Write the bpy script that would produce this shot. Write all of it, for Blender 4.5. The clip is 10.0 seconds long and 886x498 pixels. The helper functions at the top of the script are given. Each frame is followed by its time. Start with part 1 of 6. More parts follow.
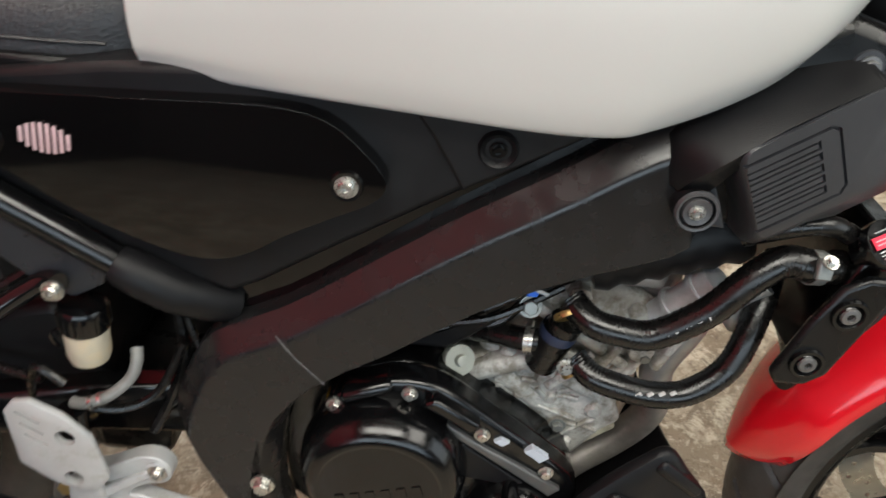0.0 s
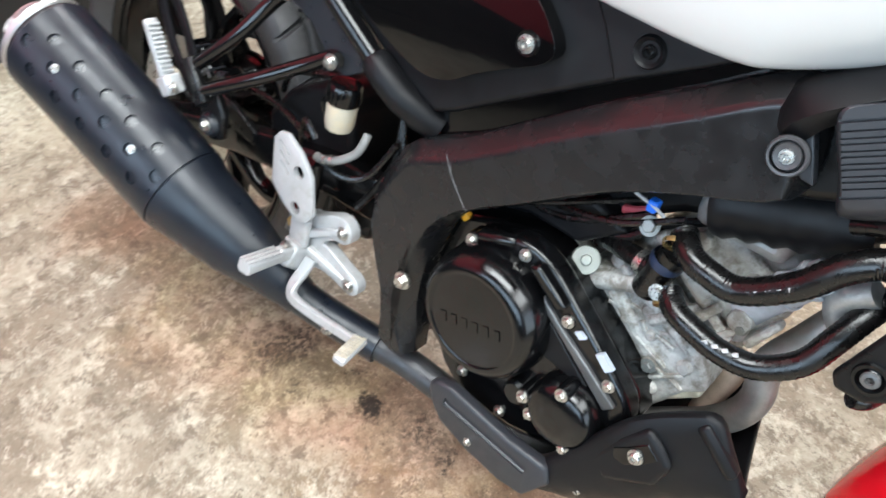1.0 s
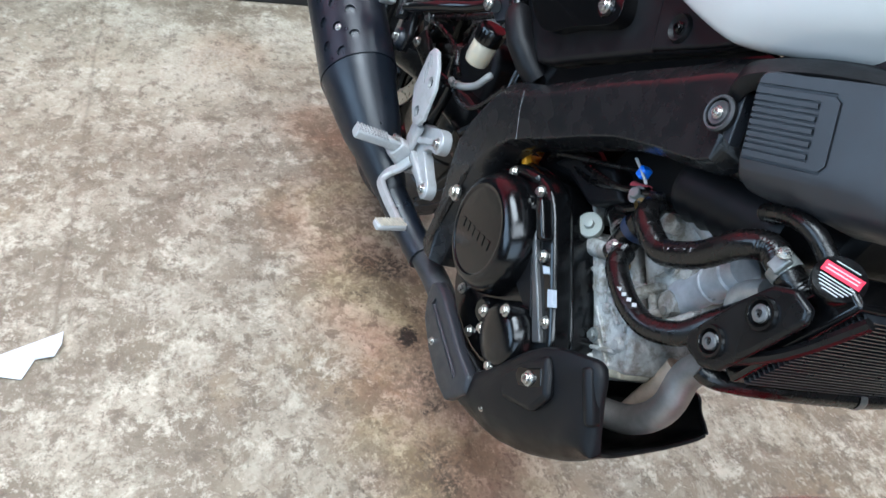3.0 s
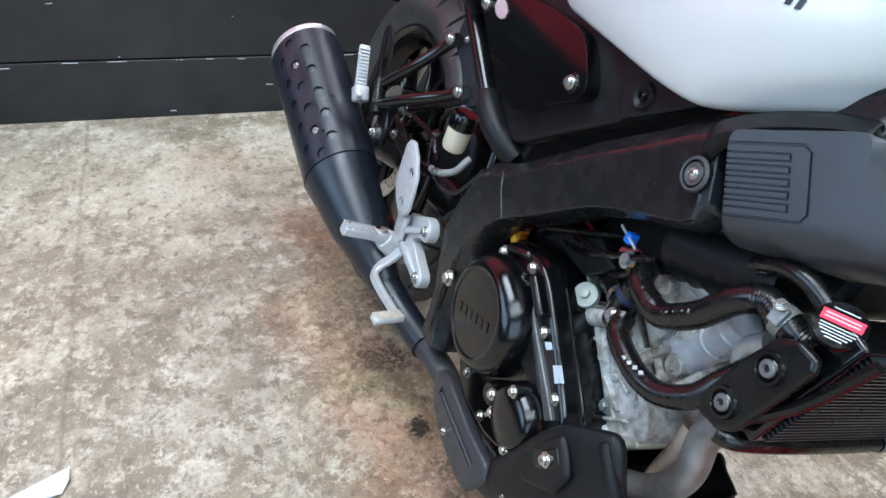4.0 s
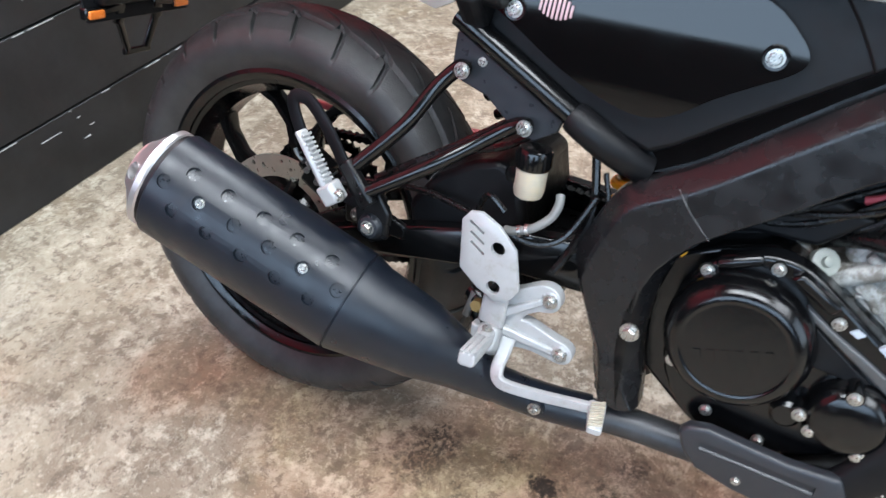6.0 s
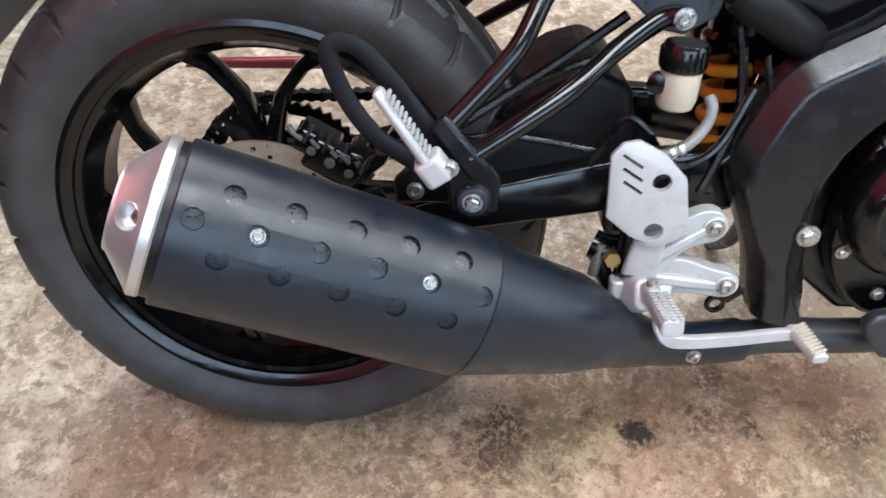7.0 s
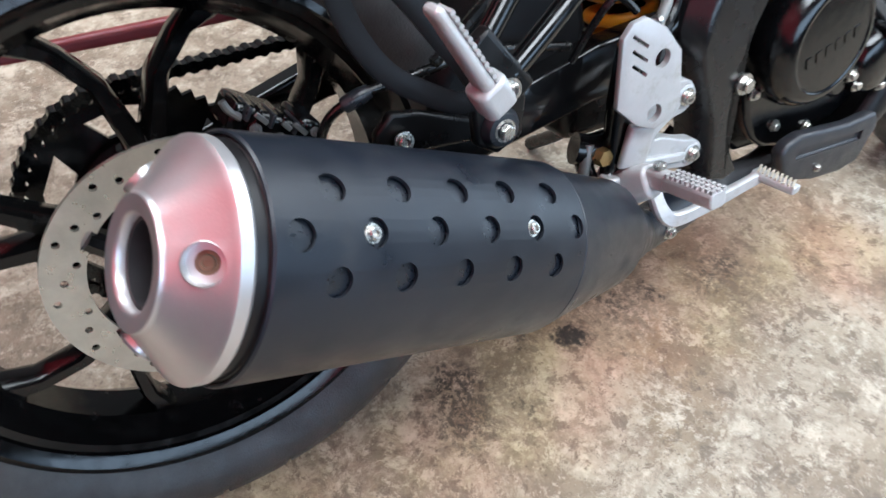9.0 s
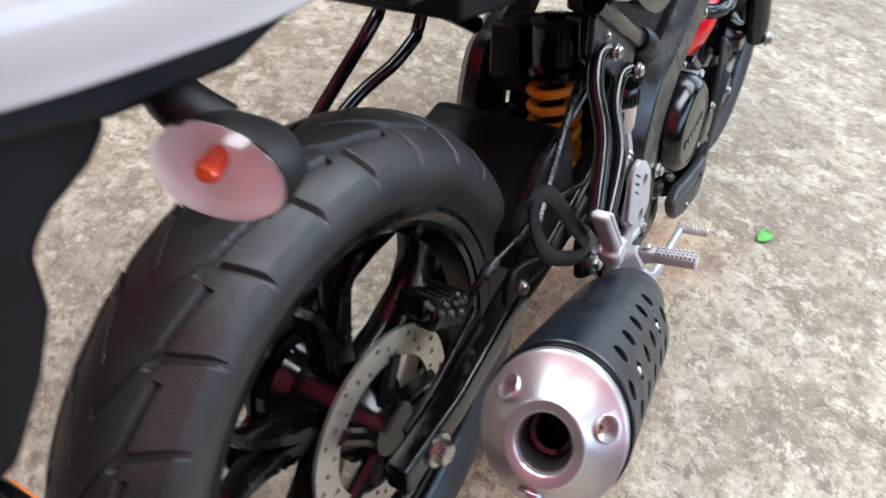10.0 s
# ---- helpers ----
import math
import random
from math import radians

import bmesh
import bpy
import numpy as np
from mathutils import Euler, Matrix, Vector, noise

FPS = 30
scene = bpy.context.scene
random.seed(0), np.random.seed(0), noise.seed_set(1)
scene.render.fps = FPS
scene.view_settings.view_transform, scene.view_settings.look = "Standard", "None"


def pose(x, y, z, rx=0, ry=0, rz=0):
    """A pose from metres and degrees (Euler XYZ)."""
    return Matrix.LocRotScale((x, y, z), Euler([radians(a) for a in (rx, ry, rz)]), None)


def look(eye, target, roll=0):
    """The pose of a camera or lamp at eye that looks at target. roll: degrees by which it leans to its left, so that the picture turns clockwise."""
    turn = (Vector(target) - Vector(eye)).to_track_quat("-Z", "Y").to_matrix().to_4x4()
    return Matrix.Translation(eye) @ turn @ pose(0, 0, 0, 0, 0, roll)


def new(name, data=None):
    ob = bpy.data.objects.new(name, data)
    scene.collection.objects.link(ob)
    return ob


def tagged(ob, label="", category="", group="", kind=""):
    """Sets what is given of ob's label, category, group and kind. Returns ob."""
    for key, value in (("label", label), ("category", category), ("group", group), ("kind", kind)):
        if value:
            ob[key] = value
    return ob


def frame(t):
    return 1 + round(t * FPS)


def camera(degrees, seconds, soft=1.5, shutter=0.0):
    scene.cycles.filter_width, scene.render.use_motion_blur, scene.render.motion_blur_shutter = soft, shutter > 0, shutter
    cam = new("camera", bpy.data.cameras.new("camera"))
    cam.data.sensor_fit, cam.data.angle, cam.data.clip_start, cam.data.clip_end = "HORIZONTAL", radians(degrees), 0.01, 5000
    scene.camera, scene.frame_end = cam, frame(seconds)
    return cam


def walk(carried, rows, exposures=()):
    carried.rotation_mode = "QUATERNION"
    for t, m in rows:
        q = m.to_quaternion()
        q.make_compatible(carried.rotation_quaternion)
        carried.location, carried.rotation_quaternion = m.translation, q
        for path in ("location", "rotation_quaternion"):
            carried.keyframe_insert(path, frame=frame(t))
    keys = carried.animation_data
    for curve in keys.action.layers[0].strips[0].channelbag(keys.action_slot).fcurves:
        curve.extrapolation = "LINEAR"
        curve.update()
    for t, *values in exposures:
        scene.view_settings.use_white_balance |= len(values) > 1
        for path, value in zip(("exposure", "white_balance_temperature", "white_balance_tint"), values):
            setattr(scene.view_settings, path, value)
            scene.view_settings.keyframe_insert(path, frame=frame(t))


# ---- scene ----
cam = camera(61.1, 10.0, soft=1.5, shutter=0.25)
PATH = [
    (0, (0.688, -0.335, 1.059), (0.683, 1.003, -0.428), 5.4),
    (0.5, (0.785, -0.383, 1.068), (0.324, 0.878, -0.414), 3.0),
    (0.6, (0.835, -0.377, 1.045), (0.237, 0.864, -0.405), 2.8),
    (1, (0.936, -0.437, 1.055), (0.059, 0.588, -0.422), 1.9),
    (1.5, (1.076, -0.484, 1.066), (-0.035, 0.345, -0.377), 5.9),
    (2, (1.203, -0.472, 1.02), (-0.007, 0.268, -0.39), 11.8),
    (2.2, (1.226, -0.447, 0.995), (-0.016, 0.272, -0.398), 13.7),
    (3.3, (1.301, -0.36, 0.987), (-0.165, 0.203, -0.252), 11.3),
    (3.5, (1.296, -0.359, 0.99), (-0.211, 0.206, -0.197), 9.5),
    (4, (1.287, -0.363, 0.997), (-0.239, 0.258, -0.136), 5.4),
    (4.5, (1.258, -0.433, 1.031), (-0.21, 0.306, -0.109), 1.5),
    (5, (1.126, -0.537, 1.08), (-0.204, 0.398, -0.085), -1.3),
    (5.2, (1.036, -0.559, 1.071), (-0.214, 0.458, -0.113), -2.3),
    (6.3, (0.511, -0.64, 0.998), (-0.026, 0.726, -0.36), -4.0),
    (6.5, (0.423, -0.629, 0.981), (0.026, 0.752, -0.411), -3.7),
    (7, (0.219, -0.546, 0.914), (0.16, 0.811, -0.554), -1.5),
    (7.5, (0.098, -0.466, 0.834), (0.275, 0.827, -0.682), 0.5),
    (8, (0.025, -0.425, 0.765), (0.386, 0.806, -0.77), 2.5),
    (8.5, (0.005, -0.394, 0.749), (0.556, 0.77, -0.782), 5.1),
    (9, (-0.069, -0.4, 0.812), (0.745, 0.652, -0.681), 9.5),
    (9.5, (-0.222, -0.352, 0.906), (0.85, 0.53, -0.534), 12.2),
    (10, (-0.397, -0.164, 0.99), (0.945, 0.421, -0.373), 14.2),
]
EXPOSURES = [(0.0, -0.3, 7200, 8), (0.5, 0.15, 7300, 8), (1.0, 0.5, 6300, 6), (2.0, 0.05, 5650, 4), (3.5, 0.1, 5600, 4), (5.0, 0.15, 5650, 5), (6.5, 0.3, 6150, 9), (8.0, 0.24, 6150, 9), (9.0, 0.23, 5900, 7), (10.0, 0.1, 5870, 8)]
walk(cam, [(t, look(eye, target, roll)) for t, eye, target, roll in PATH], exposures=EXPOSURES)

# ---- light ----
world = bpy.data.worlds.new("sky")
scene.world = world
world.use_nodes = True
wn = world.node_tree
sky = wn.nodes.new("ShaderNodeTexSky")
sky.sky_type = "NISHITA"
sky.sun_disc = False
sky.sun_elevation = radians(55)
sky.sun_rotation = radians(200)
wn.nodes["Background"].inputs["Strength"].default_value = 0.12
wn.links.new(sky.outputs["Color"], wn.nodes["Background"].inputs["Color"])


def area(name, eye, target, sx, sy, watts, color=(1, 1, 1)):
    lamp = bpy.data.lights.new(name, "AREA")
    lamp.shape, lamp.size, lamp.size_y, lamp.energy, lamp.color = "RECTANGLE", sx, sy, watts, color
    ob = new(name, lamp)
    ob.matrix_world = look(eye, target)
    return ob


area("high_window_daylight", (0.9, -3.4, 1.95), (0.7, 0, 0.5), 4.6, 1.5, 85, (0.66, 0.83, 1.0))
area("front_door_daylight", (4.4, -0.6, 1.45), (1.0, -0.2, 0.5), 3.0, 1.9, 40, (0.78, 0.89, 1.0))
area("ceiling_light_panel", (0.6, -0.8, 2.78), (0.6, -0.8, 0), 2.0, 1.0, 86, (0.95, 0.97, 0.98))
area("ceiling_light_panel", (0.2, 1.4, 2.78), (0.2, 1.4, 0), 2.0, 1.0, 86, (0.95, 0.97, 0.98))
area("ceiling_light_panel", (2.7, -0.4, 2.78), (2.7, -0.4, 0), 1.4, 2.6, 86, (0.95, 0.97, 0.98))


# ---- materials ----
def mat(name, color, rough=0.5, metal=0.0, var=0.12, scale=25.0, bump=0.0, bscale=300.0, coat=0.0, rvar=0.1, dust=0.0, spec=0.5):
    m = bpy.data.materials.new(name)
    m.use_nodes = True
    nt = m.node_tree
    b = nt.nodes["Principled BSDF"]
    b.inputs["Metallic"].default_value = metal
    b.inputs["Specular IOR Level"].default_value = spec
    b.inputs["Coat Weight"].default_value = coat
    b.inputs["Coat Roughness"].default_value = 0.06
    tc = nt.nodes.new("ShaderNodeTexCoord")
    n1 = nt.nodes.new("ShaderNodeTexNoise")
    n1.inputs["Scale"].default_value = scale
    n1.inputs["Detail"].default_value = 6
    n1.inputs["Roughness"].default_value = 0.65
    nt.links.new(tc.outputs["Object"], n1.inputs["Vector"])
    ramp = nt.nodes.new("ShaderNodeValToRGB")
    ramp.color_ramp.elements[0].position, ramp.color_ramp.elements[1].position = 0.3, 0.72
    ramp.color_ramp.elements[0].color = (*[c * (1 - var) for c in color], 1)
    ramp.color_ramp.elements[1].color = (*[min(1, c * (1 + var) + dust) for c in color], 1)
    nt.links.new(n1.outputs["Fac"], ramp.inputs["Fac"])
    nt.links.new(ramp.outputs["Color"], b.inputs["Base Color"])
    mr = nt.nodes.new("ShaderNodeMapRange")
    mr.inputs["From Min"].default_value, mr.inputs["From Max"].default_value = 0.3, 0.7
    mr.inputs["To Min"].default_value, mr.inputs["To Max"].default_value = max(0.02, rough - rvar), min(1, rough + rvar)
    n2 = nt.nodes.new("ShaderNodeTexNoise")
    n2.inputs["Scale"].default_value = scale * 3.1
    n2.inputs["Detail"].default_value = 4
    nt.links.new(tc.outputs["Object"], n2.inputs["Vector"])
    nt.links.new(n2.outputs["Fac"], mr.inputs["Value"])
    nt.links.new(mr.outputs["Result"], b.inputs["Roughness"])
    if bump:
        n3 = nt.nodes.new("ShaderNodeTexNoise")
        n3.inputs["Scale"].default_value = bscale
        n3.inputs["Detail"].default_value = 3
        nt.links.new(tc.outputs["Object"], n3.inputs["Vector"])
        bp = nt.nodes.new("ShaderNodeBump")
        bp.inputs["Strength"].default_value = bump
        bp.inputs["Distance"].default_value = 0.002
        nt.links.new(n3.outputs["Fac"], bp.inputs["Height"])
        nt.links.new(bp.outputs["Normal"], b.inputs["Normal"])
    return m


def grime(m, color, scale, lo, hi, amount):
    """Lays patchy dirt over a material's colour and dulls it there."""
    nt = m.node_tree
    b = nt.nodes["Principled BSDF"]
    tc = nt.nodes.new("ShaderNodeTexCoord")
    n = nt.nodes.new("ShaderNodeTexNoise")
    n.inputs["Scale"].default_value, n.inputs["Detail"].default_value, n.inputs["Roughness"].default_value = scale, 9, 0.72
    nt.links.new(tc.outputs["Object"], n.inputs["Vector"])
    mr = nt.nodes.new("ShaderNodeMapRange")
    mr.inputs["From Min"].default_value, mr.inputs["From Max"].default_value = lo, hi
    mr.inputs["To Max"].default_value = amount
    nt.links.new(n.outputs["Fac"], mr.inputs["Value"])
    for sock, value in ((b.inputs["Base Color"], (*color, 1)), (b.inputs["Roughness"], (0.75, 0.75, 0.75, 1))):
        mx = nt.nodes.new("ShaderNodeMix")
        mx.data_type = "RGBA"
        old = sock.links[0].from_socket
        nt.links.new(mr.outputs["Result"], mx.inputs[0])
        nt.links.new(old, mx.inputs[6])
        mx.inputs[7].default_value = value
        nt.links.new(mx.outputs[2], sock)


M_RUBBER = mat("tyre_rubber", (0.026, 0.0248, 0.0245), 0.48, var=0.4, scale=18, bump=0.25, bscale=500, dust=0.004, spec=0.5)
M_SATIN = mat("satin_black_paint", (0.0035, 0.0034, 0.0038), 0.3, var=0.2, scale=14, bump=0.05, bscale=900, spec=0.36)
M_SPAR = mat("satin_black_frame_paint", (0.008, 0.0078, 0.0085), 0.26, var=0.06, scale=14, bump=0.06, bscale=1100, spec=0.5)
M_MATTE = mat("matte_black_plastic", (0.0058, 0.0058, 0.0066), 0.4, var=0.2, scale=16, bump=0.16, bscale=1400, spec=0.22)
M_MUFF = mat("muffler_black_coating", (0.006, 0.0083, 0.0135), 0.37, var=0.18, scale=12, bump=0.08, bscale=1200, spec=0.5)
M_GLOSS = mat("gloss_black_paint", (0.002, 0.0018, 0.002), 0.07, var=0.2, scale=10, rvar=0.02, coat=0.0, spec=0.45)
M_ENGBLK = mat("engine_black_paint", (0.0025, 0.0025, 0.0028), 0.16, var=0.3, scale=30, bump=0.06, bscale=700, spec=0.5)
M_WHEEL = mat("wheel_black_paint", (0.002, 0.0019, 0.002), 0.18, var=0.3, scale=25, spec=0.42)
M_TUBE = mat("tube_black_paint", (0.0035, 0.0035, 0.0038), 0.17, var=0.2, scale=20)
M_HOSE = mat("rubber_hose", (0.004, 0.0037, 0.0037), 0.26, var=0.3, scale=30, bump=0.06, bscale=500)
M_ALU = mat("cast_aluminium", (0.5, 0.5, 0.49), 0.5, metal=0.75, var=0.28, scale=40, bump=0.25, bscale=350)
M_CASE = mat("dirty_cast_aluminium", (0.45, 0.445, 0.42), 0.55, metal=0.25, var=0.42, scale=34, bump=0.6, bscale=220)
M_SILVER = mat("silver_painted_aluminium", (0.43, 0.43, 0.43), 0.42, metal=0.3, var=0.08, scale=30, bump=0.1, bscale=600)
M_STEEL = mat("zinc_bolt_steel", (0.5, 0.49, 0.46), 0.3, metal=0.95, var=0.25, scale=120)
M_CAP = mat("brushed_end_cap_aluminium", (0.62, 0.6, 0.6), 0.37, metal=0.85, var=0.04, scale=25, rvar=0.05, bump=0.05, bscale=600)
M_HEADER = mat("heat_stained_exhaust_steel", (0.3, 0.28, 0.26), 0.5, metal=0.7, var=0.35, scale=18)
M_COVER = mat("grained_black_plastic", (0.022, 0.023, 0.027), 0.4, var=0.12, scale=16, bump=0.12, bscale=1500, spec=0.5)
M_LINER = mat("pressed_black_sleeve", (0.0055, 0.0075, 0.0118), 0.33, var=0.12, scale=120, bump=0.05, bscale=700, spec=0.6)
M_LIP = mat("dark_collar", (0.004, 0.003, 0.0035), 0.42, var=0.2, scale=20, spec=0.35)
M_GREYBORE = mat("grey_bore_metal", (0.12, 0.12, 0.12), 0.4, metal=0.6)
M_PIPE = mat("dark_exhaust_steel", (0.05, 0.05, 0.052), 0.45, metal=0.5, var=0.3, scale=18)
M_TANK = mat("pearl_white_paint", (0.47, 0.468, 0.455), 0.18, var=0.02, scale=4, rvar=0.04, coat=0.3)
M_RED = mat("red_paint", (0.62, 0.006, 0.015), 0.18, var=0.05, scale=6, rvar=0.04, coat=0.6)
M_GUARDRED = mat("dull_red_paint", (0.3, 0.04, 0.045), 0.4, var=0.2, scale=20)
M_YELLOW = mat("yellow_spring_paint", (0.8, 0.38, 0.02), 0.35, var=0.1, scale=20)
M_ORANGE = mat("orange_plastic", (0.8, 0.2, 0.03), 0.25, var=0.1, scale=20)
M_BLUE = mat("blue_plastic", (0.02, 0.16, 0.75), 0.35)
M_WHITEPL = mat("aged_white_plastic", (0.38, 0.34, 0.265), 0.45, var=0.12, scale=40)
M_BRASS = mat("brass_clip", (0.45, 0.3, 0.12), 0.35, metal=0.8)
M_DULLBRASS = mat("dull_brass", (0.22, 0.15, 0.1), 0.4, metal=0.7, var=0.2)
M_GREYSTEEL = mat("dull_grey_steel", (0.16, 0.16, 0.16), 0.4, metal=0.6, var=0.2)
M_GREYPLATE = mat("grey_black_steel", (0.014, 0.016, 0.02), 0.35, var=0.2)
M_LEATHER = mat("black_leather", (0.016, 0.016, 0.018), 0.42, var=0.25, scale=30, bump=0.5, bscale=380)
M_DISC = mat("ground_brake_steel", (0.5, 0.48, 0.42), 0.34, metal=0.85, var=0.15, scale=35)
M_PRINT = mat("black_print", (0.01, 0.01, 0.011), 0.3, var=0.05)
M_PINK = mat("silver_pink_print", (0.48, 0.33, 0.35), 0.35, var=0.1)
M_LABRED = mat("label_red", (0.75, 0.02, 0.06), 0.35, var=0.05)
M_LABWHITE = mat("label_white", (0.45, 0.45, 0.45), 0.45, var=0.05)
M_GREEN = mat("leaf_green", (0.12, 0.45, 0.06), 0.5, var=0.2)
M_PAPER = mat("white_paper", (0.62, 0.62, 0.65), 0.8, var=0.05)
M_BOARD = mat("black_painted_board", (0.011, 0.011, 0.0122), 0.42, var=0.4, scale=7, bump=0.3, bscale=60, dust=0.004, spec=0.5)
M_REDWALL = mat("red_painted_wall", (0.55, 0.026, 0.042), 0.5, var=0.12, scale=5)
M_WORN = mat("pale_worn_paint", (0.42, 0.42, 0.42), 0.7, var=0.3)
M_SCRATCH = mat("faint_scratched_paint", (0.12, 0.12, 0.12), 0.6, var=0.5, scale=120)
M_DARKWALL = mat("dark_painted_wall", (0.035, 0.033, 0.034), 0.7, var=0.15, scale=3)
M_WALL = mat("grey_painted_wall", (0.12, 0.117, 0.113), 0.8, var=0.08, scale=3)

grime(M_CASE, (0.15, 0.125, 0.09), 46, 0.47, 0.6, 0.7)
grime(M_SILVER, (0.3, 0.27, 0.22), 45, 0.54, 0.7, 0.6)
grime(M_RUBBER, (0.055, 0.048, 0.042), 16, 0.52, 0.74, 0.3)
grime(M_MUFF, (0.03, 0.028, 0.026), 30, 0.58, 0.74, 0.35)
grime(M_SATIN, (0.03, 0.028, 0.026), 22, 0.6, 0.78, 0.3)
grime(M_WHITEPL, (0.45, 0.33, 0.18), 40, 0.5, 0.68, 0.55)
grime(M_WHEEL, (0.02, 0.018, 0.016), 30, 0.58, 0.76, 0.4)


# ---- mesh helpers ----
def link(name, me, material, parent=None, label="", sharp=38, bevel=0.0, segs=2):
    me.materials.append(material)
    me.shade_smooth()
    me.set_sharp_from_angle(angle=radians(sharp))
    ob = new(name, me)
    if parent is not None:
        ob.parent = parent
    if label:
        ob["label"] = label
    if bevel:
        md = ob.modifiers.new("bevel", "BEVEL")
        md.width, md.segments, md.limit_method, md.angle_limit = bevel, segs, "ANGLE", radians(35)
    return ob


def part(name, bm, material, parent=None, label="", **kw):
    bmesh.ops.recalc_face_normals(bm, faces=bm.faces)
    me = bpy.data.meshes.new(name)
    bm.to_mesh(me)
    bm.free()
    return link(name, me, material, parent, label, **kw)


def part_data(name, verts, faces, material, parent=None, label="", **kw):
    me = bpy.data.meshes.new(name)
    me.from_pydata([tuple(v) for v in verts], [], faces)
    me.update()
    return link(name, me, material, parent, label, **kw)


def spline(pts, n=6, closed=False):
    pts = [Vector(p) for p in pts]
    out, k = [], len(pts)
    for i in range(k if closed else k - 1):
        g = lambda j: pts[j % k] if closed else pts[max(0, min(k - 1, j))]
        a, b, c, d = g(i - 1), g(i), g(i + 1), g(i + 2)
        for s in range(n):
            u = s / n
            out.append(0.5 * (2 * b + (c - a) * u + (2 * a - 5 * b + 4 * c - d) * u * u + (3 * b - a - 3 * c + d) * u ** 3))
    if not closed:
        out.append(pts[-1].copy())
    return out


def add_tube(bm, pts, r, n=12, smooth=6, radii=None, caps=True):
    """Sweeps a ring along points; radii, one for each given point, tapers it."""
    raw = [Vector(p) for p in pts]
    path = spline(raw, smooth) if smooth > 1 and len(raw) > 2 else raw
    m = len(path)
    rr = [r] * m
    if radii:
        rr = [float(np.interp(i / (m - 1) * (len(raw) - 1), range(len(raw)), radii)) for i in range(m)]
    t0 = (path[1] - path[0]).normalized()
    up = Vector((0, 0, 1)) if abs(t0.z) < 0.9 else Vector((1, 0, 0))
    side = t0.cross(up).normalized()
    rings = []
    for i, p in enumerate(path):
        t = (path[min(i + 1, m - 1)] - path[max(i - 1, 0)]).normalized()
        side = (side - t * side.dot(t)).normalized()
        other = t.cross(side)
        rings.append([bm.verts.new(p + rr[i] * (math.cos(a) * side + math.sin(a) * other)) for a in [2 * math.pi * j / n for j in range(n)]])
    for a, b in zip(rings, rings[1:]):
        for j in range(n):
            bm.faces.new((a[j], a[(j + 1) % n], b[(j + 1) % n], b[j]))
    if caps:
        bm.faces.new(rings[0][::-1])
        bm.faces.new(rings[-1])
    return bm


def tube(name, pts, r, material, parent, label="", n=12, smooth=6, radii=None, **kw):
    return part(name, add_tube(bmesh.new(), pts, r, n, smooth, radii), material, parent, label, **kw)


def axes_for(axis):
    d = Vector(axis).normalized()
    up = Vector((0, 0, 1)) if abs(d.z) < 0.9 else Vector((1, 0, 0))
    u = d.cross(up).normalized()
    return d, u, d.cross(u)


def add_lathe(bm, profile, origin, axis, n=40, closed=False, sx=1.0):
    """profile: (radius, along the axis)."""
    o = Vector(origin)
    d, u, v = axes_for(axis)
    rings = []
    for r, h in profile:
        if r < 1e-6:
            rings.append([bm.verts.new(o + d * h)])
        else:
            rings.append([bm.verts.new(o + d * h + r * (math.cos(a) * u * sx + math.sin(a) * v)) for a in [2 * math.pi * j / n for j in range(n)]])
    pairs = list(zip(rings, rings[1:])) + ([(rings[-1], rings[0])] if closed else [])
    for a, b in pairs:
        for j in range(n):
            k = (j + 1) % n
            if len(a) == 1 and len(b) == 1:
                continue
            if len(a) == 1:
                bm.faces.new((a[0], b[k], b[j]))
            elif len(b) == 1:
                bm.faces.new((a[j], a[k], b[0]))
            else:
                bm.faces.new((a[j], a[k], b[k], b[j]))
    return bm


def lathe(name, profile, origin, axis, material, parent, label="", n=40, closed=False, sx=1.0, **kw):
    return part(name, add_lathe(bmesh.new(), profile, origin, axis, n, closed, sx), material, parent, label, **kw)


def add_plate(bm, outline, y0, y1, slope=0.0, xref=0.0):
    """A slab with the outline (x, z) between y0 and y1; slope moves y with x."""
    lo = [bm.verts.new((x, y0 + slope * (x - xref), z)) for x, z in outline]
    hi = [bm.verts.new((x, y1 + slope * (x - xref), z)) for x, z in outline]
    bm.faces.new(lo)
    bm.faces.new(hi[::-1])
    k = len(outline)
    for i in range(k):
        bm.faces.new((lo[i], hi[i], hi[(i + 1) % k], lo[(i + 1) % k]))
    return bm


def plate(name, outline, y0, y1, material, parent, label="", bevel=0.003, segs=3, rnd=0, slope=0.0, xref=0.0, **kw):
    if rnd:
        outline = [(p.x, p.z) for p in spline([(x, 0, z) for x, z in outline], rnd, True)]
    return part(name, add_plate(bmesh.new(), outline, y0, y1, slope, xref), material, parent, label, bevel=bevel, segs=segs, **kw)


def add_box(bm, center, size, turn=None):
    m = Matrix.Translation(center) @ (turn.to_4x4() if turn else Matrix()) @ Matrix.Diagonal((*size, 1))
    bmesh.ops.create_cube(bm, size=1, matrix=m)
    return bm


def box(name, center, size, material, parent, label="", turn=None, bevel=0.002, **kw):
    return part(name, add_box(bmesh.new(), center, size, turn), material, parent, label, bevel=bevel, **kw)


def grid_mesh(rows, close=False):
    """Vertices and faces of a sheet from rows of points."""
    w = len(rows[0])
    verts = [p for row in rows for p in row]
    faces = []
    for i in range(len(rows) - 1):
        for j in range(w - (0 if close else 1)):
            k = (j + 1) % w
            faces.append((i * w + j, i * w + k, (i + 1) * w + k, (i + 1) * w + j))
    return verts, faces


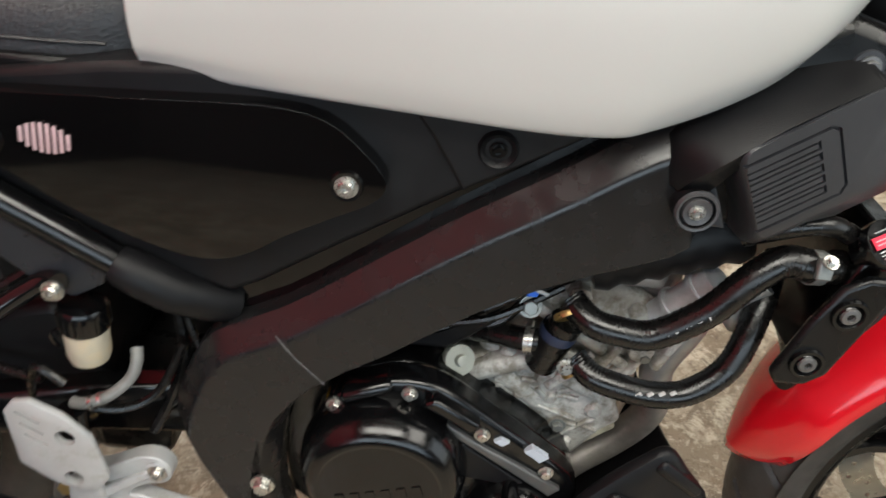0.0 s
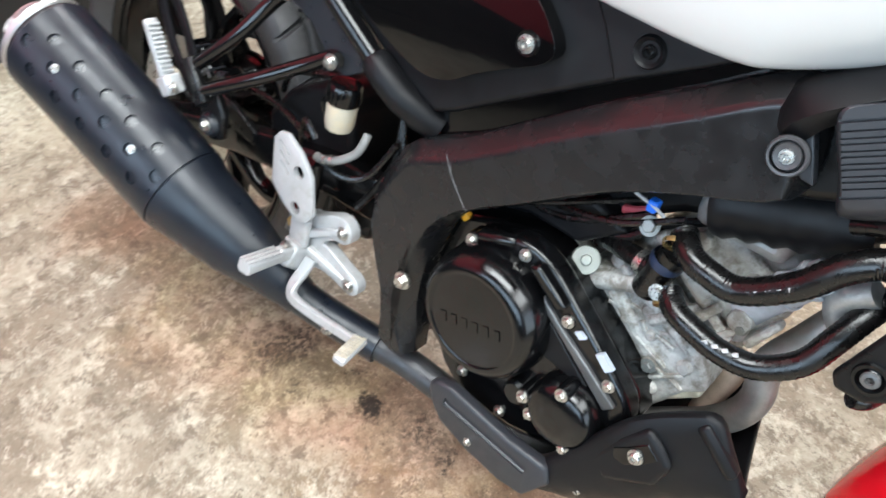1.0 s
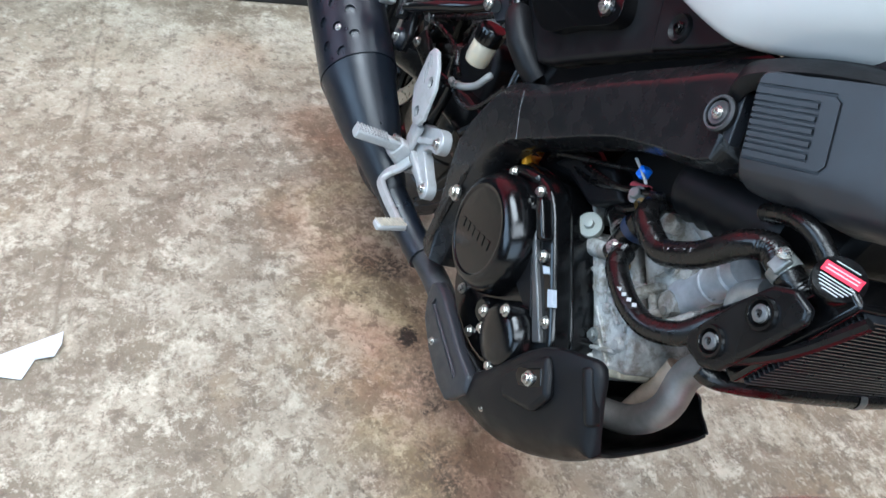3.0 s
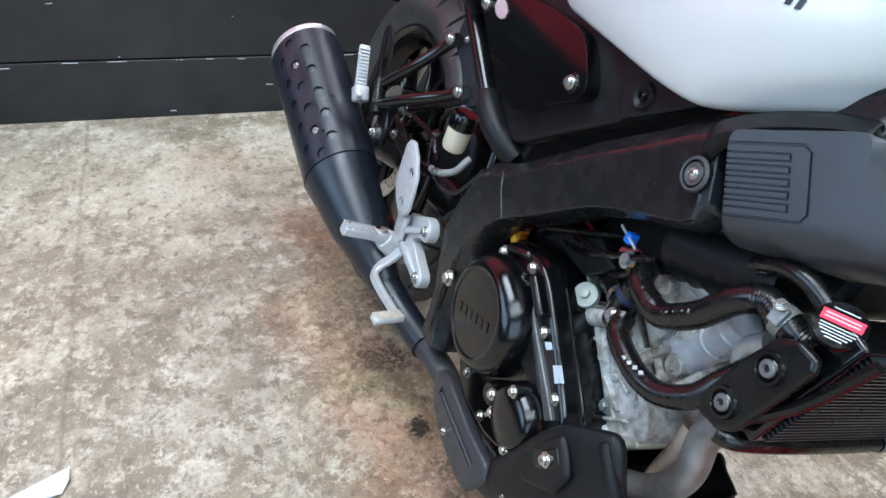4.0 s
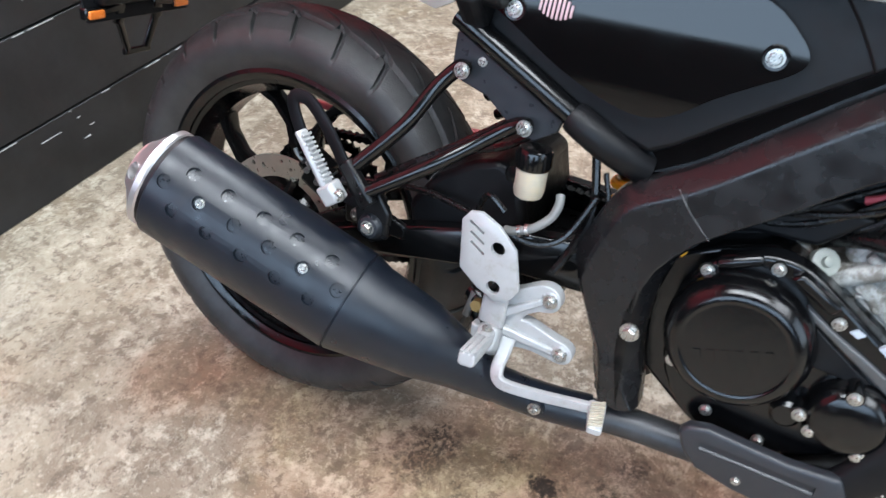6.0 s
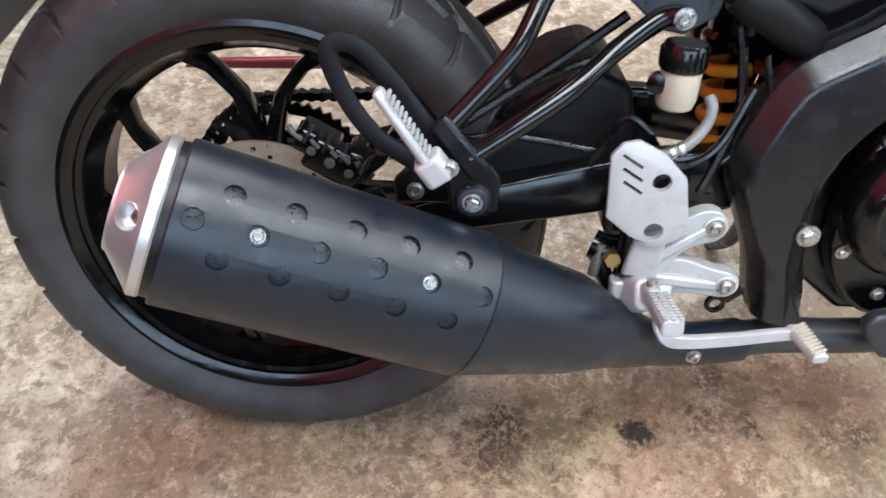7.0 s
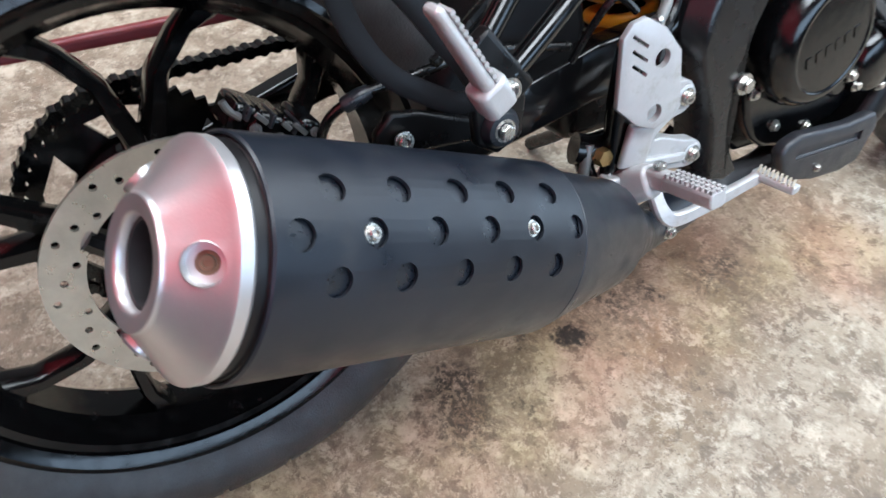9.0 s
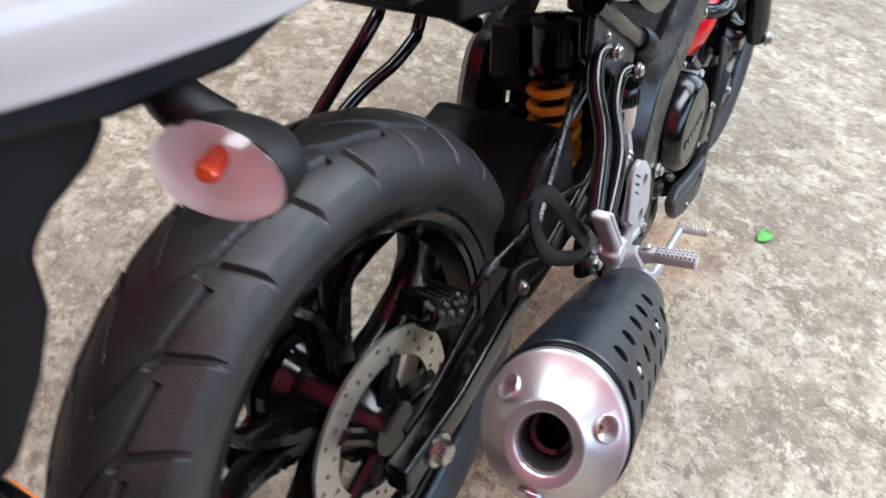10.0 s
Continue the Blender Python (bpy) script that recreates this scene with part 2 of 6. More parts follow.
def arm(bm, a, b, wa, wb, ta, tb, side=(0, -1, 0)):
    """A tapered bar from a to b; w: width across, t: thickness along side."""
    a, b = Vector(a), Vector(b)
    d = (b - a).normalized()
    s = Vector(side)
    s = (s - d * s.dot(d)).normalized()
    w = d.cross(s)
    rings = []
    for c, ww, tt in ((a, wa, ta), (b, wb, tb)):
        rings.append([bm.verts.new(c + w * ww * u / 2 + s * tt * v / 2) for u, v in ((-1, -0.6), (-0.7, -1), (0.7, -1), (1, -0.6), (1, 0.6), (0.7, 1), (-0.7, 1), (-1, 0.6))])
    for j in range(8):
        bm.faces.new((rings[0][j], rings[0][(j + 1) % 8], rings[1][(j + 1) % 8], rings[1][j]))
    bm.faces.new(rings[0][::-1])
    bm.faces.new(rings[1])
    return bm


def add_dome(bm, outline, levels, rnd=0, under=1.0):
    """A slab with a crowned face: levels are (inset, y) from the back to the front; under narrows the lower edge's inset."""
    if rnd:
        outline = [(p.x, p.z) for p in spline([(x, 0, z) for x, z in outline], rnd, True)]
    n = len(outline)
    pts = [Vector(p) for p in outline]
    area2 = sum(pts[i].x * pts[(i + 1) % n].y - pts[(i + 1) % n].x * pts[i].y for i in range(n))
    s = 1 if area2 > 0 else -1
    miter = []
    for i in range(n):
        e0, e1 = (pts[i] - pts[i - 1]).normalized(), (pts[(i + 1) % n] - pts[i]).normalized()
        m = Vector((-(e0.y + e1.y), e0.x + e1.x)) * s
        m = m.normalized() if m.length > 1e-6 else Vector((0, 0))
        miter.append(m * (1 - (1 - under) * max(0.0, min(1.0, 2 * m.y))))
    rings = [[bm.verts.new((p.x + m.x * d, y, p.y + m.y * d)) for p, m in zip(pts, miter)] for d, y in levels]
    for p, q in zip(rings, rings[1:]):
        for i in range(n):
            bm.faces.new((p[i], p[(i + 1) % n], q[(i + 1) % n], q[i]))
    bm.faces.new(rings[0])
    bmesh.ops.triangulate(bm, faces=[bm.faces.new(rings[-1])])
    return bm


BOLTS = {}


def bolt(parent, at, axis=(0, -1, 0), r=0.006, kind="hex", material=None, label=""):
    """A screw head on its washer; alike ones share a mesh."""
    key = (round(r, 4), kind)
    material = material or M_STEEL
    if (key, material.name) not in BOLTS:
        bm = bmesh.new()
        add_lathe(bm, [(0, -0.3 * r), (1.25 * r, -0.3 * r), (1.35 * r, 0), (1.3 * r, 0.18 * r), (0, 0.2 * r)], (0, 0, 0), (0, 0, 1), 20)
        n = 6 if kind == "hex" else 20
        if kind == "hex":
            add_lathe(bm, [(0, 0.1 * r), (0.92 * r, 0.1 * r), (0.92 * r, 0.8 * r), (0.78 * r, 0.95 * r), (0, 0.95 * r)], (0, 0, 0), (0, 0, 1), n)
        else:
            add_lathe(bm, [(0, 0.1 * r), (0.95 * r, 0.15 * r), (0.95 * r, 0.7 * r), (0.8 * r, 0.9 * r), (0.5 * r, 0.9 * r), (0.45 * r, 0.35 * r), (0, 0.35 * r)], (0, 0, 0), (0, 0, 1), n)
        me = bpy.data.meshes.new("bolt")
        bmesh.ops.recalc_face_normals(bm, faces=bm.faces)
        bm.to_mesh(me)
        bm.free()
        me.materials.append(material)
        me.shade_smooth()
        me.set_sharp_from_angle(angle=radians(35))
        BOLTS[(key, material.name)] = me
    ob = new("bolt", BOLTS[(key, material.name)])
    ob.parent = parent
    ob.matrix_basis = Matrix.Translation(at) @ Vector(axis).to_track_quat("Z", "Y").to_matrix().to_4x4()
    if label:
        ob["label"] = label
    return ob


def cut(ob, cutters):
    """Cuts the bmesh cutters out of ob for good."""
    me = bpy.data.meshes.new("cutter")
    bmesh.ops.recalc_face_normals(cutters, faces=cutters.faces)
    cutters.to_mesh(me)
    cutters.free()
    tool = new("cutter", me)
    tool.parent = ob.parent
    md = ob.modifiers.new("cut", "BOOLEAN")
    md.operation, md.object, md.solver = "DIFFERENCE", tool, "EXACT"
    dg = bpy.context.evaluated_depsgraph_get()
    made = bpy.data.meshes.new_from_object(ob.evaluated_get(dg))
    ob.modifiers.clear()
    if not made.vertices:
        bpy.data.objects.remove(tool)
        return
    ob.data = made
    made.shade_smooth()
    made.set_sharp_from_angle(angle=radians(35))
    bpy.data.objects.remove(tool)
    bpy.data.meshes.remove(me)


# ---- the place ----
def build_place():
    nt_floor()
    bm = add_box(bmesh.new(), (1.7, 0, -0.05), (5.7, 7.2, 0.1))
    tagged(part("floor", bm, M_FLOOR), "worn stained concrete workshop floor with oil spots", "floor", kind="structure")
    # black boarded wall behind the rear wheel
    turn = Matrix.Rotation(radians(-2.3), 3, "Z")
    wall = new("wall_rear")
    tagged(wall, "black painted horizontal boards with pale scratched joints", "wall", kind="structure")
    part("backing", add_box(bmesh.new(), (-0.982, 0, 0.395), (0.06, 7.3, 0.79), turn), M_BOARD, wall)
    for k in range(4):
        z0 = (0.0, 0.178, 0.383, 0.588, 0.793, 0.998)[k]
        z1 = (0.176, 0.381, 0.586, 0.791, 0.996, 1.2)[k]
        bd = part("board", add_box(bmesh.new(), (-0.8847, 0, (z0 + z1) / 2), (0.032, 7.3, z1 - z0 - 0.003), turn), M_BOARD, wall, bevel=0.002)
        rnd = random.Random(k)
        bm = bmesh.new()
        for i in range(44):
            y = -0.95 + 1.8 * rnd.random()
            w = 0.004 + 0.05 * rnd.random() ** 2
            zz = z1 - 0.0035 if rnd.random() < 0.8 else z0 + (z1 - z0) * rnd.random()
            add_box(bm, (-0.8155 - 0.0402 * (1.3 - y), y, zz), (0.0016, w, 0.0016 + 0.001 * rnd.random()), turn)
        tagged(part("worn_edge", bm, M_WORN, bd, "pale worn paint along the joint"), kind="stuff")
    tagged(part("wall_rear_upper", add_box(bmesh.new(), (-1.002, 0, 1.795), (0.1, 7.3, 2.01), turn), M_REDWALL), "plain red painted upper wall", "wall", kind="structure")
    tagged(part("wall_left", add_box(bmesh.new(), (1.7, 3.6, 1.4), (5.7, 0.1, 2.8)), M_WALL), "plain grey painted wall", "wall", kind="structure")
    bm = bmesh.new()
    for c, size in (((4.5, -2.88, 1.4), (0.1, 1.44, 2.8)), ((4.5, 2.28, 1.4), (0.1, 2.64, 2.8)), ((4.5, -0.6, 2.62), (0.1, 3.12, 0.36)), ((4.5, -0.6, 0.22), (0.1, 3.12, 0.44))):
        add_box(bm, c, size)
    tagged(part("wall_front", bm, M_WALL), "plain grey painted wall with a wide opening", "wall", kind="structure")
    tagged(part("wall_right", add_box(bmesh.new(), (1.7, -3.6, 0.58), (5.7, 0.1, 1.16)), M_DARKWALL), "plain dark painted wall below a high window band", "wall", kind="structure")
    tagged(part("ceiling", add_box(bmesh.new(), (1.7, 0, 2.85), (5.7, 7.3, 0.1)), M_WALL), "plain grey ceiling", "ceiling", kind="structure")


def nt_floor():
    """Worn concrete: pale scuffs over grey and brown, with oil spots of their own shape."""
    global M_FLOOR
    M_FLOOR = bpy.data.materials.new("stained_concrete")
    M_FLOOR.use_nodes = True
    nt = M_FLOOR.node_tree
    b = nt.nodes["Principled BSDF"]
    tc = nt.nodes.new("ShaderNodeTexCoord")

    def noise_tex(scale, detail, rough, dist=0.0, vec=None):
        n = nt.nodes.new("ShaderNodeTexNoise")
        n.inputs["Scale"].default_value, n.inputs["Detail"].default_value = scale, detail
        n.inputs["Roughness"].default_value, n.inputs["Distortion"].default_value = rough, dist
        nt.links.new(vec or tc.outputs["Object"], n.inputs["Vector"])
        return n.outputs["Fac"]

    def ramp(fac, stops):
        r = nt.nodes.new("ShaderNodeValToRGB")
        while len(r.color_ramp.elements) < len(stops):
            r.color_ramp.elements.new(0.5)
        for e, (p, c) in zip(r.color_ramp.elements, stops):
            e.position, e.color = p, (*c, 1) if not isinstance(c, float) else (c, c, c, 1)
        nt.links.new(fac, r.inputs["Fac"])
        return r.outputs["Color"]

    def mix(fac, a, c, blend="MIX"):
        m = nt.nodes.new("ShaderNodeMix")
        m.data_type, m.blend_type = "RGBA", blend
        for sock, val in ((m.inputs[0], fac), (m.inputs[6], a), (m.inputs[7], c)):
            if isinstance(val, tuple):
                sock.default_value = (*val, 1)
            elif isinstance(val, float):
                sock.default_value = val
            else:
                nt.links.new(val, sock)
        return m.outputs[2]

    def calc(op, a, c):
        m = nt.nodes.new("ShaderNodeMath")
        m.operation = op
        m.use_clamp = op == "MULTIPLY"
        for sock, val in ((m.inputs[0], a), (m.inputs[1], c)):
            if isinstance(val, float):
                sock.default_value = val
            else:
                nt.links.new(val, sock)
        return m.outputs[0]

    # spots: place, radius, strength and colour
    warp = nt.nodes.new("ShaderNodeTexNoise")
    warp.inputs["Scale"].default_value, warp.inputs["Detail"].default_value = 16.0, 7
    warp.inputs["Roughness"].default_value = 0.72
    nt.links.new(tc.outputs["Object"], warp.inputs["Vector"])
    wsub = nt.nodes.new("ShaderNodeVectorMath")
    wsub.operation = "MULTIPLY_ADD"
    wsub.inputs[1].default_value, wsub.inputs[2].default_value = (0.14, 0.14, 0), (-0.07, -0.07, 0)
    nt.links.new(warp.outputs["Color"], wsub.inputs[0])
    wadd = nt.nodes.new("ShaderNodeVectorMath")
    wadd.operation = "ADD"
    nt.links.new(tc.outputs["Object"], wadd.inputs[0])
    nt.links.new(wsub.outputs[0], wadd.inputs[1])
    flat = nt.nodes.new("ShaderNodeVectorMath")
    flat.operation = "MULTIPLY"
    flat.inputs[1].default_value = (1, 1, 0)
    nt.links.new(wadd.outputs[0], flat.inputs[0])

    pepper = ramp(noise_tex(105.0, 11, 0.8), [(0.46, 0.08), (0.54, 1.0)])

    def spot(color, x, y, r, strength, grain=False, blend="MIX"):
        dn = nt.nodes.new("ShaderNodeVectorMath")
        dn.operation = "DISTANCE"
        dn.inputs[1].default_value = (x, y, 0)
        nt.links.new(flat.outputs[0], dn.inputs[0])
        mr = nt.nodes.new("ShaderNodeMapRange")
        mr.interpolation_type = "SMOOTHSTEP"
        mr.inputs["From Min"].default_value, mr.inputs["From Max"].default_value = r, r * 0.35
        mr.inputs["To Min"].default_value, mr.inputs["To Max"].default_value = 0.0, strength
        nt.links.new(dn.outputs["Value"], mr.inputs["Value"])
        return mix(calc("MULTIPLY", mr.outputs["Result"], pepper) if grain else mr.outputs["Result"], color, SPOT, blend)

    # broad tone, then mottling, ragged pale patches, flecks and dark grains
    base = ramp(noise_tex(1.7, 7, 0.6), [(0.34, (0.205, 0.168, 0.125)), (0.47, (0.258, 0.22, 0.17)), (0.57, (0.285, 0.248, 0.198)), (0.7, (0.325, 0.285, 0.22))])
    ochre = ramp(noise_tex(2.6, 9, 0.66), [(0.54, 0.0), (0.68, 0.5)])
    base = mix(ochre, base, (0.3, 0.232, 0.14))
    SPOT = (0.47, 0.43, 0.345)
    for x, y, r, k in ((-0.45, -0.32, 0.36, 0.55), (-0.65, -0.62, 0.3, 0.4), (-0.6, 0.02, 0.26, 0.55), (-0.35, -0.75, 0.3, 0.35)):
        base = spot(base, x, y, r, k)
    SPOT = (0.19, 0.165, 0.13)
    for x, y, r, k in ((0.55, -0.7, 0.34, 0.75), (0.2, -0.62, 0.14, 0.4), (0.62, -0.45, 0.14, 0.4), (0.1, -0.47, 0.1, 0.4), (0.42, -0.56, 0.24, 0.5), (0.22, -0.58, 0.2, 0.4)):
        base = spot(base, x, y, r, k)
    mottle = ramp(noise_tex(9.5, 14, 0.74), [(0.48, 0.0), (0.56, 0.6)])
    base = mix(mottle, base, (0.18, 0.15, 0.115))
    grain = noise_tex(42.0, 11, 0.76)
    broken = ramp(grain, [(0.4, 0.2), (0.53, 1.0)])
    field = ramp(noise_tex(2.9, 6, 0.6), [(0.36, 0.35), (0.54, 1.0)])
    patch = ramp(noise_tex(6.5, 15, 0.78, 0.3), [(0.475, 0.0), (0.545, 1.0)])
    base = mix(calc("MULTIPLY", calc("MULTIPLY", patch, broken), calc("MULTIPLY", field, 0.8)), base, (0.47, 0.435, 0.365))
    crust = ramp(noise_tex(15.0, 15, 0.78, 0.3), [(0.52, 0.0), (0.575, 0.9)])
    base = mix(calc("MULTIPLY", calc("MULTIPLY", crust, broken), field), base, (0.56, 0.525, 0.45))
    fleck = ramp(noise_tex(64.0, 10, 0.78), [(0.55, 0.0), (0.6, 0.62)])
    base = mix(fleck, base, (0.57, 0.53, 0.46))
    dark = ramp(noise_tex(27.0, 14, 0.8, 0.3), [(0.525, 0.0), (0.575, 0.78)])
    base = mix(dark, base, (0.15, 0.122, 0.095))
    speck = ramp(noise_tex(120.0, 9, 0.72), [(0.575, 0.0), (0.65, 0.7)])
    base = mix(speck, base, (0.12, 0.1, 0.082))
    pit = ramp(noise_tex(260.0, 3, 0.6), [(0.62, 0.0), (0.72, 0.4)])
    base = mix(pit, base, (0.55, 0.53, 0.49))
    # broad reddish to olive tint, multiplied over the floor along the bike
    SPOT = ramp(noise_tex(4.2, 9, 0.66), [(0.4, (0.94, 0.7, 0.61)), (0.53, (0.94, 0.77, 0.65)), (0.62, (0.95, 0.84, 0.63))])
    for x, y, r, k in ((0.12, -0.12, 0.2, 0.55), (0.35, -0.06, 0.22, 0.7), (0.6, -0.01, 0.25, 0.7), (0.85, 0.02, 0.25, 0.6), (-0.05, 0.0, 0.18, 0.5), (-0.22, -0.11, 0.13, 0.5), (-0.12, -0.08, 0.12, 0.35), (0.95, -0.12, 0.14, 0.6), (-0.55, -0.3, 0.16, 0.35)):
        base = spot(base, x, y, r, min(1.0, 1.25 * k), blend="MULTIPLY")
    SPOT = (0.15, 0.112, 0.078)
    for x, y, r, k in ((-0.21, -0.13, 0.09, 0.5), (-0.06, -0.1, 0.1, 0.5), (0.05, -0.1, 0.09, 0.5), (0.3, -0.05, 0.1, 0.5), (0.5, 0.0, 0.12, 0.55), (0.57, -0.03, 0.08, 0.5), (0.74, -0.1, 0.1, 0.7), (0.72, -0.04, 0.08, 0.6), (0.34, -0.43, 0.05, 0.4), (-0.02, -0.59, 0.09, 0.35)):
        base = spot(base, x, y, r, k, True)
    SPOT = (0.55, 0.52, 0.455)
    for x, y, r, k in ((0.32, -0.45, 0.07, 0.6), (0.47, -0.4, 0.05, 0.5), (-0.5, -0.36, 0.16, 0.5), (-0.68, -0.12, 0.13, 0.6), (-0.7, -0.5, 0.12, 0.5)):
        base = spot(base, x, y, r, k, True)
    SPOT = (0.022, 0.017, 0.013)
    for x, y, r, k in ((0.45, -0.043, 0.02, 0.95), (0.6, -0.02, 0.019, 0.8), (0.45, -0.043, 0.034, 0.5), (0.585, -0.015, 0.03, 0.4), (0.255, -0.062, 0.07, 0.7), (0.265, -0.03, 0.035, 0.6), (0.54, -0.015, 0.026, 0.6), (0.38, -0.01, 0.016, 0.7), (0.5, -0.1, 0.016, 0.5), (0.7, -0.05, 0.022, 0.5), (0.56, 0.05, 0.03, 0.6), (0.1, 0.02, 0.03, 0.5), (0.33, -0.1, 0.014, 0.6), (0.739, -0.039, 0.03, 0.6), (0.738, -0.161, 0.02, 0.4), (1.59, -0.2, 0.06, 0.35), (1.52, -0.37, 0.05, 0.3)):
        base = spot(base, x, y, r, k, k < 0.9)
    # a long scraped line in the concrete
    sep = nt.nodes.new("ShaderNodeSeparateXYZ")
    nt.links.new(tc.outputs["Object"], sep.inputs[0])
    wave = calc("MULTIPLY", noise_tex(5.0, 5, 0.6), 0.03)
    off = calc("ABSOLUTE", calc("ADD", calc("ADD", sep.outputs["Y"], 0.592), wave), 0.0)
    line = ramp(off, [(0.0015, 0.85), (0.005, 0.0)])
    ends = ramp(sep.outputs["X"], [(0.0, 0.6), (0.42, 1.0), (0.46, 0.0)])
    base = mix(calc("MULTIPLY", calc("MULTIPLY", line, ends), broken), base, (0.14, 0.115, 0.09))
    warm = nt.nodes.new("ShaderNodeMix")
    warm.data_type, warm.blend_type = "RGBA", "MULTIPLY"
    warm.inputs[0].default_value = 1.0
    warm.inputs[7].default_value = (0.97, 0.91, 0.83, 1)
    nt.links.new(base, warm.inputs[6])
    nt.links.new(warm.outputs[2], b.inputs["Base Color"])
    rg = ramp(noise_tex(8.0, 6, 0.6), [(0.3, 0.5), (0.7, 0.82)])
    nt.links.new(rg, b.inputs["Roughness"])
    b.inputs["Specular IOR Level"].default_value = 0.35
    h = calc("ADD", calc("MULTIPLY", noise_tex(11.0, 13, 0.68, 0.25), 0.8), calc("MULTIPLY", noise_tex(160.0, 6, 0.65), 0.2))
    bp = nt.nodes.new("ShaderNodeBump")
    bp.inputs["Strength"].default_value, bp.inputs["Distance"].default_value = 0.55, 0.006
    nt.links.new(h, bp.inputs["Height"])
    nt.links.new(bp.outputs["Normal"], b.inputs["Normal"])


build_place()

# ---- the motorcycle: x ahead, y to its left, leaning on its stand ----
bike = new("motorcycle")
bike.matrix_world = Matrix.Translation((0, 0, 0.0027)) @ Matrix.Rotation(radians(-15.44), 4, "X")
tagged(bike, "white, black and red naked motorcycle leaning on its side stand", "motorcycle")

AXLE = Vector((0, 0, 0.314))


def tyre_mesh(name, axle, crown, half, bead_r, bead_y, parent, slots, turns=640, cross=56):
    """A tyre of revolution whose grooves are pressed into the tread."""
    prof = [(bead_y - 0.006, bead_r - 0.008), (bead_y, bead_r), (bead_y + 0.004, bead_r + 0.006), (half - 0.003, bead_r + 0.018), (half, bead_r + 0.034), (half - 0.003, crown - 0.037), (half - 0.008, crown - 0.027)]
    tread = []
    for i in range(cross + 1):
        f = 1 - 2 * i / cross
        y = f * (half - 0.008)
        tread.append((y, crown - 0.027 * abs(f) ** 2.2))
    left = [(-y, r) for y, r in prof]
    line = prof[:-1] + tread + left[::-1][1:]
    na = turns
    rows = []
    for i in range(na):
        a = 2 * math.pi * i / na
        row = []
        for y, r in line:
            depth = slots(a, y / half) if r > crown - 0.036 else 0.0
            row.append((axle[0] + (r - depth) * math.sin(a), axle[1] + y, axle[2] + (r - depth) * math.cos(a)))
        rows.append(row)
    rows.append(rows[0])
    w = len(line)
    verts = [p for row in rows[:-1] for p in row]
    faces = []
    for i in range(na):
        k = (i + 1) % na
        for j in range(w - 1):
            faces.append((i * w + j, i * w + j + 1, k * w + j + 1, k * w + j))
    return part_data(name, verts, faces, M_RUBBER, parent, "worn black rubber tyre with diagonal slots", sharp=50)


def slots_rear(a, f):
    """Depth of the tread slots at the turn a and the place f across (-1 to 1)."""
    pitch = 2 * math.pi / 26
    depth = 0.0
    wide = 0.0037

    def groove(d, w=wide):
        return 0.0075 * max(0.0, min(1.0, (w - d) / 0.0013))

    for side in (-1, 1):
        g = f * side
        if g < -0.02:
            continue
        shift = 0.5 * pitch if side > 0 else 0.0
        # cross slots between the shoulder blocks
        u = (a + shift - 0.1 * g) % pitch
        d = min(u, pitch - u) * 0.3
        if 0.5 < g < 1.01:
            depth = max(depth, groove(d))
        # slanted slots from the zigzag towards the crown
        u = (a + shift + 0.16 - 0.5 * g) % pitch
        d = min(u, pitch - u) * 0.3
        if 0.06 < g < 0.52:
            depth = max(depth, groove(d, 0.0034))
        # the zigzag groove itself
        saw = ((a + shift) % pitch) / pitch
        mid = 0.44 + 0.12 * saw
        depth = max(depth, groove(abs(g - mid) * 0.062, 0.0033) if 0.03 < saw < 0.99 else 0.0)
    return depth


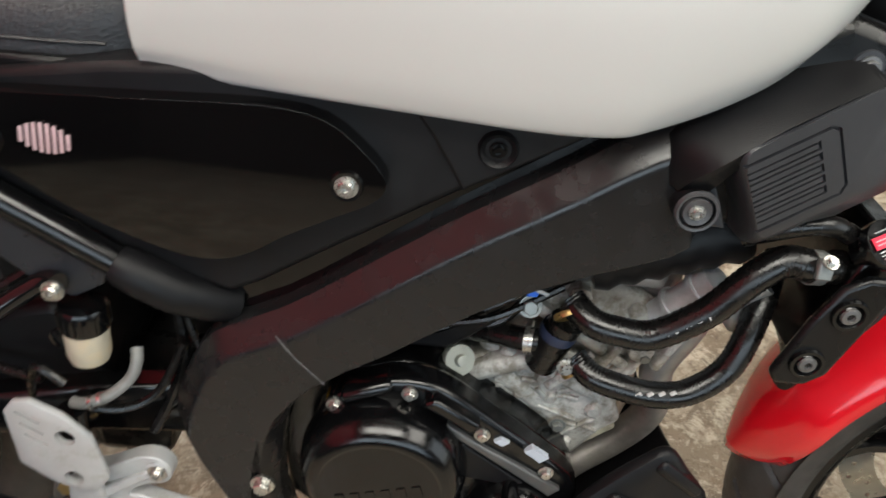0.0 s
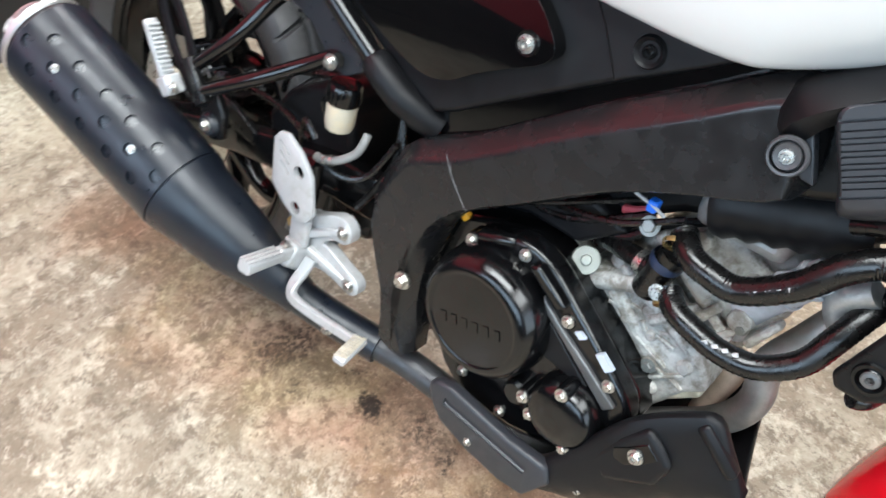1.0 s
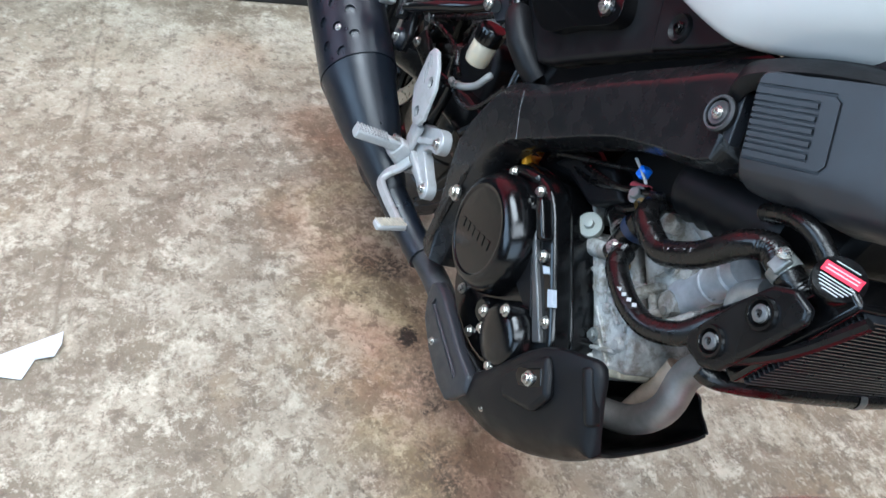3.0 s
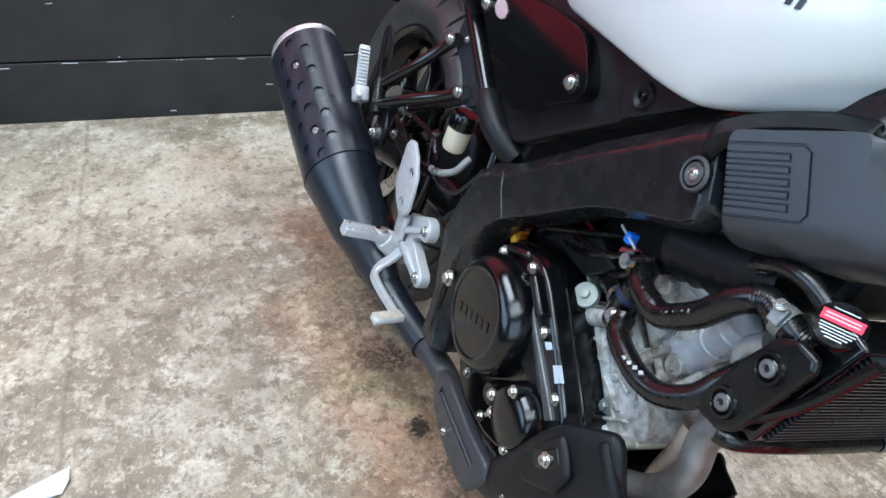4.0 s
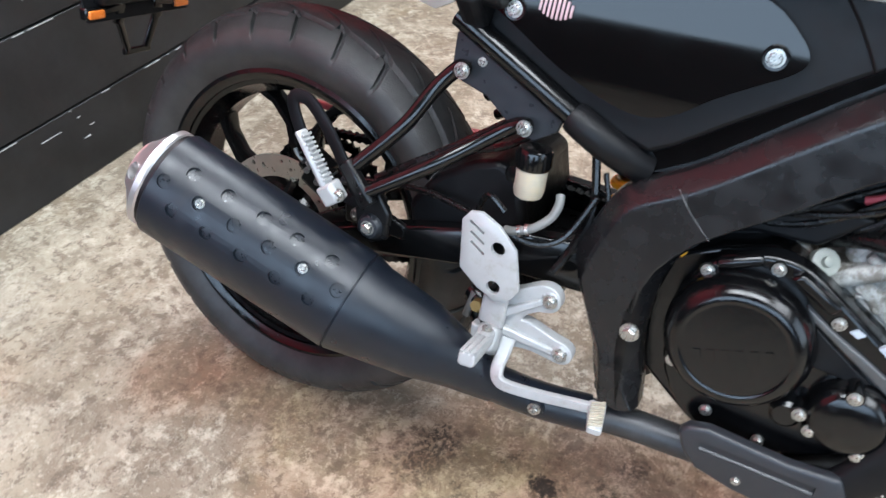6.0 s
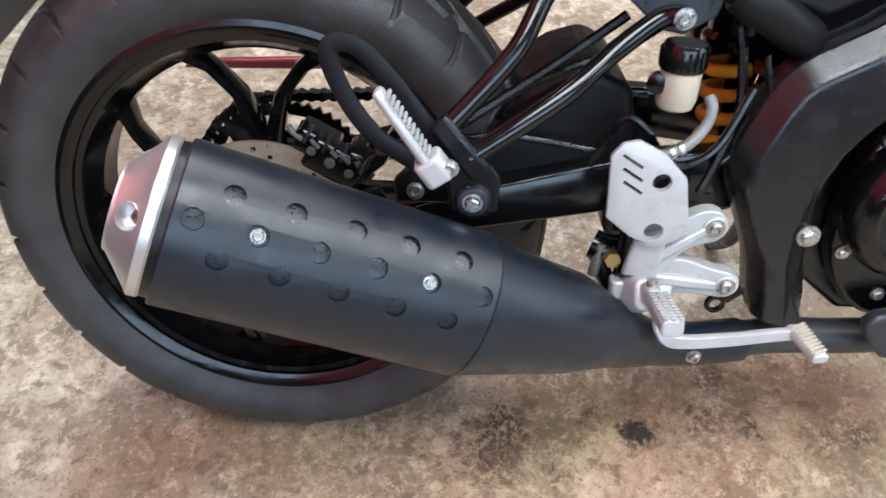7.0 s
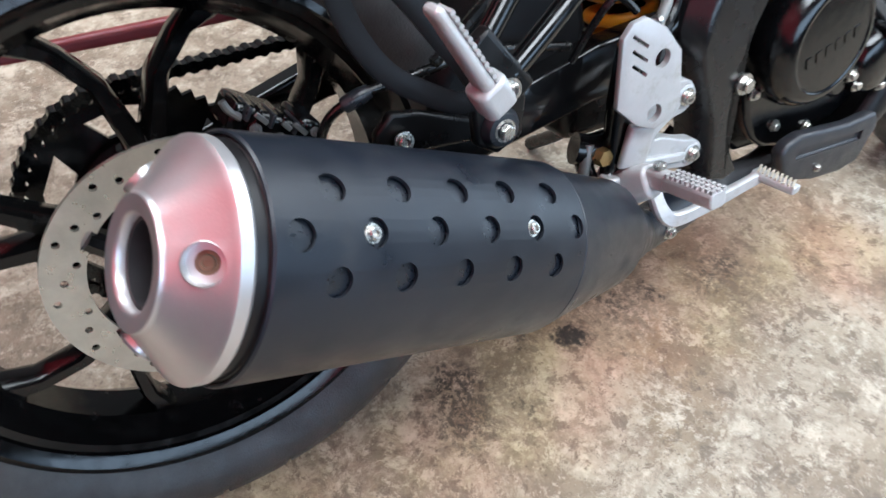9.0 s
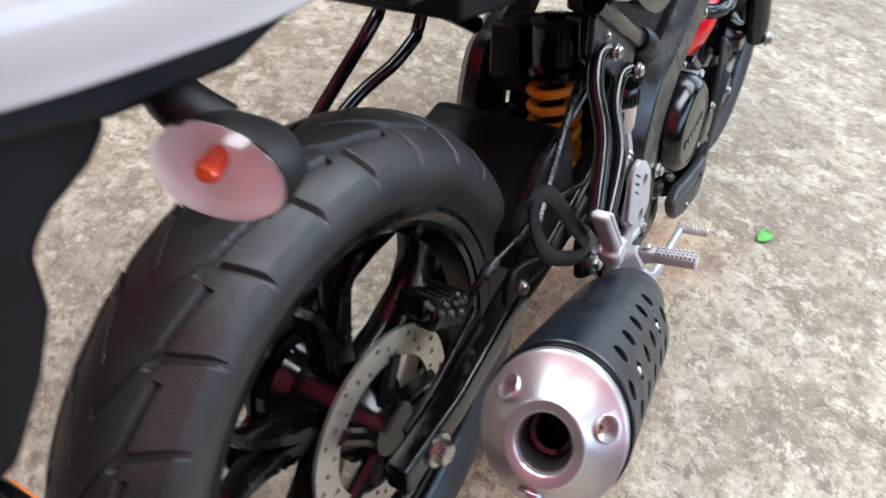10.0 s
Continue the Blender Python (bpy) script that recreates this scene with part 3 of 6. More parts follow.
def rim(parent, axle, r_out, half, spin, name, label):
    """A cast wheel with five forked spokes."""
    o = r_out
    bm = bmesh.new()
    prof = [(o, -half), (o, -half + 0.006), (o - 0.012, -half + 0.012), (o - 0.03, -half + 0.03), (o - 0.03, half - 0.03), (o - 0.012, half - 0.012), (o, half - 0.006), (o, half),
            (o - 0.008, half + 0.002), (o - 0.016, half - 0.004), (o - 0.026, half - 0.014), (o - 0.04, half - 0.035), (o - 0.04, -half + 0.035), (o - 0.0265, -half + 0.0145), (o - 0.0255, -half + 0.0105), (o - 0.019, -half + 0.0085), (o - 0.018, -half + 0.0045), (o - 0.013, -half + 0.002), (o - 0.008, -half - 0.002)]
    add_lathe(bm, prof, axle, (0, 1, 0), 96, closed=True)
    wheel = part(name, bm, M_WHEEL, parent, label, sharp=28)
    hub = [(0, -0.075), (0.03, -0.075), (0.034, -0.06), (0.05, -0.045), (0.05, 0.03), (0.062, 0.045), (0.062, 0.06), (0.03, 0.075), (0, 0.075)]
    lathe("hub", hub, axle, (0, 1, 0), M_WHEEL, wheel, n=40)
    for k in range(5):
        a0 = spin + 2 * math.pi * k / 5
        bm = bmesh.new()
        at = lambda r, a, y: Vector(axle) + Vector((r * math.sin(a), y, r * math.cos(a)))
        for s in (-1, 1):
            sec = [(0.04, a0 + s * 0.05, 0.014, 0.024), (0.09, a0 + s * 0.085, 0.0095, 0.02), (0.142, a0 + s * 0.165, 0.0078, 0.016), (0.175, a0 + s * 0.275, 0.0082, 0.015), (o - 0.034, a0 + s * 0.385, 0.014, 0.016)]
            rings = []
            for r, a, hw, hy in sec:
                t = Vector((math.cos(a), 0, -math.sin(a)))
                c = at(r, a, 0)
                rings.append([bm.verts.new(c + t * u * hw + Vector((0, v * hy, 0))) for u, v in ((-1, -0.6), (-0.6, -1), (0.6, -1), (1, -0.6), (1, 0.6), (0.6, 1), (-0.6, 1), (-1, 0.6))])
            for p, q in zip(rings, rings[1:]):
                for j in range(8):
                    bm.faces.new((p[j], p[(j + 1) % 8], q[(j + 1) % 8], q[j]))
            bm.faces.new(rings[0])
            bm.faces.new(rings[-1])
        part("spoke", bm, M_WHEEL, wheel)
    return wheel


def brake_disc(parent, axle, y, r, inner, label):
    d = lathe("brake_disc", [(r, -0.002), (r, 0.002), (inner, 0.002), (inner, -0.002)], Vector(axle) + Vector((0, y, 0)), (0, 1, 0), M_DISC, parent, label, n=72, closed=True)
    bm = bmesh.new()
    for k in range(36):
        rr = (r - 0.009, r - 0.017, r - 0.026)[k % 3]
        a = 2 * math.pi * k / 36
        add_lathe(bm, [(0, -0.01), (0.0032, -0.01), (0.0032, 0.01), (0, 0.01)], Vector(axle) + Vector((rr * math.sin(a), y, rr * math.cos(a))), (0, 1, 0), 10)
    cut(d, bm)
    return d


def rear_wheel():
    w = rim(bike, AXLE, 0.2335, 0.054, 0.0, "rear_wheel", "gloss black cast wheel with forked spokes")
    tyre_mesh("tyre", AXLE, 0.314, 0.07, 0.2335, 0.056, w, slots_rear, 1400, 112)
    brake_disc(w, AXLE, -0.062, 0.11, 0.077, "drilled steel brake disc")
    bm = bmesh.new()
    for k in range(5):
        a = 2 * math.pi * k / 5 + 0.3
        add_tube(bm, [AXLE + Vector((0.03 * math.sin(a - 0.3), -0.062, 0.03 * math.cos(a - 0.3))), AXLE + Vector((0.082 * math.sin(a), -0.062, 0.082 * math.cos(a)))], 0.009, 8, 1)
    part("disc_carrier", bm, M_ENGBLK, w)
    bm = bmesh.new()
    teeth = []
    for k in range(96):
        rr = 0.1065 if k % 2 else 0.1
        teeth.append((rr * math.sin(2 * math.pi * k / 96), 0.314 + rr * math.cos(2 * math.pi * k / 96)))
    add_plate(bm, teeth, 0.066, 0.072)
    s = part("sprocket", bm, M_ENGBLK, w, "dark steel chain sprocket")
    bm = bmesh.new()
    for k in range(5):
        a = 2 * math.pi * k / 5
        pts = [(0.09, -0.42), (0.09, 0.0), (0.09, 0.42), (0.066, 0.3), (0.066, 0.0), (0.066, -0.3)]
        line = [(r * math.sin(a + b), 0.314 + r * math.cos(a + b)) for r, b in pts]
        add_plate(bm, line, 0.05, 0.09)
    cut(s, bm)


rear_wheel()


def swingarm():
    for side in (-1, 1):
        pts = [(0.53, 0.075 * side, 0.395), (0.38, 0.1 * side, 0.402), (0.2, 0.108 * side, 0.37), (0.05, 0.112 * side, 0.325), (-0.05, 0.112 * side, 0.312)]
        bm = bmesh.new()
        hh = [0.034, 0.028, 0.022, 0.018, 0.017]
        rings = []
        for (x, y, z), h in zip(pts, hh):
            rings.append([bm.verts.new((x, y + u * 0.014, z + v * h)) for u, v in ((-1, -0.8), (-0.8, -1), (0.8, -1), (1, -0.8), (1, 0.8), (0.8, 1), (-0.8, 1), (-1, 0.8))])
        for p, q in zip(rings, rings[1:]):
            for j in range(8):
                bm.faces.new((p[j], p[(j + 1) % 8], q[(j + 1) % 8], q[j]))
        bm.faces.new(rings[0])
        bm.faces.new(rings[-1])
        arm = part("swingarm", bm, M_TUBE, bike, "gloss black steel swingarm", bevel=0.004, segs=3)
        bolt(arm, (0, 0.128 * side, 0.314), (0, side, 0), 0.014)
    box("cross_brace", (0.4, 0, 0.36), (0.08, 0.2, 0.06), M_SATIN, bike, bevel=0.012)
    # chain and its guard on the far side
    run = [(0.0, 0.069, 0.424), (0.3, 0.069, 0.43), (0.53, 0.069, 0.41), (0.56, 0.069, 0.38), (0.53, 0.069, 0.35), (0.3, 0.069, 0.285), (0.0, 0.069, 0.204)] + [(-0.11 * math.sin(math.pi * k / 12), 0.069, 0.314 - 0.11 * math.cos(math.pi * k / 12)) for k in range(1, 13)]
    bm = bmesh.new()
    n = 0
    for a, b in zip(run, run[1:]):
        a, b = Vector(a), Vector(b)
        k = max(1, int((b - a).length / 0.0127))
        for i in range(k):
            c = a.lerp(b, (i + 0.5) / k)
            ang = math.atan2(b.z - a.z, b.x - a.x)
            turn = Matrix.Rotation(-ang, 3, "Y")
            add_box(bm, c, (0.0155, 0.016 if n % 2 else 0.012, 0.0085), turn)
            add_lathe(bm, [(0, -0.008), (0.0062, -0.008), (0.0062, 0.008), (0, 0.008)], c + turn @ Vector((0.0062, 0, 0)), (0, 1, 0), 10)
            n += 1
    tagged(part("chain", bm, M_ENGBLK, bike, "dark oily drive chain"), kind="stuff")
    plate("chain_guard", [(-0.115, 0.451), (0.06, 0.449), (0.25, 0.452), (0.3, 0.462), (0.25, 0.472), (0.06, 0.463), (-0.105, 0.461)], 0.086, 0.1, M_GUARDRED, bike, "dull red chain guard", bevel=0.004)


swingarm()


def muffler():
    o, d = Vector((-0.0008, -0.2557, 0.4344)), Vector((0.89947, 0.15121, -0.40998))
    u, v = Vector((0.16578, -0.98616, 0)), Vector((0.4043, 0.06797, 0.9121))
    ax = 0.8715

    def ring(s, r, n=64):
        return [o + d * s + r * (math.cos(a) * u * ax + math.sin(a) * v) for a in [2 * math.pi * j / n for j in range(n)]]

    def shell(bm, prof, n=64, closed=False):
        rings = [[bm.verts.new(p) for p in ring(s, r, n)] for s, r in prof]
        for a, b in list(zip(rings, rings[1:])) + ([(rings[-1], rings[0])] if closed else []):
            for j in range(n):
                bm.faces.new((a[j], a[(j + 1) % n], b[(j + 1) % n], b[j]))
        return rings

    rad = lambda s: 0.0708 - 0.0018 * s / 0.2715
    bm = bmesh.new()
    shell(bm, [(-0.016, rad(0) - 0.0012), (-0.0145, rad(0)), (0.03, rad(0.03)), (0.12, rad(0.12)), (0.2, rad(0.2)), (0.246, rad(0.246)), (0.246, rad(0.246) - 0.0025), (0.12, rad(0.12) - 0.0025), (-0.016, rad(0) - 0.0025)], closed=True)
    body = part("muffler", bm, M_MUFF, bike, "matte black muffler with round dimples")
    bm = bmesh.new()
    rows = ((54.3, 3.3, [0.0236, 0.0704, 0.1187, 0.164, 0.2108]), (32.6, 2.6, [0.0, 0.0477, 0.0948, 0.1416, 0.1873, 0.234]), (11.9, 0.8, [0.0242, 0.071, 0.1182, 0.1658, 0.211]))
    screws = []
    for deg, more, places in rows:
        for i, s in enumerate(places):
            a = radians(deg + more * s / 0.22)
            way = (math.cos(a) * u / ax + math.sin(a) * v).normalized()
            p = o + d * s + rad(s) * (math.cos(a) * u * ax + math.sin(a) * v)
            add_lathe(bm, [(0, -0.012), (0.0086, -0.012), (0.0086, 0.012), (0, 0.012)], p, way, 24)
            if deg == 32.6 and i in (1, 4):
                screws.append((p - way * 0.0036, way))
    cut(body, bm)
    bm = bmesh.new()
    shell(bm, [(-0.012, rad(0) - 0.0038), (0.244, rad(0.236) - 0.0038)])
    part("liner", bm, M_LINER, body, "dark inner sleeve seen through the dimples")
    for p, way in screws:
        bolt(body, p, way, 0.0044, "socket")
    # front cone and pipe
    c1 = o + d * 0.244
    path = [c1, o + d * 0.27, Vector((0.313, -0.2, 0.3)), Vector((0.352, -0.183, 0.276)), Vector((0.4, -0.163, 0.247))]
    bm = bmesh.new()
    n = 64
    rings = [[bm.verts.new(p) for p in ring(s, r)] for s, r in ((0.24, 0.0668), (0.2475, 0.0668), (0.2488, 0.0682), (0.252, 0.0678), (0.27, 0.063))]
    for c, r in ((path[2], 0.0505), (path[3], 0.0375), (path[4], 0.026)):
        dd = Vector((0.82, 0.36, -0.42)).normalized()
        uu = (u - dd * u.dot(dd)).normalized()
        vv = uu.cross(dd) * -1
        if vv.z < 0:
            vv = -vv
        rings.append([bm.verts.new(c + r * (math.cos(a) * uu * 0.92 + math.sin(a) * vv)) for a in [2 * math.pi * j / n for j in range(n)]])
    for a, b in zip(rings, rings[1:]):
        for j in range(n):
            bm.faces.new((a[j], a[(j + 1) % n], b[(j + 1) % n], b[j]))
    part("cone", bm, M_MUFF, body, "matte black tapering muffler front")
    tube("link_pipe", [(0.37, -0.178, 0.264), (0.4, -0.163, 0.247), (0.45, -0.14, 0.227), (0.512, -0.124, 0.221)], 0.0235, M_MUFF, body, "black link pipe with a clamp screw", n=24)
    lathe("clamp_tab", [(0.0, 0.004), (0.0105, 0.004), (0.012, 0.0), (0.012, -0.012)], (0.4535, -0.16, 0.2305), (0.1, -1, -0.1), M_MUFF, body, n=24)
    bolt(body, (0.4535, -0.165, 0.2305), (0.1, -1, -0.1), 0.0062, "socket")
    tube("exhaust_pipe", [(0.505, -0.125, 0.221), (0.56, -0.115, 0.22), (0.68, -0.1, 0.212), (0.8, -0.05, 0.21)], 0.0195, M_PIPE, body, "dark exhaust pipe", n=20)
    # end cap
    prof = [(-0.021, 0.0645), (-0.0245, 0.0674), (-0.0315, 0.0672), (-0.0335, 0.0648), (-0.0338, 0.0638), (-0.0545, 0.0378), (-0.0556, 0.0368), (-0.0573, 0.0362), (-0.0578, 0.0354), (-0.0574, 0.0278), (-0.0566, 0.0262), (-0.055, 0.0252), (-0.05, 0.0248), (-0.044, 0.0246),
            (-0.044, 0.0262), (-0.05, 0.0285), (-0.0525, 0.034), (-0.05, 0.0405), (-0.03, 0.0615), (-0.021, 0.0622)]
    bm = bmesh.new()
    shell(bm, prof, closed=True)
    cap = part("end_cap", bm, M_CAP, body, "brushed aluminium muffler end cap", sharp=30)
    wells = []
    for k in range(3):
        a = radians(22 + 120 * k)
        p = o + d * -0.0437 + 0.0532 * (math.cos(a) * u * ax + math.sin(a) * v)
        wells.append((p, (math.cos(a) * u + math.sin(a) * v - d * 0.75).normalized()))
    bm = bmesh.new()
    for p, way in wells:
        add_lathe(bm, [(0, -0.02), (0.0105, -0.02), (0.0105, 0.012), (0, 0.012)], p, way, 32)
    cut(cap, bm)
    for p, way in wells:
        sc = lathe("screw_well", [(0.0113, -0.001), (0.0106, 0.0005), (0.0104, -0.001), (0.0102, -0.012), (0.0, -0.012)], p, way, M_CAP, cap, "deep round screw well", n=32)
        bolt(sc, p - way * 0.012, way, 0.0046, "socket", M_DULLBRASS, "brassy cap screw")
    bm = bmesh.new()
    shell(bm, [(-0.051, 0.0252), (-0.0505, 0.0226), (0.02, 0.0224), (0.02, 0.024)])
    part("outlet_pipe", bm, M_PIPE, body, "sooty dark outlet pipe")
    bm = bmesh.new()
    shell(bm, [(-0.03, 0.0222), (-0.032, 0.0195), (-0.03, 0.0155), (-0.012, 0.0145), (0.018, 0.0145), (0.018, 0.0222)])
    part("inner_ring", bm, M_ENGBLK, body, "dark ring inside the outlet")
    bm = bmesh.new()
    rr = [bm.verts.new(p) for p in ring(0.02, 0.0226)]
    bm.faces.new(rr)
    part("inner_pipe_end", bm, M_ENGBLK, body)
    bm = bmesh.new()
    shell(bm, [(-0.0145, rad(0) - 0.0028), (-0.016, 0.0662), (-0.023, 0.0655), (-0.024, 0.06), (0.0, 0.06)])
    part("rear_lip", bm, M_LIP, body, "dark collar behind the end cap")


muffler()


def frame_and_panels():
    tab = lathe("stand_tab", [(0.0072, -0.0025), (0.0072, 0.0025), (0.0115, 0.0025), (0.0125, 0.0), (0.0115, -0.0025)], (0.51, -0.05, 0.2145), (0, 1, 0), M_SATIN, bike, "black ring tab under the frame", n=28, closed=True)
    part("tab_arm", arm(bmesh.new(), (0.518, -0.05, 0.222), (0.56, -0.06, 0.275), 0.016, 0.024, 0.006, 0.008), M_SATIN, tab)
    # twin-spar frame, right side and the same on the left
    right = [(0.518, 0.258), (0.568, 0.258), (0.556, 0.33), (0.556, 0.388), (0.566, 0.443), (0.592, 0.482), (0.655, 0.527), (0.702, 0.563), (0.745, 0.593), (0.803, 0.622), (0.852, 0.643), (0.872, 0.668), (0.866, 0.71), (0.845, 0.744),
             (0.825, 0.742), (0.797, 0.725), (0.77, 0.705), (0.738, 0.683), (0.682, 0.645), (0.612, 0.592), (0.562, 0.556), (0.518, 0.533), (0.494, 0.512), (0.474, 0.47), (0.463, 0.43), (0.478, 0.383), (0.5, 0.328)]
    for side, name in ((-1, "frame_spar"), (1, "frame_spar")):
        y0, y1 = sorted((0.148 * side, 0.105 * side))
        ob = part(name, add_dome(bmesh.new(), right, [(d, y * side) for d, y in ((0, 0.105), (0, 0.1255), (0.0012, 0.129), (0.0155, 0.1442), (0.0175, 0.1462), (0.0198, 0.1475), (0.0225, 0.148), (0.0245, 0.148))], 2, 0.35), M_SPAR, bike, "satin black frame spar with a scratch", sharp=20)
        y0, y1 = sorted((0.118 * side, 0.08 * side))
        plate("spar_front", [(0.8, 0.625), (0.88, 0.655), (0.98, 0.7), (1.03, 0.73), (1.0, 0.8), (0.93, 0.82), (0.85, 0.77), (0.8, 0.73)], y0, y1, M_SATIN, ob, bevel=0.01)
        if side < 0:
            bolt(ob, (0.543, -0.15, 0.366), (0, -1, 0), 0.0085)
            tube("scratch", [(0.561, -0.1475, 0.541), (0.571, -0.1482, 0.526), (0.583, -0.1482, 0.512), (0.6, -0.1482, 0.4945)], 0.0004, M_SCRATCH, ob, "thin pale scratch in the paint", n=5)
            tube("scratch", [(0.566, -0.1481, 0.534), (0.571, -0.1482, 0.5265), (0.577, -0.1482, 0.519)], 0.0005, M_SCRATCH, ob, "short pale scratch in the paint", n=5)
    # subframe tube with its plastic sleeve
    for side in (-1, 1):
        t = tube("subframe_tube", [(0.3, 0.136 * side, 0.672), (0.45, 0.136 * side, 0.582), (0.5, 0.12 * side, 0.55)], 0.0125, M_TUBE, bike, "satin black subframe tube", n=16, smooth=1)
        if side < 0:
            bm = bmesh.new()
            add_tube(bm, [(0.438, -0.136, 0.589), (0.443, -0.1365, 0.5865), (0.456, -0.137, 0.579), (0.478, -0.134, 0.5655), (0.5, -0.122, 0.551), (0.515, -0.108, 0.541)], 0.02, 20, 1, [0.0155, 0.0172, 0.0178, 0.0182, 0.0182, 0.018])
            part("sleeve", bm, M_MATTE, t, "matte black plastic joint sleeve")
    # matte inner panel
    inner = [(0.315, 0.668), (0.46, 0.583), (0.52, 0.563), (0.545, 0.575), (0.60, 0.612), (0.69, 0.67), (0.765, 0.716), (0.80, 0.742), (0.77, 0.75), (0.655, 0.75), (0.546, 0.752), (0.45, 0.745), (0.34, 0.728), (0.305, 0.7)]
    pnl = plate("side_panel", inner, -0.127, -0.09, M_MATTE, bike, "matte black side panel under the tank", bevel=0.006)
    plate("panel_flap", [(0.655, 0.738), (0.672, 0.716), (0.686, 0.694), (0.697, 0.675), (0.70, 0.679), (0.765, 0.718), (0.795, 0.738), (0.77, 0.745), (0.66, 0.745)], -0.131, -0.12, M_MATTE, pnl, bevel=0.004)
    lathe("rubber_plug", [(0, 0.002), (0.005, 0.003), (0.0065, 0.001), (0.009, 0.001), (0.0125, 0.0045), (0.014, 0.002), (0.0145, -0.002)], (0.718, -0.131, 0.712), (0, -1, 0), M_MATTE, pnl, "black round plug")
    bolt(pnl, (0.718, -0.134, 0.712), (0, -1, 0), 0.0045, "socket", M_ENGBLK)
    # added sheet, its near-black colour is the shade in the panel gap
    plate("gap_shade", [(0.45, 0.575), (0.5, 0.53), (0.55, 0.545), (0.62, 0.59), (0.8, 0.7), (0.84, 0.75), (0.7, 0.72), (0.5, 0.62)], -0.112, -0.085, M_GLOSS, pnl, "added deep black sheet for the shade in the panel gap", bevel=0.002)
    # glossy side cover
    side = [(0.343, 0.69), (0.352, 0.715), (0.371, 0.7235), (0.414, 0.726), (0.482, 0.729), (0.555, 0.732), (0.6, 0.726), (0.63, 0.703), (0.6435, 0.683), (0.634, 0.668), (0.605, 0.652), (0.57, 0.632), (0.539, 0.611), (0.507, 0.603), (0.47, 0.612), (0.42, 0.636), (0.372, 0.668)]
    bm = add_plate(bmesh.new(), [(p.x, p.z) for p in spline([(x, 0, z) for x, z in side], 3, True)], -0.14, -0.115)
    for z in (0.62, 0.63, 0.64, 0.649, 0.657, 0.664, 0.671, 0.678, 0.685, 0.692, 0.699, 0.706, 0.713, 0.72):
        bmesh.ops.bisect_plane(bm, geom=bm.verts[:] + bm.edges[:] + bm.faces[:], plane_co=(0, 0, z), plane_no=(0.05, 0, 1))
    for vt in bm.verts:
        if vt.co.y < -0.13:
            vt.co.y -= 0.0056 - 1.0 * (vt.co.z + 0.05 * (vt.co.x - 0.5) - 0.68) ** 2
    cov = part("side_cover", bm, M_GLOSS, bike, "gloss black side cover reflecting red", bevel=0.009, segs=5)
    for p in ((0.616, -0.1472, 0.68), (0.366, -0.1472, 0.688)):
        lathe("grommet", [(0.0, 0.0), (0.011, 0.001), (0.0125, -0.003)], p, (0, -1, 0), M_ENGBLK, cov)
        bolt(cov, p, (0, -1, 0), 0.0065, "socket")
    for k, h in enumerate((0.012, 0.0175, 0.021, 0.0225, 0.0225, 0.021, 0.0175, 0.012)):
        box("emblem_bar", (0.3925 + 0.0046 * k, -0.1468, 0.6965 - 0.0005 * k), (0.0029, 0.0022, h), M_PINK, cov, "silver-pink bar of a round emblem", turn=Matrix.Rotation(0.12, 3, "Y"), bevel=0.0008)
    # tank
    st = [(0.4655, 0.1, 0.112, 0.748, 0.83), (0.4685, 0.115, 0.127, 0.7395, 0.87), (0.48, 0.118, 0.131, 0.738, 0.9), (0.546, 0.129, 0.143, 0.737, 0.95), (0.654, 0.146, 0.162, 0.737, 0.985), (0.74, 0.153, 0.17, 0.735, 1.0), (0.79, 0.152, 0.172, 0.736, 1.0), (0.815, 0.146, 0.172, 0.741, 1.0), (0.855, 0.139, 0.17, 0.757, 0.995), (0.89, 0.127, 0.163, 0.775, 0.985), (0.915, 0.106, 0.148, 0.79, 0.97), (0.94, 0.07, 0.12, 0.81, 0.95), (0.955, 0.03, 0.07, 0.83, 0.92)]
    rows = []
    for x, yb, yw, zb, zt in st:
        h = zt - zb
        half = [(yb * 0.8, zb + 0.004), (yb * 0.975, zb), (yb + 0.3 * (yw - yb), zb + 0.01), (yb + 0.72 * (yw - yb), zb + 0.14 * h), (yw, zb + 0.32 * h), (yw - 0.006, zb + 0.55 * h), (yw * 0.8, zb + 0.78 * h), (yw * 0.46, zb + 0.95 * h), (0, zt)]
        pts = spline([(x, -y, z) for y, z in half], 4)
        rows.append([tuple(p) for p in pts] + [(p.x, -p.y, p.z) for p in pts[-2::-1]])
    fine = []
    for i in range(len(rows[0])):
        fine.append(spline([r[i] for r in rows], 5))
    verts, faces = grid_mesh([[tuple(p) for p in col] for col in fine])
    tank = part_data("fuel_tank", verts, faces, M_TANK, bike, "white fuel tank with dark lettering", sharp=60)
    md = tank.modifiers.new("thick", "SOLIDIFY")
    md.thickness, md.offset = 0.003, -1
    return tank


tank = frame_and_panels()

from mathutils.bvhtree import BVHTree


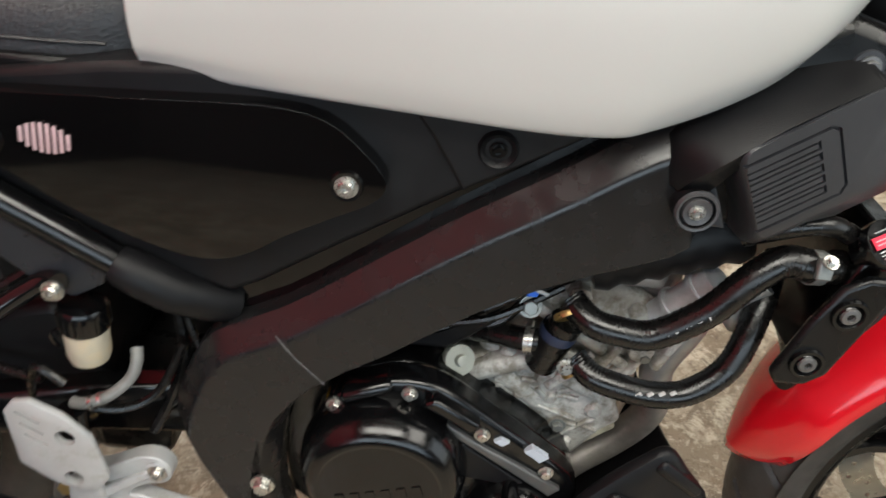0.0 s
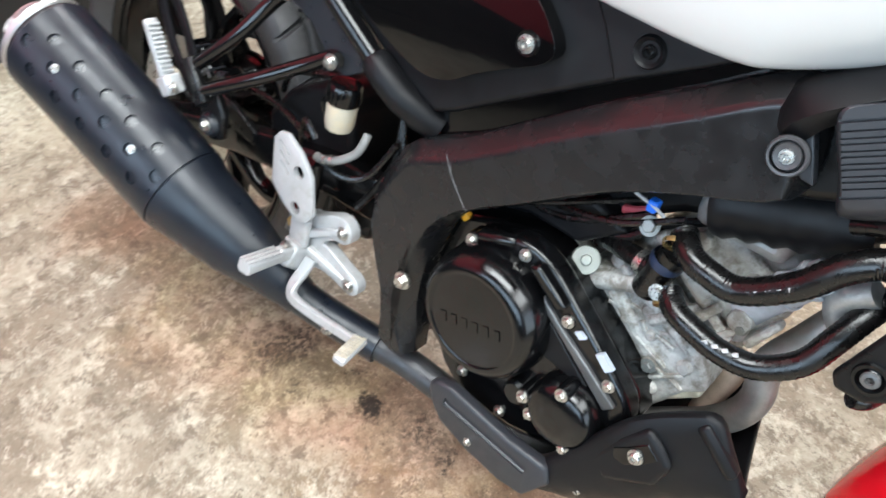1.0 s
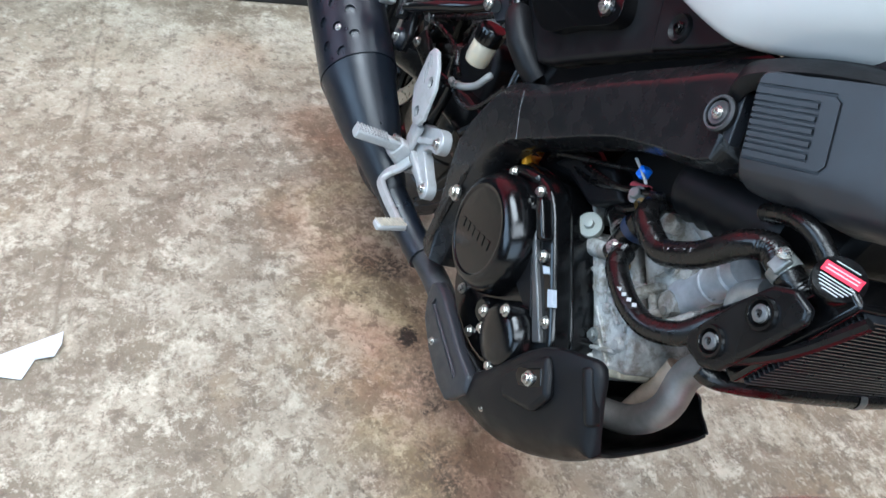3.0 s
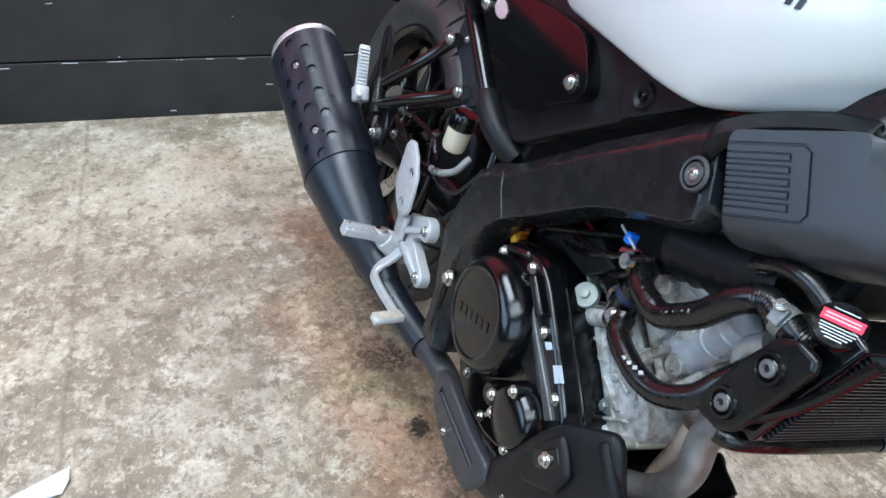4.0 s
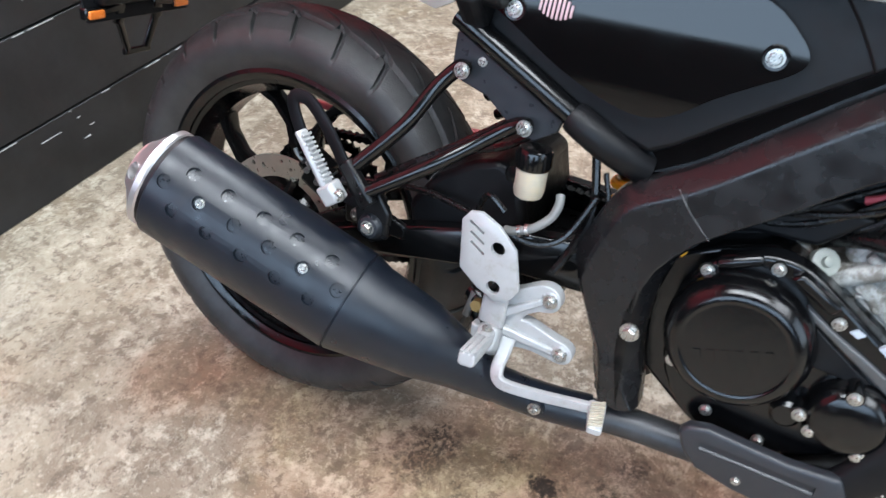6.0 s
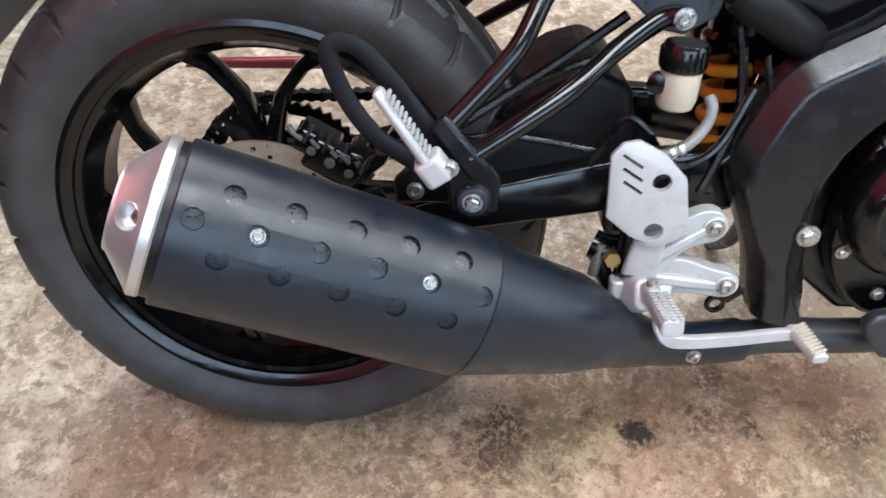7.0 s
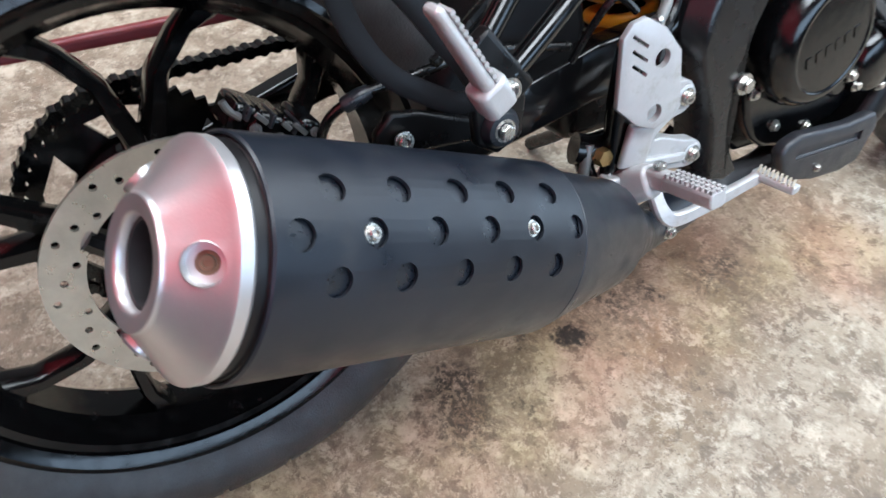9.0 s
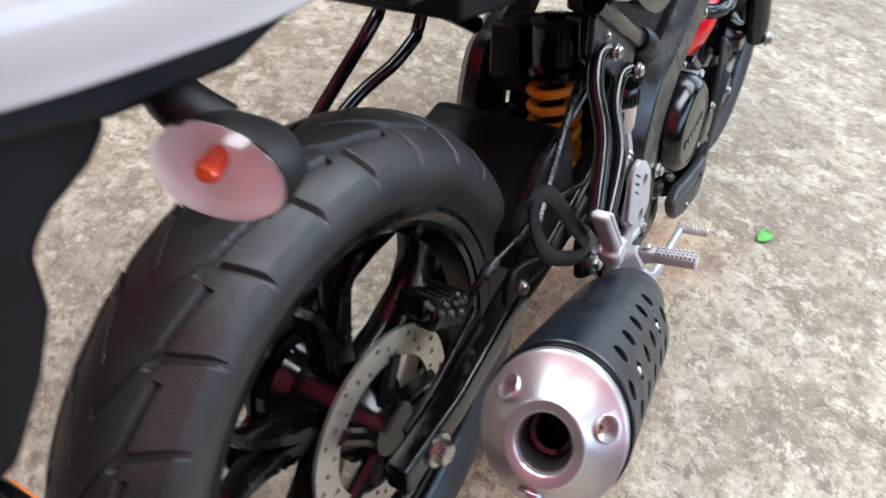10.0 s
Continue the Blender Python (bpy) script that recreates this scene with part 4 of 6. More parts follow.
def tank_details():
    # plain dark bars in place of the lettering
    skin = BVHTree.FromPolygons([tuple(v.co) for v in tank.data.vertices], [tuple(f.vertices) for f in tank.data.polygons])
    for k in range(6):
        x0, z0 = 0.7495 + 0.0212 * k, 0.8365
        for wide, off in ((0.0055, 0.0), (0.0055, 0.0095)):
            rows = []
            for i in range(4):
                row = []
                for j in range(7):
                    x = x0 + off + wide * i / 3 + 0.004 * (j / 6)
                    z = z0 + 0.026 * j / 6 + 0.001 * i / 3
                    hit = skin.ray_cast(Vector((x, -0.4, z)), Vector((0, 1, 0)))[0]
                    row.append((x, hit.y - 0.0008, z))
                rows.append(row)
            verts, faces = grid_mesh(rows)
            part_data("lettering_bar", verts, faces, M_PRINT, tank, "black bar of lettering")


tank_details()


def seat_and_tail():
    st = [(-0.22, 0.05, 0.82, 0.85), (-0.17, 0.078, 0.812, 0.86), (0.0, 0.098, 0.785, 0.852), (0.2, 0.12, 0.748, 0.822), (0.36, 0.112, 0.738, 0.805), (0.44, 0.1, 0.735, 0.81), (0.468, 0.085, 0.74, 0.815)]
    rows = []
    for x, w, z0, z1 in st:
        half = [(w * 0.7, z0 + 0.002), (w * 0.97, z0), (w, z0 + 0.012), (w * 0.97, z0 + 0.5 * (z1 - z0)), (w * 0.8, z1 - 0.012), (w * 0.4, z1), (0, z1)]
        pts = spline([(x, -y, z) for y, z in half], 4)
        rows.append([tuple(p) for p in pts] + [(p.x, -p.y, p.z) for p in pts[-2::-1]])
    cols = [spline([r[i] for r in rows], 4) for i in range(len(rows[0]))]
    verts, faces = grid_mesh([[tuple(p) for p in c] for c in cols])
    seat = part_data("seat", verts, faces, M_LEATHER, bike, "black leather seat", sharp=60)
    tube("seam", [(0.0, -0.099, 0.8), (0.1, -0.112, 0.782), (0.2, -0.1215, 0.762), (0.36, -0.1135, 0.752), (0.44, -0.1015, 0.749)], 0.0016, M_LEATHER, seat, n=6)
    # trim under the seat
    plate("seat_trim", [(0.02, 0.745), (0.2, 0.733), (0.34, 0.722), (0.47, 0.722), (0.47, 0.738), (0.36, 0.742), (0.2, 0.752), (0.02, 0.765)], -0.116, -0.08, M_SATIN, bike, "black trim under the seat", bevel=0.004)
    # silver plate with three holes at the rail
    gp = plate("rail_plate", [(0.19, 0.728), (0.25, 0.737), (0.333, 0.737), (0.34, 0.724), (0.31, 0.69), (0.29, 0.681), (0.262, 0.689), (0.215, 0.71), (0.19, 0.72)], -0.176, -0.17, M_CAP, bike, "bright drilled plate on the seat rail", bevel=0.0015, segs=2)
    bm = bmesh.new()
    for x, z, r in ((0.303, 0.714, 0.0145), (0.259, 0.715, 0.0095), (0.23, 0.7175, 0.007)):
        add_lathe(bm, [(0, -0.02), (r, -0.02), (r, 0.02), (0, 0.02)], (x, -0.173, z), (0, 1, 0), 28)
    cut(gp, bm)
    bolt(gp, (0.328, -0.177, 0.722), (0, -1, 0), 0.0035, "socket")
    bm = bmesh.new()
    arm(bm, (0.325, -0.165, 0.712), (0.32, -0.13, 0.672), 0.05, 0.034, 0.03, 0.03, (1, 0, 0))
    arm(bm, (0.25, -0.15, 0.72), (0.36, -0.15, 0.712), 0.03, 0.05, 0.04, 0.05)
    part("rail_bracket", bm, M_MATTE, bike, "matte black rail bracket", bevel=0.006)
    # white tail and dark fender stay
    st = [(-0.36, 0.03, 0.795, 0.82), (-0.33, 0.07, 0.786, 0.83), (-0.26, 0.1, 0.778, 0.843), (-0.15, 0.114, 0.774, 0.842), (-0.07, 0.114, 0.774, 0.832), (-0.02, 0.11, 0.785, 0.82), (0.03, 0.1, 0.79, 0.8)]
    rows = []
    for x, w, z0, z1 in st:
        half = [(w * 0.6, z0), (w * 0.95, z0), (w, z0 + 0.01), (w + 0.004, z0 + 0.55 * (z1 - z0)), (w * 0.9, z1 - 0.006), (w * 0.4, z1 + 0.006), (0, z1 + 0.008)]
        pts = spline([(x, -y, z) for y, z in half], 4)
        rows.append([tuple(p) for p in pts] + [(p.x, -p.y, p.z) for p in pts[-2::-1]])
    cols = [spline([r[i] for r in rows], 4) for i in range(len(rows[0]))]
    verts, faces = grid_mesh([[tuple(p) for p in c] for c in cols])
    part_data("tail_cowl", verts, faces, M_TANK, bike, "white tail cowl", sharp=60)
    plate("seat_base", [(0.12, 0.7), (0.2, 0.69), (0.46, 0.69), (0.46, 0.738), (0.12, 0.755)], -0.095, 0.095, M_MATTE, bike, "black under-seat tray", bevel=0.006)
    plate("tail_underside", [(-0.33, 0.772), (-0.2, 0.752), (-0.12, 0.75), (-0.06, 0.768), (-0.06, 0.78), (-0.2, 0.782), (-0.33, 0.79)], -0.095, 0.095, M_MATTE, bike, "matte black tail underside", bevel=0.008)
    fen = plate("rear_fender", [(-0.2, 0.778), (-0.196, 0.742), (-0.212, 0.727), (-0.24, 0.713), (-0.256, 0.698), (-0.26, 0.664), (-0.278, 0.63), (-0.308, 0.59), (-0.33, 0.588), (-0.328, 0.65), (-0.318, 0.71), (-0.312, 0.782)], -0.08, 0.08, M_MATTE, bike, "matte black tail fender", bevel=0.009)
    plate("fender_flap", [(-0.292, 0.64), (-0.318, 0.598), (-0.326, 0.6), (-0.31, 0.65)], -0.062, 0.062, M_MATTE, fen, bevel=0.003)
    bm = bmesh.new()
    for s in (-1, 1):
        arm(bm, (-0.316, 0.04 * s, 0.615), (-0.326, 0.038 * s, 0.56), 0.022, 0.02, 0.008, 0.006, (0.97, 0, 0.25))
        arm(bm, (-0.326, 0.038 * s, 0.565), (-0.336, 0.018 * s, 0.512), 0.014, 0.012, 0.006, 0.006, (0.97, 0, 0.25))
        arm(bm, (-0.32, 0.03 * s, 0.586), (-0.32, 0.075 * s, 0.58), 0.01, 0.008, 0.006, 0.006, (1, 0, 0))
    arm(bm, (-0.337, -0.026, 0.511), (-0.337, 0.026, 0.511), 0.01, 0.01, 0.008, 0.008, (1, 0, 0))
    part("plate_bracket", bm, M_ENGBLK, fen, "black number plate bracket", bevel=0.002)
    box("plate_back", (-0.335, 0, 0.625), (0.004, 0.2, 0.12), M_MATTE, fen, "dark back of the number plate", turn=Matrix.Rotation(-0.25, 3, "Y"), bevel=0.001)
    for s in (-1, 1):
        bolt(fen, (-0.312, 0.044 * s, 0.596), (1, 0, 0.2), 0.005)
        box("reflector_shell", (-0.324, 0.085 * s, 0.58), (0.016, 0.036, 0.018), M_ENGBLK, fen, bevel=0.003)
        box("reflector", (-0.3165, 0.085 * s, 0.579), (0.006, 0.03, 0.013), M_ORANGE, fen, "orange reflector", bevel=0.004)
    # turn signals
    for side in (-1, 1):
        c = Vector((-0.178, 0.132 * side, 0.722))
        tube("stalk", [(-0.15, 0.06 * side, 0.752), (-0.16, 0.09 * side, 0.742), c + Vector((0.028, -0.024 * side, 0.004))], 0.016, M_MATTE, bike, "thick black rubber signal stalk", n=18)
        bm = bmesh.new()
        add_lathe(bm, [(0, 0.035), (0.013, 0.032), (0.021, 0.02), (0.0245, 0.004), (0.0245, 0.0)], (0, 0, 0), (0, 0, 1), 32)
        m = Matrix.Translation(c) @ Matrix.Rotation(radians(6 * side), 4, "X") @ Matrix.Rotation(radians(90), 4, "Y") @ Matrix.Diagonal((1.12, 2.0, 1.1, 1))
        bm.transform(m)
        sg = part("turn_signal", bm, M_MATTE, bike, "clear turn signal with an orange bulb")
        bm = bmesh.new()
        add_lathe(bm, [(0.0243, 0.0), (0.0225, -0.008), (0.016, -0.015), (0, -0.018)], (0, 0, 0), (0, 0, 1), 32)
        bm.transform(m)
        part("lens", bm, M_LENS, sg, "clear plastic lens").visible_shadow = False
        bm = bmesh.new()
        add_lathe(bm, [(0.0235, -0.0005), (0.018, 0.007), (0.006, 0.012), (0, 0.012)], (0, 0, 0), (0, 0, 1), 32)
        bm.transform(m)
        part("mirror_bowl", bm, M_BOWL, sg, "bright reflector bowl")
        bm = bmesh.new()
        add_lathe(bm, [(0, -0.003), (0.003, -0.002), (0.0042, 0.002), (0.0035, 0.008), (0, 0.011)], (0, 0, 0), (0, 0, 1), 20)
        bm.transform(m)
        part("bulb", bm, M_BULB, sg, "orange bulb")


M_BOWL = mat("white_reflector_bowl", (0.88, 0.86, 0.86), 0.35, var=0.03)
M_BULB = mat("red_orange_bulb", (0.8, 0.09, 0.02), 0.25, var=0.1, scale=20)
M_LENS = bpy.data.materials.new("clear_lens_plastic")
M_LENS.use_nodes = True
_b = M_LENS.node_tree.nodes["Principled BSDF"]
_b.inputs["Base Color"].default_value = (1, 0.97, 0.97, 1)
_b.inputs["Transmission Weight"].default_value = 1.0
_b.inputs["Roughness"].default_value = 0.04
seat_and_tail()


def engine():
    case = [(0.555, 0.3), (0.548, 0.39), (0.565, 0.452), (0.612, 0.473), (0.663, 0.487), (0.69, 0.478), (0.728, 0.453), (0.78, 0.417), (0.822, 0.384), (0.836, 0.352), (0.80, 0.28), (0.72, 0.24), (0.62, 0.245)]
    eng = plate("engine", case, -0.1, 0.1, M_ENGBLK, bike, "black and raw aluminium single-cylinder engine", bevel=0.006)
    cover = [(0.585, 0.318), (0.58, 0.39), (0.597, 0.455), (0.634, 0.48), (0.668, 0.488), (0.7, 0.481), (0.742, 0.452), (0.80, 0.408), (0.828, 0.381), (0.83, 0.352), (0.79, 0.292), (0.72, 0.255), (0.63, 0.26)]
    cov = plate("engine_cover", cover, -0.128, -0.099, M_ENGBLK, eng, "black engine side cover", bevel=0.006, rnd=3)
    # clutch cover
    c = (0.651, -0.12, 0.3905)
    cl = lathe("clutch_cover", [(0.0765, 0.0), (0.0765, 0.012)] + [(0.0565 + 0.02 * math.cos(radians(q)), 0.012 + 0.034 * math.sin(radians(q))) for q in range(8, 90, 8)] + [(0.0562, 0.046), (0.055, 0.0456), (0.054, 0.0448), (0.052, 0.0449), (0.03, 0.0455), (0, 0.0458)], c, (0, -1, 0), M_ENGBLK, eng, "round black clutch cover with raised lettering", n=96, sharp=60)
    for k in range(6):
        box("lettering_bar", (0.617 + 0.0135 * k, -0.1659, 0.3755 + 0.004 * k), (0.0075, 0.0012, 0.0115), M_ENGBLK, cl, bevel=0.0, turn=Matrix.Rotation(-0.3, 3, "Y"))
    for x, z, y in ((0.605, 0.454, -0.129), (0.67, 0.475, -0.129), (0.737, 0.434, -0.129), (0.80, 0.393, -0.128), (0.588, 0.4, -0.129), (0.592, 0.335, -0.129), (0.728, 0.331, -0.15), (0.64, 0.285, -0.129), (0.70, 0.268, -0.129)):
        bolt(cov, (x, y, z), (0, -1, 0), 0.0055)
        lathe("boss", [(0.0095, -0.02), (0.009, 0.0), (0.0, 0.0)], (x, y + 0.001, z), (0, -1, 0), M_ENGBLK, cov, n=18)
    plate("raised_pad", [(0.681, 0.474), (0.693, 0.482), (0.735, 0.455), (0.725, 0.445)], -0.142, -0.126, M_ENGBLK, cov, "glossy raised pad", bevel=0.004)
    part("rib", arm(bmesh.new(), (0.612, -0.118, 0.464), (0.655, -0.118, 0.481), 0.016, 0.013, 0.034, 0.028), M_ENGBLK, cov, bevel=0.004)
    plate("cast_edge", [(0.704, 0.447), (0.712, 0.432), (0.764, 0.396), (0.806, 0.366), (0.816, 0.377), (0.77, 0.405), (0.74, 0.422), (0.722, 0.434)], -0.1335, -0.126, M_GREYBORE, cov, "bare metal edge of the cover", bevel=0.002)
    plate("lower_web", [(0.69, 0.42), (0.71, 0.431), (0.76, 0.394), (0.802, 0.363), (0.8, 0.35), (0.76, 0.375), (0.72, 0.38)], -0.1315, -0.126, M_MATTE, cov, bevel=0.002)
    plate("sticker", [(0.7765, 0.4205), (0.783, 0.4265), (0.799, 0.4155), (0.792, 0.4085)], -0.1318, -0.126, M_STICK, cov, "small white sticker", bevel=0.0)
    plate("sticker", [(0.748, 0.4295), (0.754, 0.434), (0.762, 0.43), (0.756, 0.425)], -0.1318, -0.126, M_STICK, cov, "small white sticker", bevel=0.0)
    # oil filter cover
    f = (0.772, -0.12, 0.338)
    fc = lathe("oil_filter_cover", [(0.042, 0.0), (0.041, 0.02), (0.036, 0.032), (0.03, 0.036), (0.012, 0.038), (0, 0.038)], f, (0, -1, 0), M_ENGBLK, eng, "small round black filter cover", n=40)
    for p in ((0.769, -0.158, 0.374), (0.742, -0.15, 0.316), (0.79, -0.15, 0.305)):
        lathe("boss", [(0.009, -0.03), (0.0085, 0.0), (0.0, 0.0)], p, (0, -1, 0), M_ENGBLK, fc, n=18)
        bolt(fc, p, (0, -1, 0), 0.0055)
    lathe("filler_plug", [(0.016, 0), (0.016, 0.014), (0.012, 0.018), (0, 0.018)], (0.716, -0.128, 0.322), (0, -1, 0), M_ENGBLK, eng, n=24)
    # cylinder, head and lower casting, leaning forward
    along, up = Vector((0.85, 0, -0.52)), Vector((0.52, 0, 0.85))
    base = Vector((0.775, 0, 0.437))

    def P(u, v, w):
        return base + along * u + up * w + Vector((0, v, 0))

    def block(name, u0, u1, v0, v1, w0, w1, material, label="", top=0.85, bev=0.006):
        bm = bmesh.new()
        lo = [bm.verts.new(P(u, v, w0)) for u, v in ((u0, v0), (u1, v0), (u1, v1), (u0, v1))]
        cu, cv = (u0 + u1) / 2, (v0 + v1) / 2
        hi = [bm.verts.new(P(cu + (u - cu) * top, cv + (v - cv) * top, w1)) for u, v in ((u0, v0), (u1, v0), (u1, v1), (u0, v1))]
        bm.faces.new(lo[::-1])
        bm.faces.new(hi)
        for i in range(4):
            bm.faces.new((lo[i], lo[(i + 1) % 4], hi[(i + 1) % 4], hi[i]))
        return part(name, bm, material, eng, label, bevel=bev, segs=3)

    cyl = plate("cylinder_casting", [(0.64, 0.468), (0.666, 0.484), (0.69, 0.48), (0.712, 0.462), (0.75, 0.478), (0.782, 0.492), (0.802, 0.478), (0.826, 0.455), (0.864, 0.428), (0.876, 0.405), (0.858, 0.388), (0.832, 0.345), (0.8, 0.34), (0.76, 0.38), (0.70, 0.4)], -0.066, 0.06, M_CASE, eng, "dirty bare aluminium cylinder casting", bevel=0.006)
    part("flange", arm(bmesh.new(), (0.715, -0.058, 0.447), (0.782, -0.07, 0.487), 0.022, 0.018, 0.03, 0.03), M_CASE, cyl, bevel=0.005)
    for (x0, z0), (x1, z1), w, t in (((0.748, 0.459), (0.812, 0.402), 0.02, 0.022), ((0.77, 0.47), (0.83, 0.424), 0.013, 0.016), ((0.785, 0.481), (0.815, 0.462), 0.012, 0.014), ((0.731, 0.441), (0.79, 0.392), 0.011, 0.012)):
        part("ridge", arm(bmesh.new(), (x0, -0.062, z0), (x1, -0.06, z1), w, w * 0.8, t, t * 0.8), M_CASE, cyl, bevel=0.004)
    part("lower_boss", add_box(bmesh.new(), (0.836, -0.035, 0.39), (0.062, 0.06, 0.045), Matrix.Rotation(-0.75, 3, "Y")), M_CASE2, cyl, "yellowed lower block of the casting", bevel=0.004)
    for x, z, r, h in ((0.752, 0.452, 0.008, 0.006), (0.772, 0.432, 0.006, 0.005), (0.792, 0.457, 0.009, 0.008), (0.803, 0.43, 0.006, 0.006), (0.846, 0.418, 0.008, 0.006), (0.825, 0.372, 0.007, 0.005), (0.742, 0.427, 0.006, 0.006), (0.765, 0.398, 0.006, 0.004)):
        lathe("boss", [(r * 1.3, -0.006), (r, h * 0.6), (r * 0.7, h), (0.0, h)], (x, -0.066, z), (0, -1, 0), M_CASE, cyl, n=14)
    for p, q in (((0.735, 0.436), (0.756, 0.408)), ((0.79, 0.42), (0.83, 0.405)), ((0.8, 0.47), (0.84, 0.44)), ((0.78, 0.39), (0.8, 0.362)), ((0.81, 0.377), (0.85, 0.41))):
        part("rib", arm(bmesh.new(), (p[0], -0.067, p[1]), (q[0], -0.067, q[1]), 0.005, 0.004, 0.009, 0.007), M_CASE, cyl, bevel=0.001)
    rnd = random.Random(7)
    for k in range(16):
        f = k / 15
        p = Vector((0.716, -0.072, 0.452)).lerp(Vector((0.824, -0.072, 0.352)), f)
        part("seam_lump", arm(bmesh.new(), p, p + Vector((0.008, 0, -0.0075)), 0.006 + 0.006 * rnd.random(), 0.005 + 0.006 * rnd.random(), 0.012, 0.012), M_CASE, cyl)
    for k in range(14):
        x, z = 0.745 + 0.09 * rnd.random(), 0.39 + 0.075 * rnd.random()
        a = rnd.uniform(-0.9, 0.4)
        part("casting_web", arm(bmesh.new(), (x, -0.064, z), (x + 0.022 * math.cos(a), -0.066, z + 0.022 * math.sin(a)), 0.006, 0.004, 0.012, 0.008), M_CASE, cyl, bevel=0.001)
    lathe("boss", [(0.011, -0.02), (0.0095, 0.0), (0.0085, 0.004), (0.0, 0.004)], (0.814, -0.067, 0.398), (0, -1, 0), M_CASE, cyl, n=18)
    bolt(cyl, (0.814, -0.071, 0.398), (0, -1, 0), 0.0062, material=M_DULLALU)
    for p in ((0.726, -0.075, 0.4455), (0.781, -0.087, 0.484)):
        bolt(cyl, p, (0, -1, 0), 0.0055, material=M_DULLALU)
    block("cylinder", -0.065, 0.06, -0.062, 0.062, 0.008, 0.085, M_CASE, "dirty bare aluminium cylinder", 0.92, 0.01)
    hd = block("cylinder_head", -0.062, 0.07, -0.072, 0.07, 0.08, 0.15, M_CASE, "dirty bare aluminium cylinder head", 0.9, 0.012)
    block("head_cover", -0.05, 0.05, -0.06, 0.06, 0.148, 0.185, M_ALU, "cast aluminium head cover", 0.8, 0.012)
    for u, v, w, r, h in ((0.03, -0.062, 0.05, 0.013, 0.012), (0.0, -0.072, 0.1, 0.02, 0.014), (0.045, -0.072, 0.11, 0.016, 0.018), (-0.035, -0.072, 0.12, 0.014, 0.012), (0.02, -0.068, 0.135, 0.011, 0.018), (-0.02, -0.064, 0.055, 0.009, 0.014)):
        lathe("boss", [(r * 0.8, -0.012), (r * 0.75, h * 0.55), (r * 0.68, h * 0.62), (0, h * 0.62)], P(u, v, w), (0, -1, 0), M_CASE, hd, n=8, sharp=20)
    for a, c, w in ((P(-0.05, -0.068, 0.03), P(0.05, -0.068, 0.036), 0.011), (P(-0.045, -0.068, 0.062), P(0.052, -0.068, 0.06), 0.013), (P(0.012, -0.07, 0.02), P(0.022, -0.07, 0.078), 0.013), (P(-0.06, -0.074, 0.09), P(0.06, -0.074, 0.086), 0.012)):
        part("ridge", arm(bmesh.new(), a, c, w, w * 0.8, 0.016, 0.012), M_CASE, hd, bevel=0.004)
    for p in ((0.875, -0.08, 0.5), (0.9, -0.078, 0.55), (0.845, -0.08, 0.53)):
        bolt(hd, p, (0, -1, 0), 0.005, material=M_DULLALU)
    th = tube("thermostat_housing", [(0.868, -0.06, 0.514), (0.88, -0.068, 0.535), (0.898, -0.077, 0.566), (0.914, -0.085, 0.594)], 0.0165, M_ALU2, hd, "pale cast thermostat housing", n=24, smooth=1, radii=[0.02, 0.0165, 0.0155, 0.0155])
    for f in (0.12, 0.5, 0.82):
        p = Vector((0.868, -0.06, 0.514)).lerp(Vector((0.914, -0.085, 0.594)), f)
        lathe("collar", [(0.0155, -0.003), (0.0185, -0.002), (0.0185, 0.002), (0.0155, 0.003)], p, (0.48, -0.26, 0.84), M_ALU2, th, n=24)
    for p, q, w in (((0.83, -0.078, 0.475), (0.85, -0.078, 0.51), 0.012), ((0.85, -0.076, 0.466), (0.875, -0.076, 0.5), 0.009), ((0.885, -0.076, 0.49), (0.902, -0.076, 0.525), 0.01)):
        part("lug", arm(bmesh.new(), p, q, w, w * 0.7, 0.02, 0.014), M_CASE, hd, bevel=0.002)
    # added plate, covers the red wall's reflection on the case top
    plate("glare_filler", [(0.6, 0.478), (0.64, 0.49), (0.7, 0.49), (0.745, 0.53), (0.7, 0.545), (0.63, 0.515)], -0.085, 0.05, M_MATTE, eng, "added black plate over the red glare on the case top", bevel=0.006)
    # silver plug with a flange
    lathe("plug", [(0.0, 0.021), (0.005, 0.02), (0.006, 0.015), (0.0145, 0.014), (0.0155, 0.011), (0.0155, 0.005), (0.009, 0.0), (0.009, -0.03)], (0.707, -0.066, 0.466), (0.35, -0.75, 0.5), M_PALE, eng, "pale round plug", n=28)
    tube("small_hose", [(0.706, -0.05, 0.49), (0.735, -0.07, 0.505), (0.765, -0.085, 0.512), (0.785, -0.09, 0.515)], 0.011, M_HOSE, eng, n=14)
    lathe("hose_clamp", [(0.0125, -0.004), (0.0125, 0.004)], (0.77, -0.087, 0.5125), (0.95, -0.25, 0.1), M_STEEL, eng, n=24)
    def ribbed_hose(pts, r, label):
        line = spline(pts, 14)
        return tube("coolant_hose", line, r, M_HOSE, eng, label, n=18, smooth=1, radii=[r + (0.0003 if k % 2 else -0.0003) for k in range(len(line))])

    # coolant elbow
    bm = bmesh.new()
    add_tube(bm, [(0.783, -0.088, 0.49), (0.79, -0.094, 0.52), (0.797, -0.097, 0.545)], 0.015, 18, 4)
    el = part("coolant_elbow", bm, M_HOSE, eng, "black coolant elbow")
    lathe("ring", [(0.016, -0.005), (0.017, 0), (0.016, 0.005)], (0.792, -0.095, 0.532), (0.2, -0.1, 1), M_BLUE2, el, n=24)
    bolt(el, (0.764, -0.095, 0.555), (0, -1, 0.4), 0.0075, material=M_DULLALU)
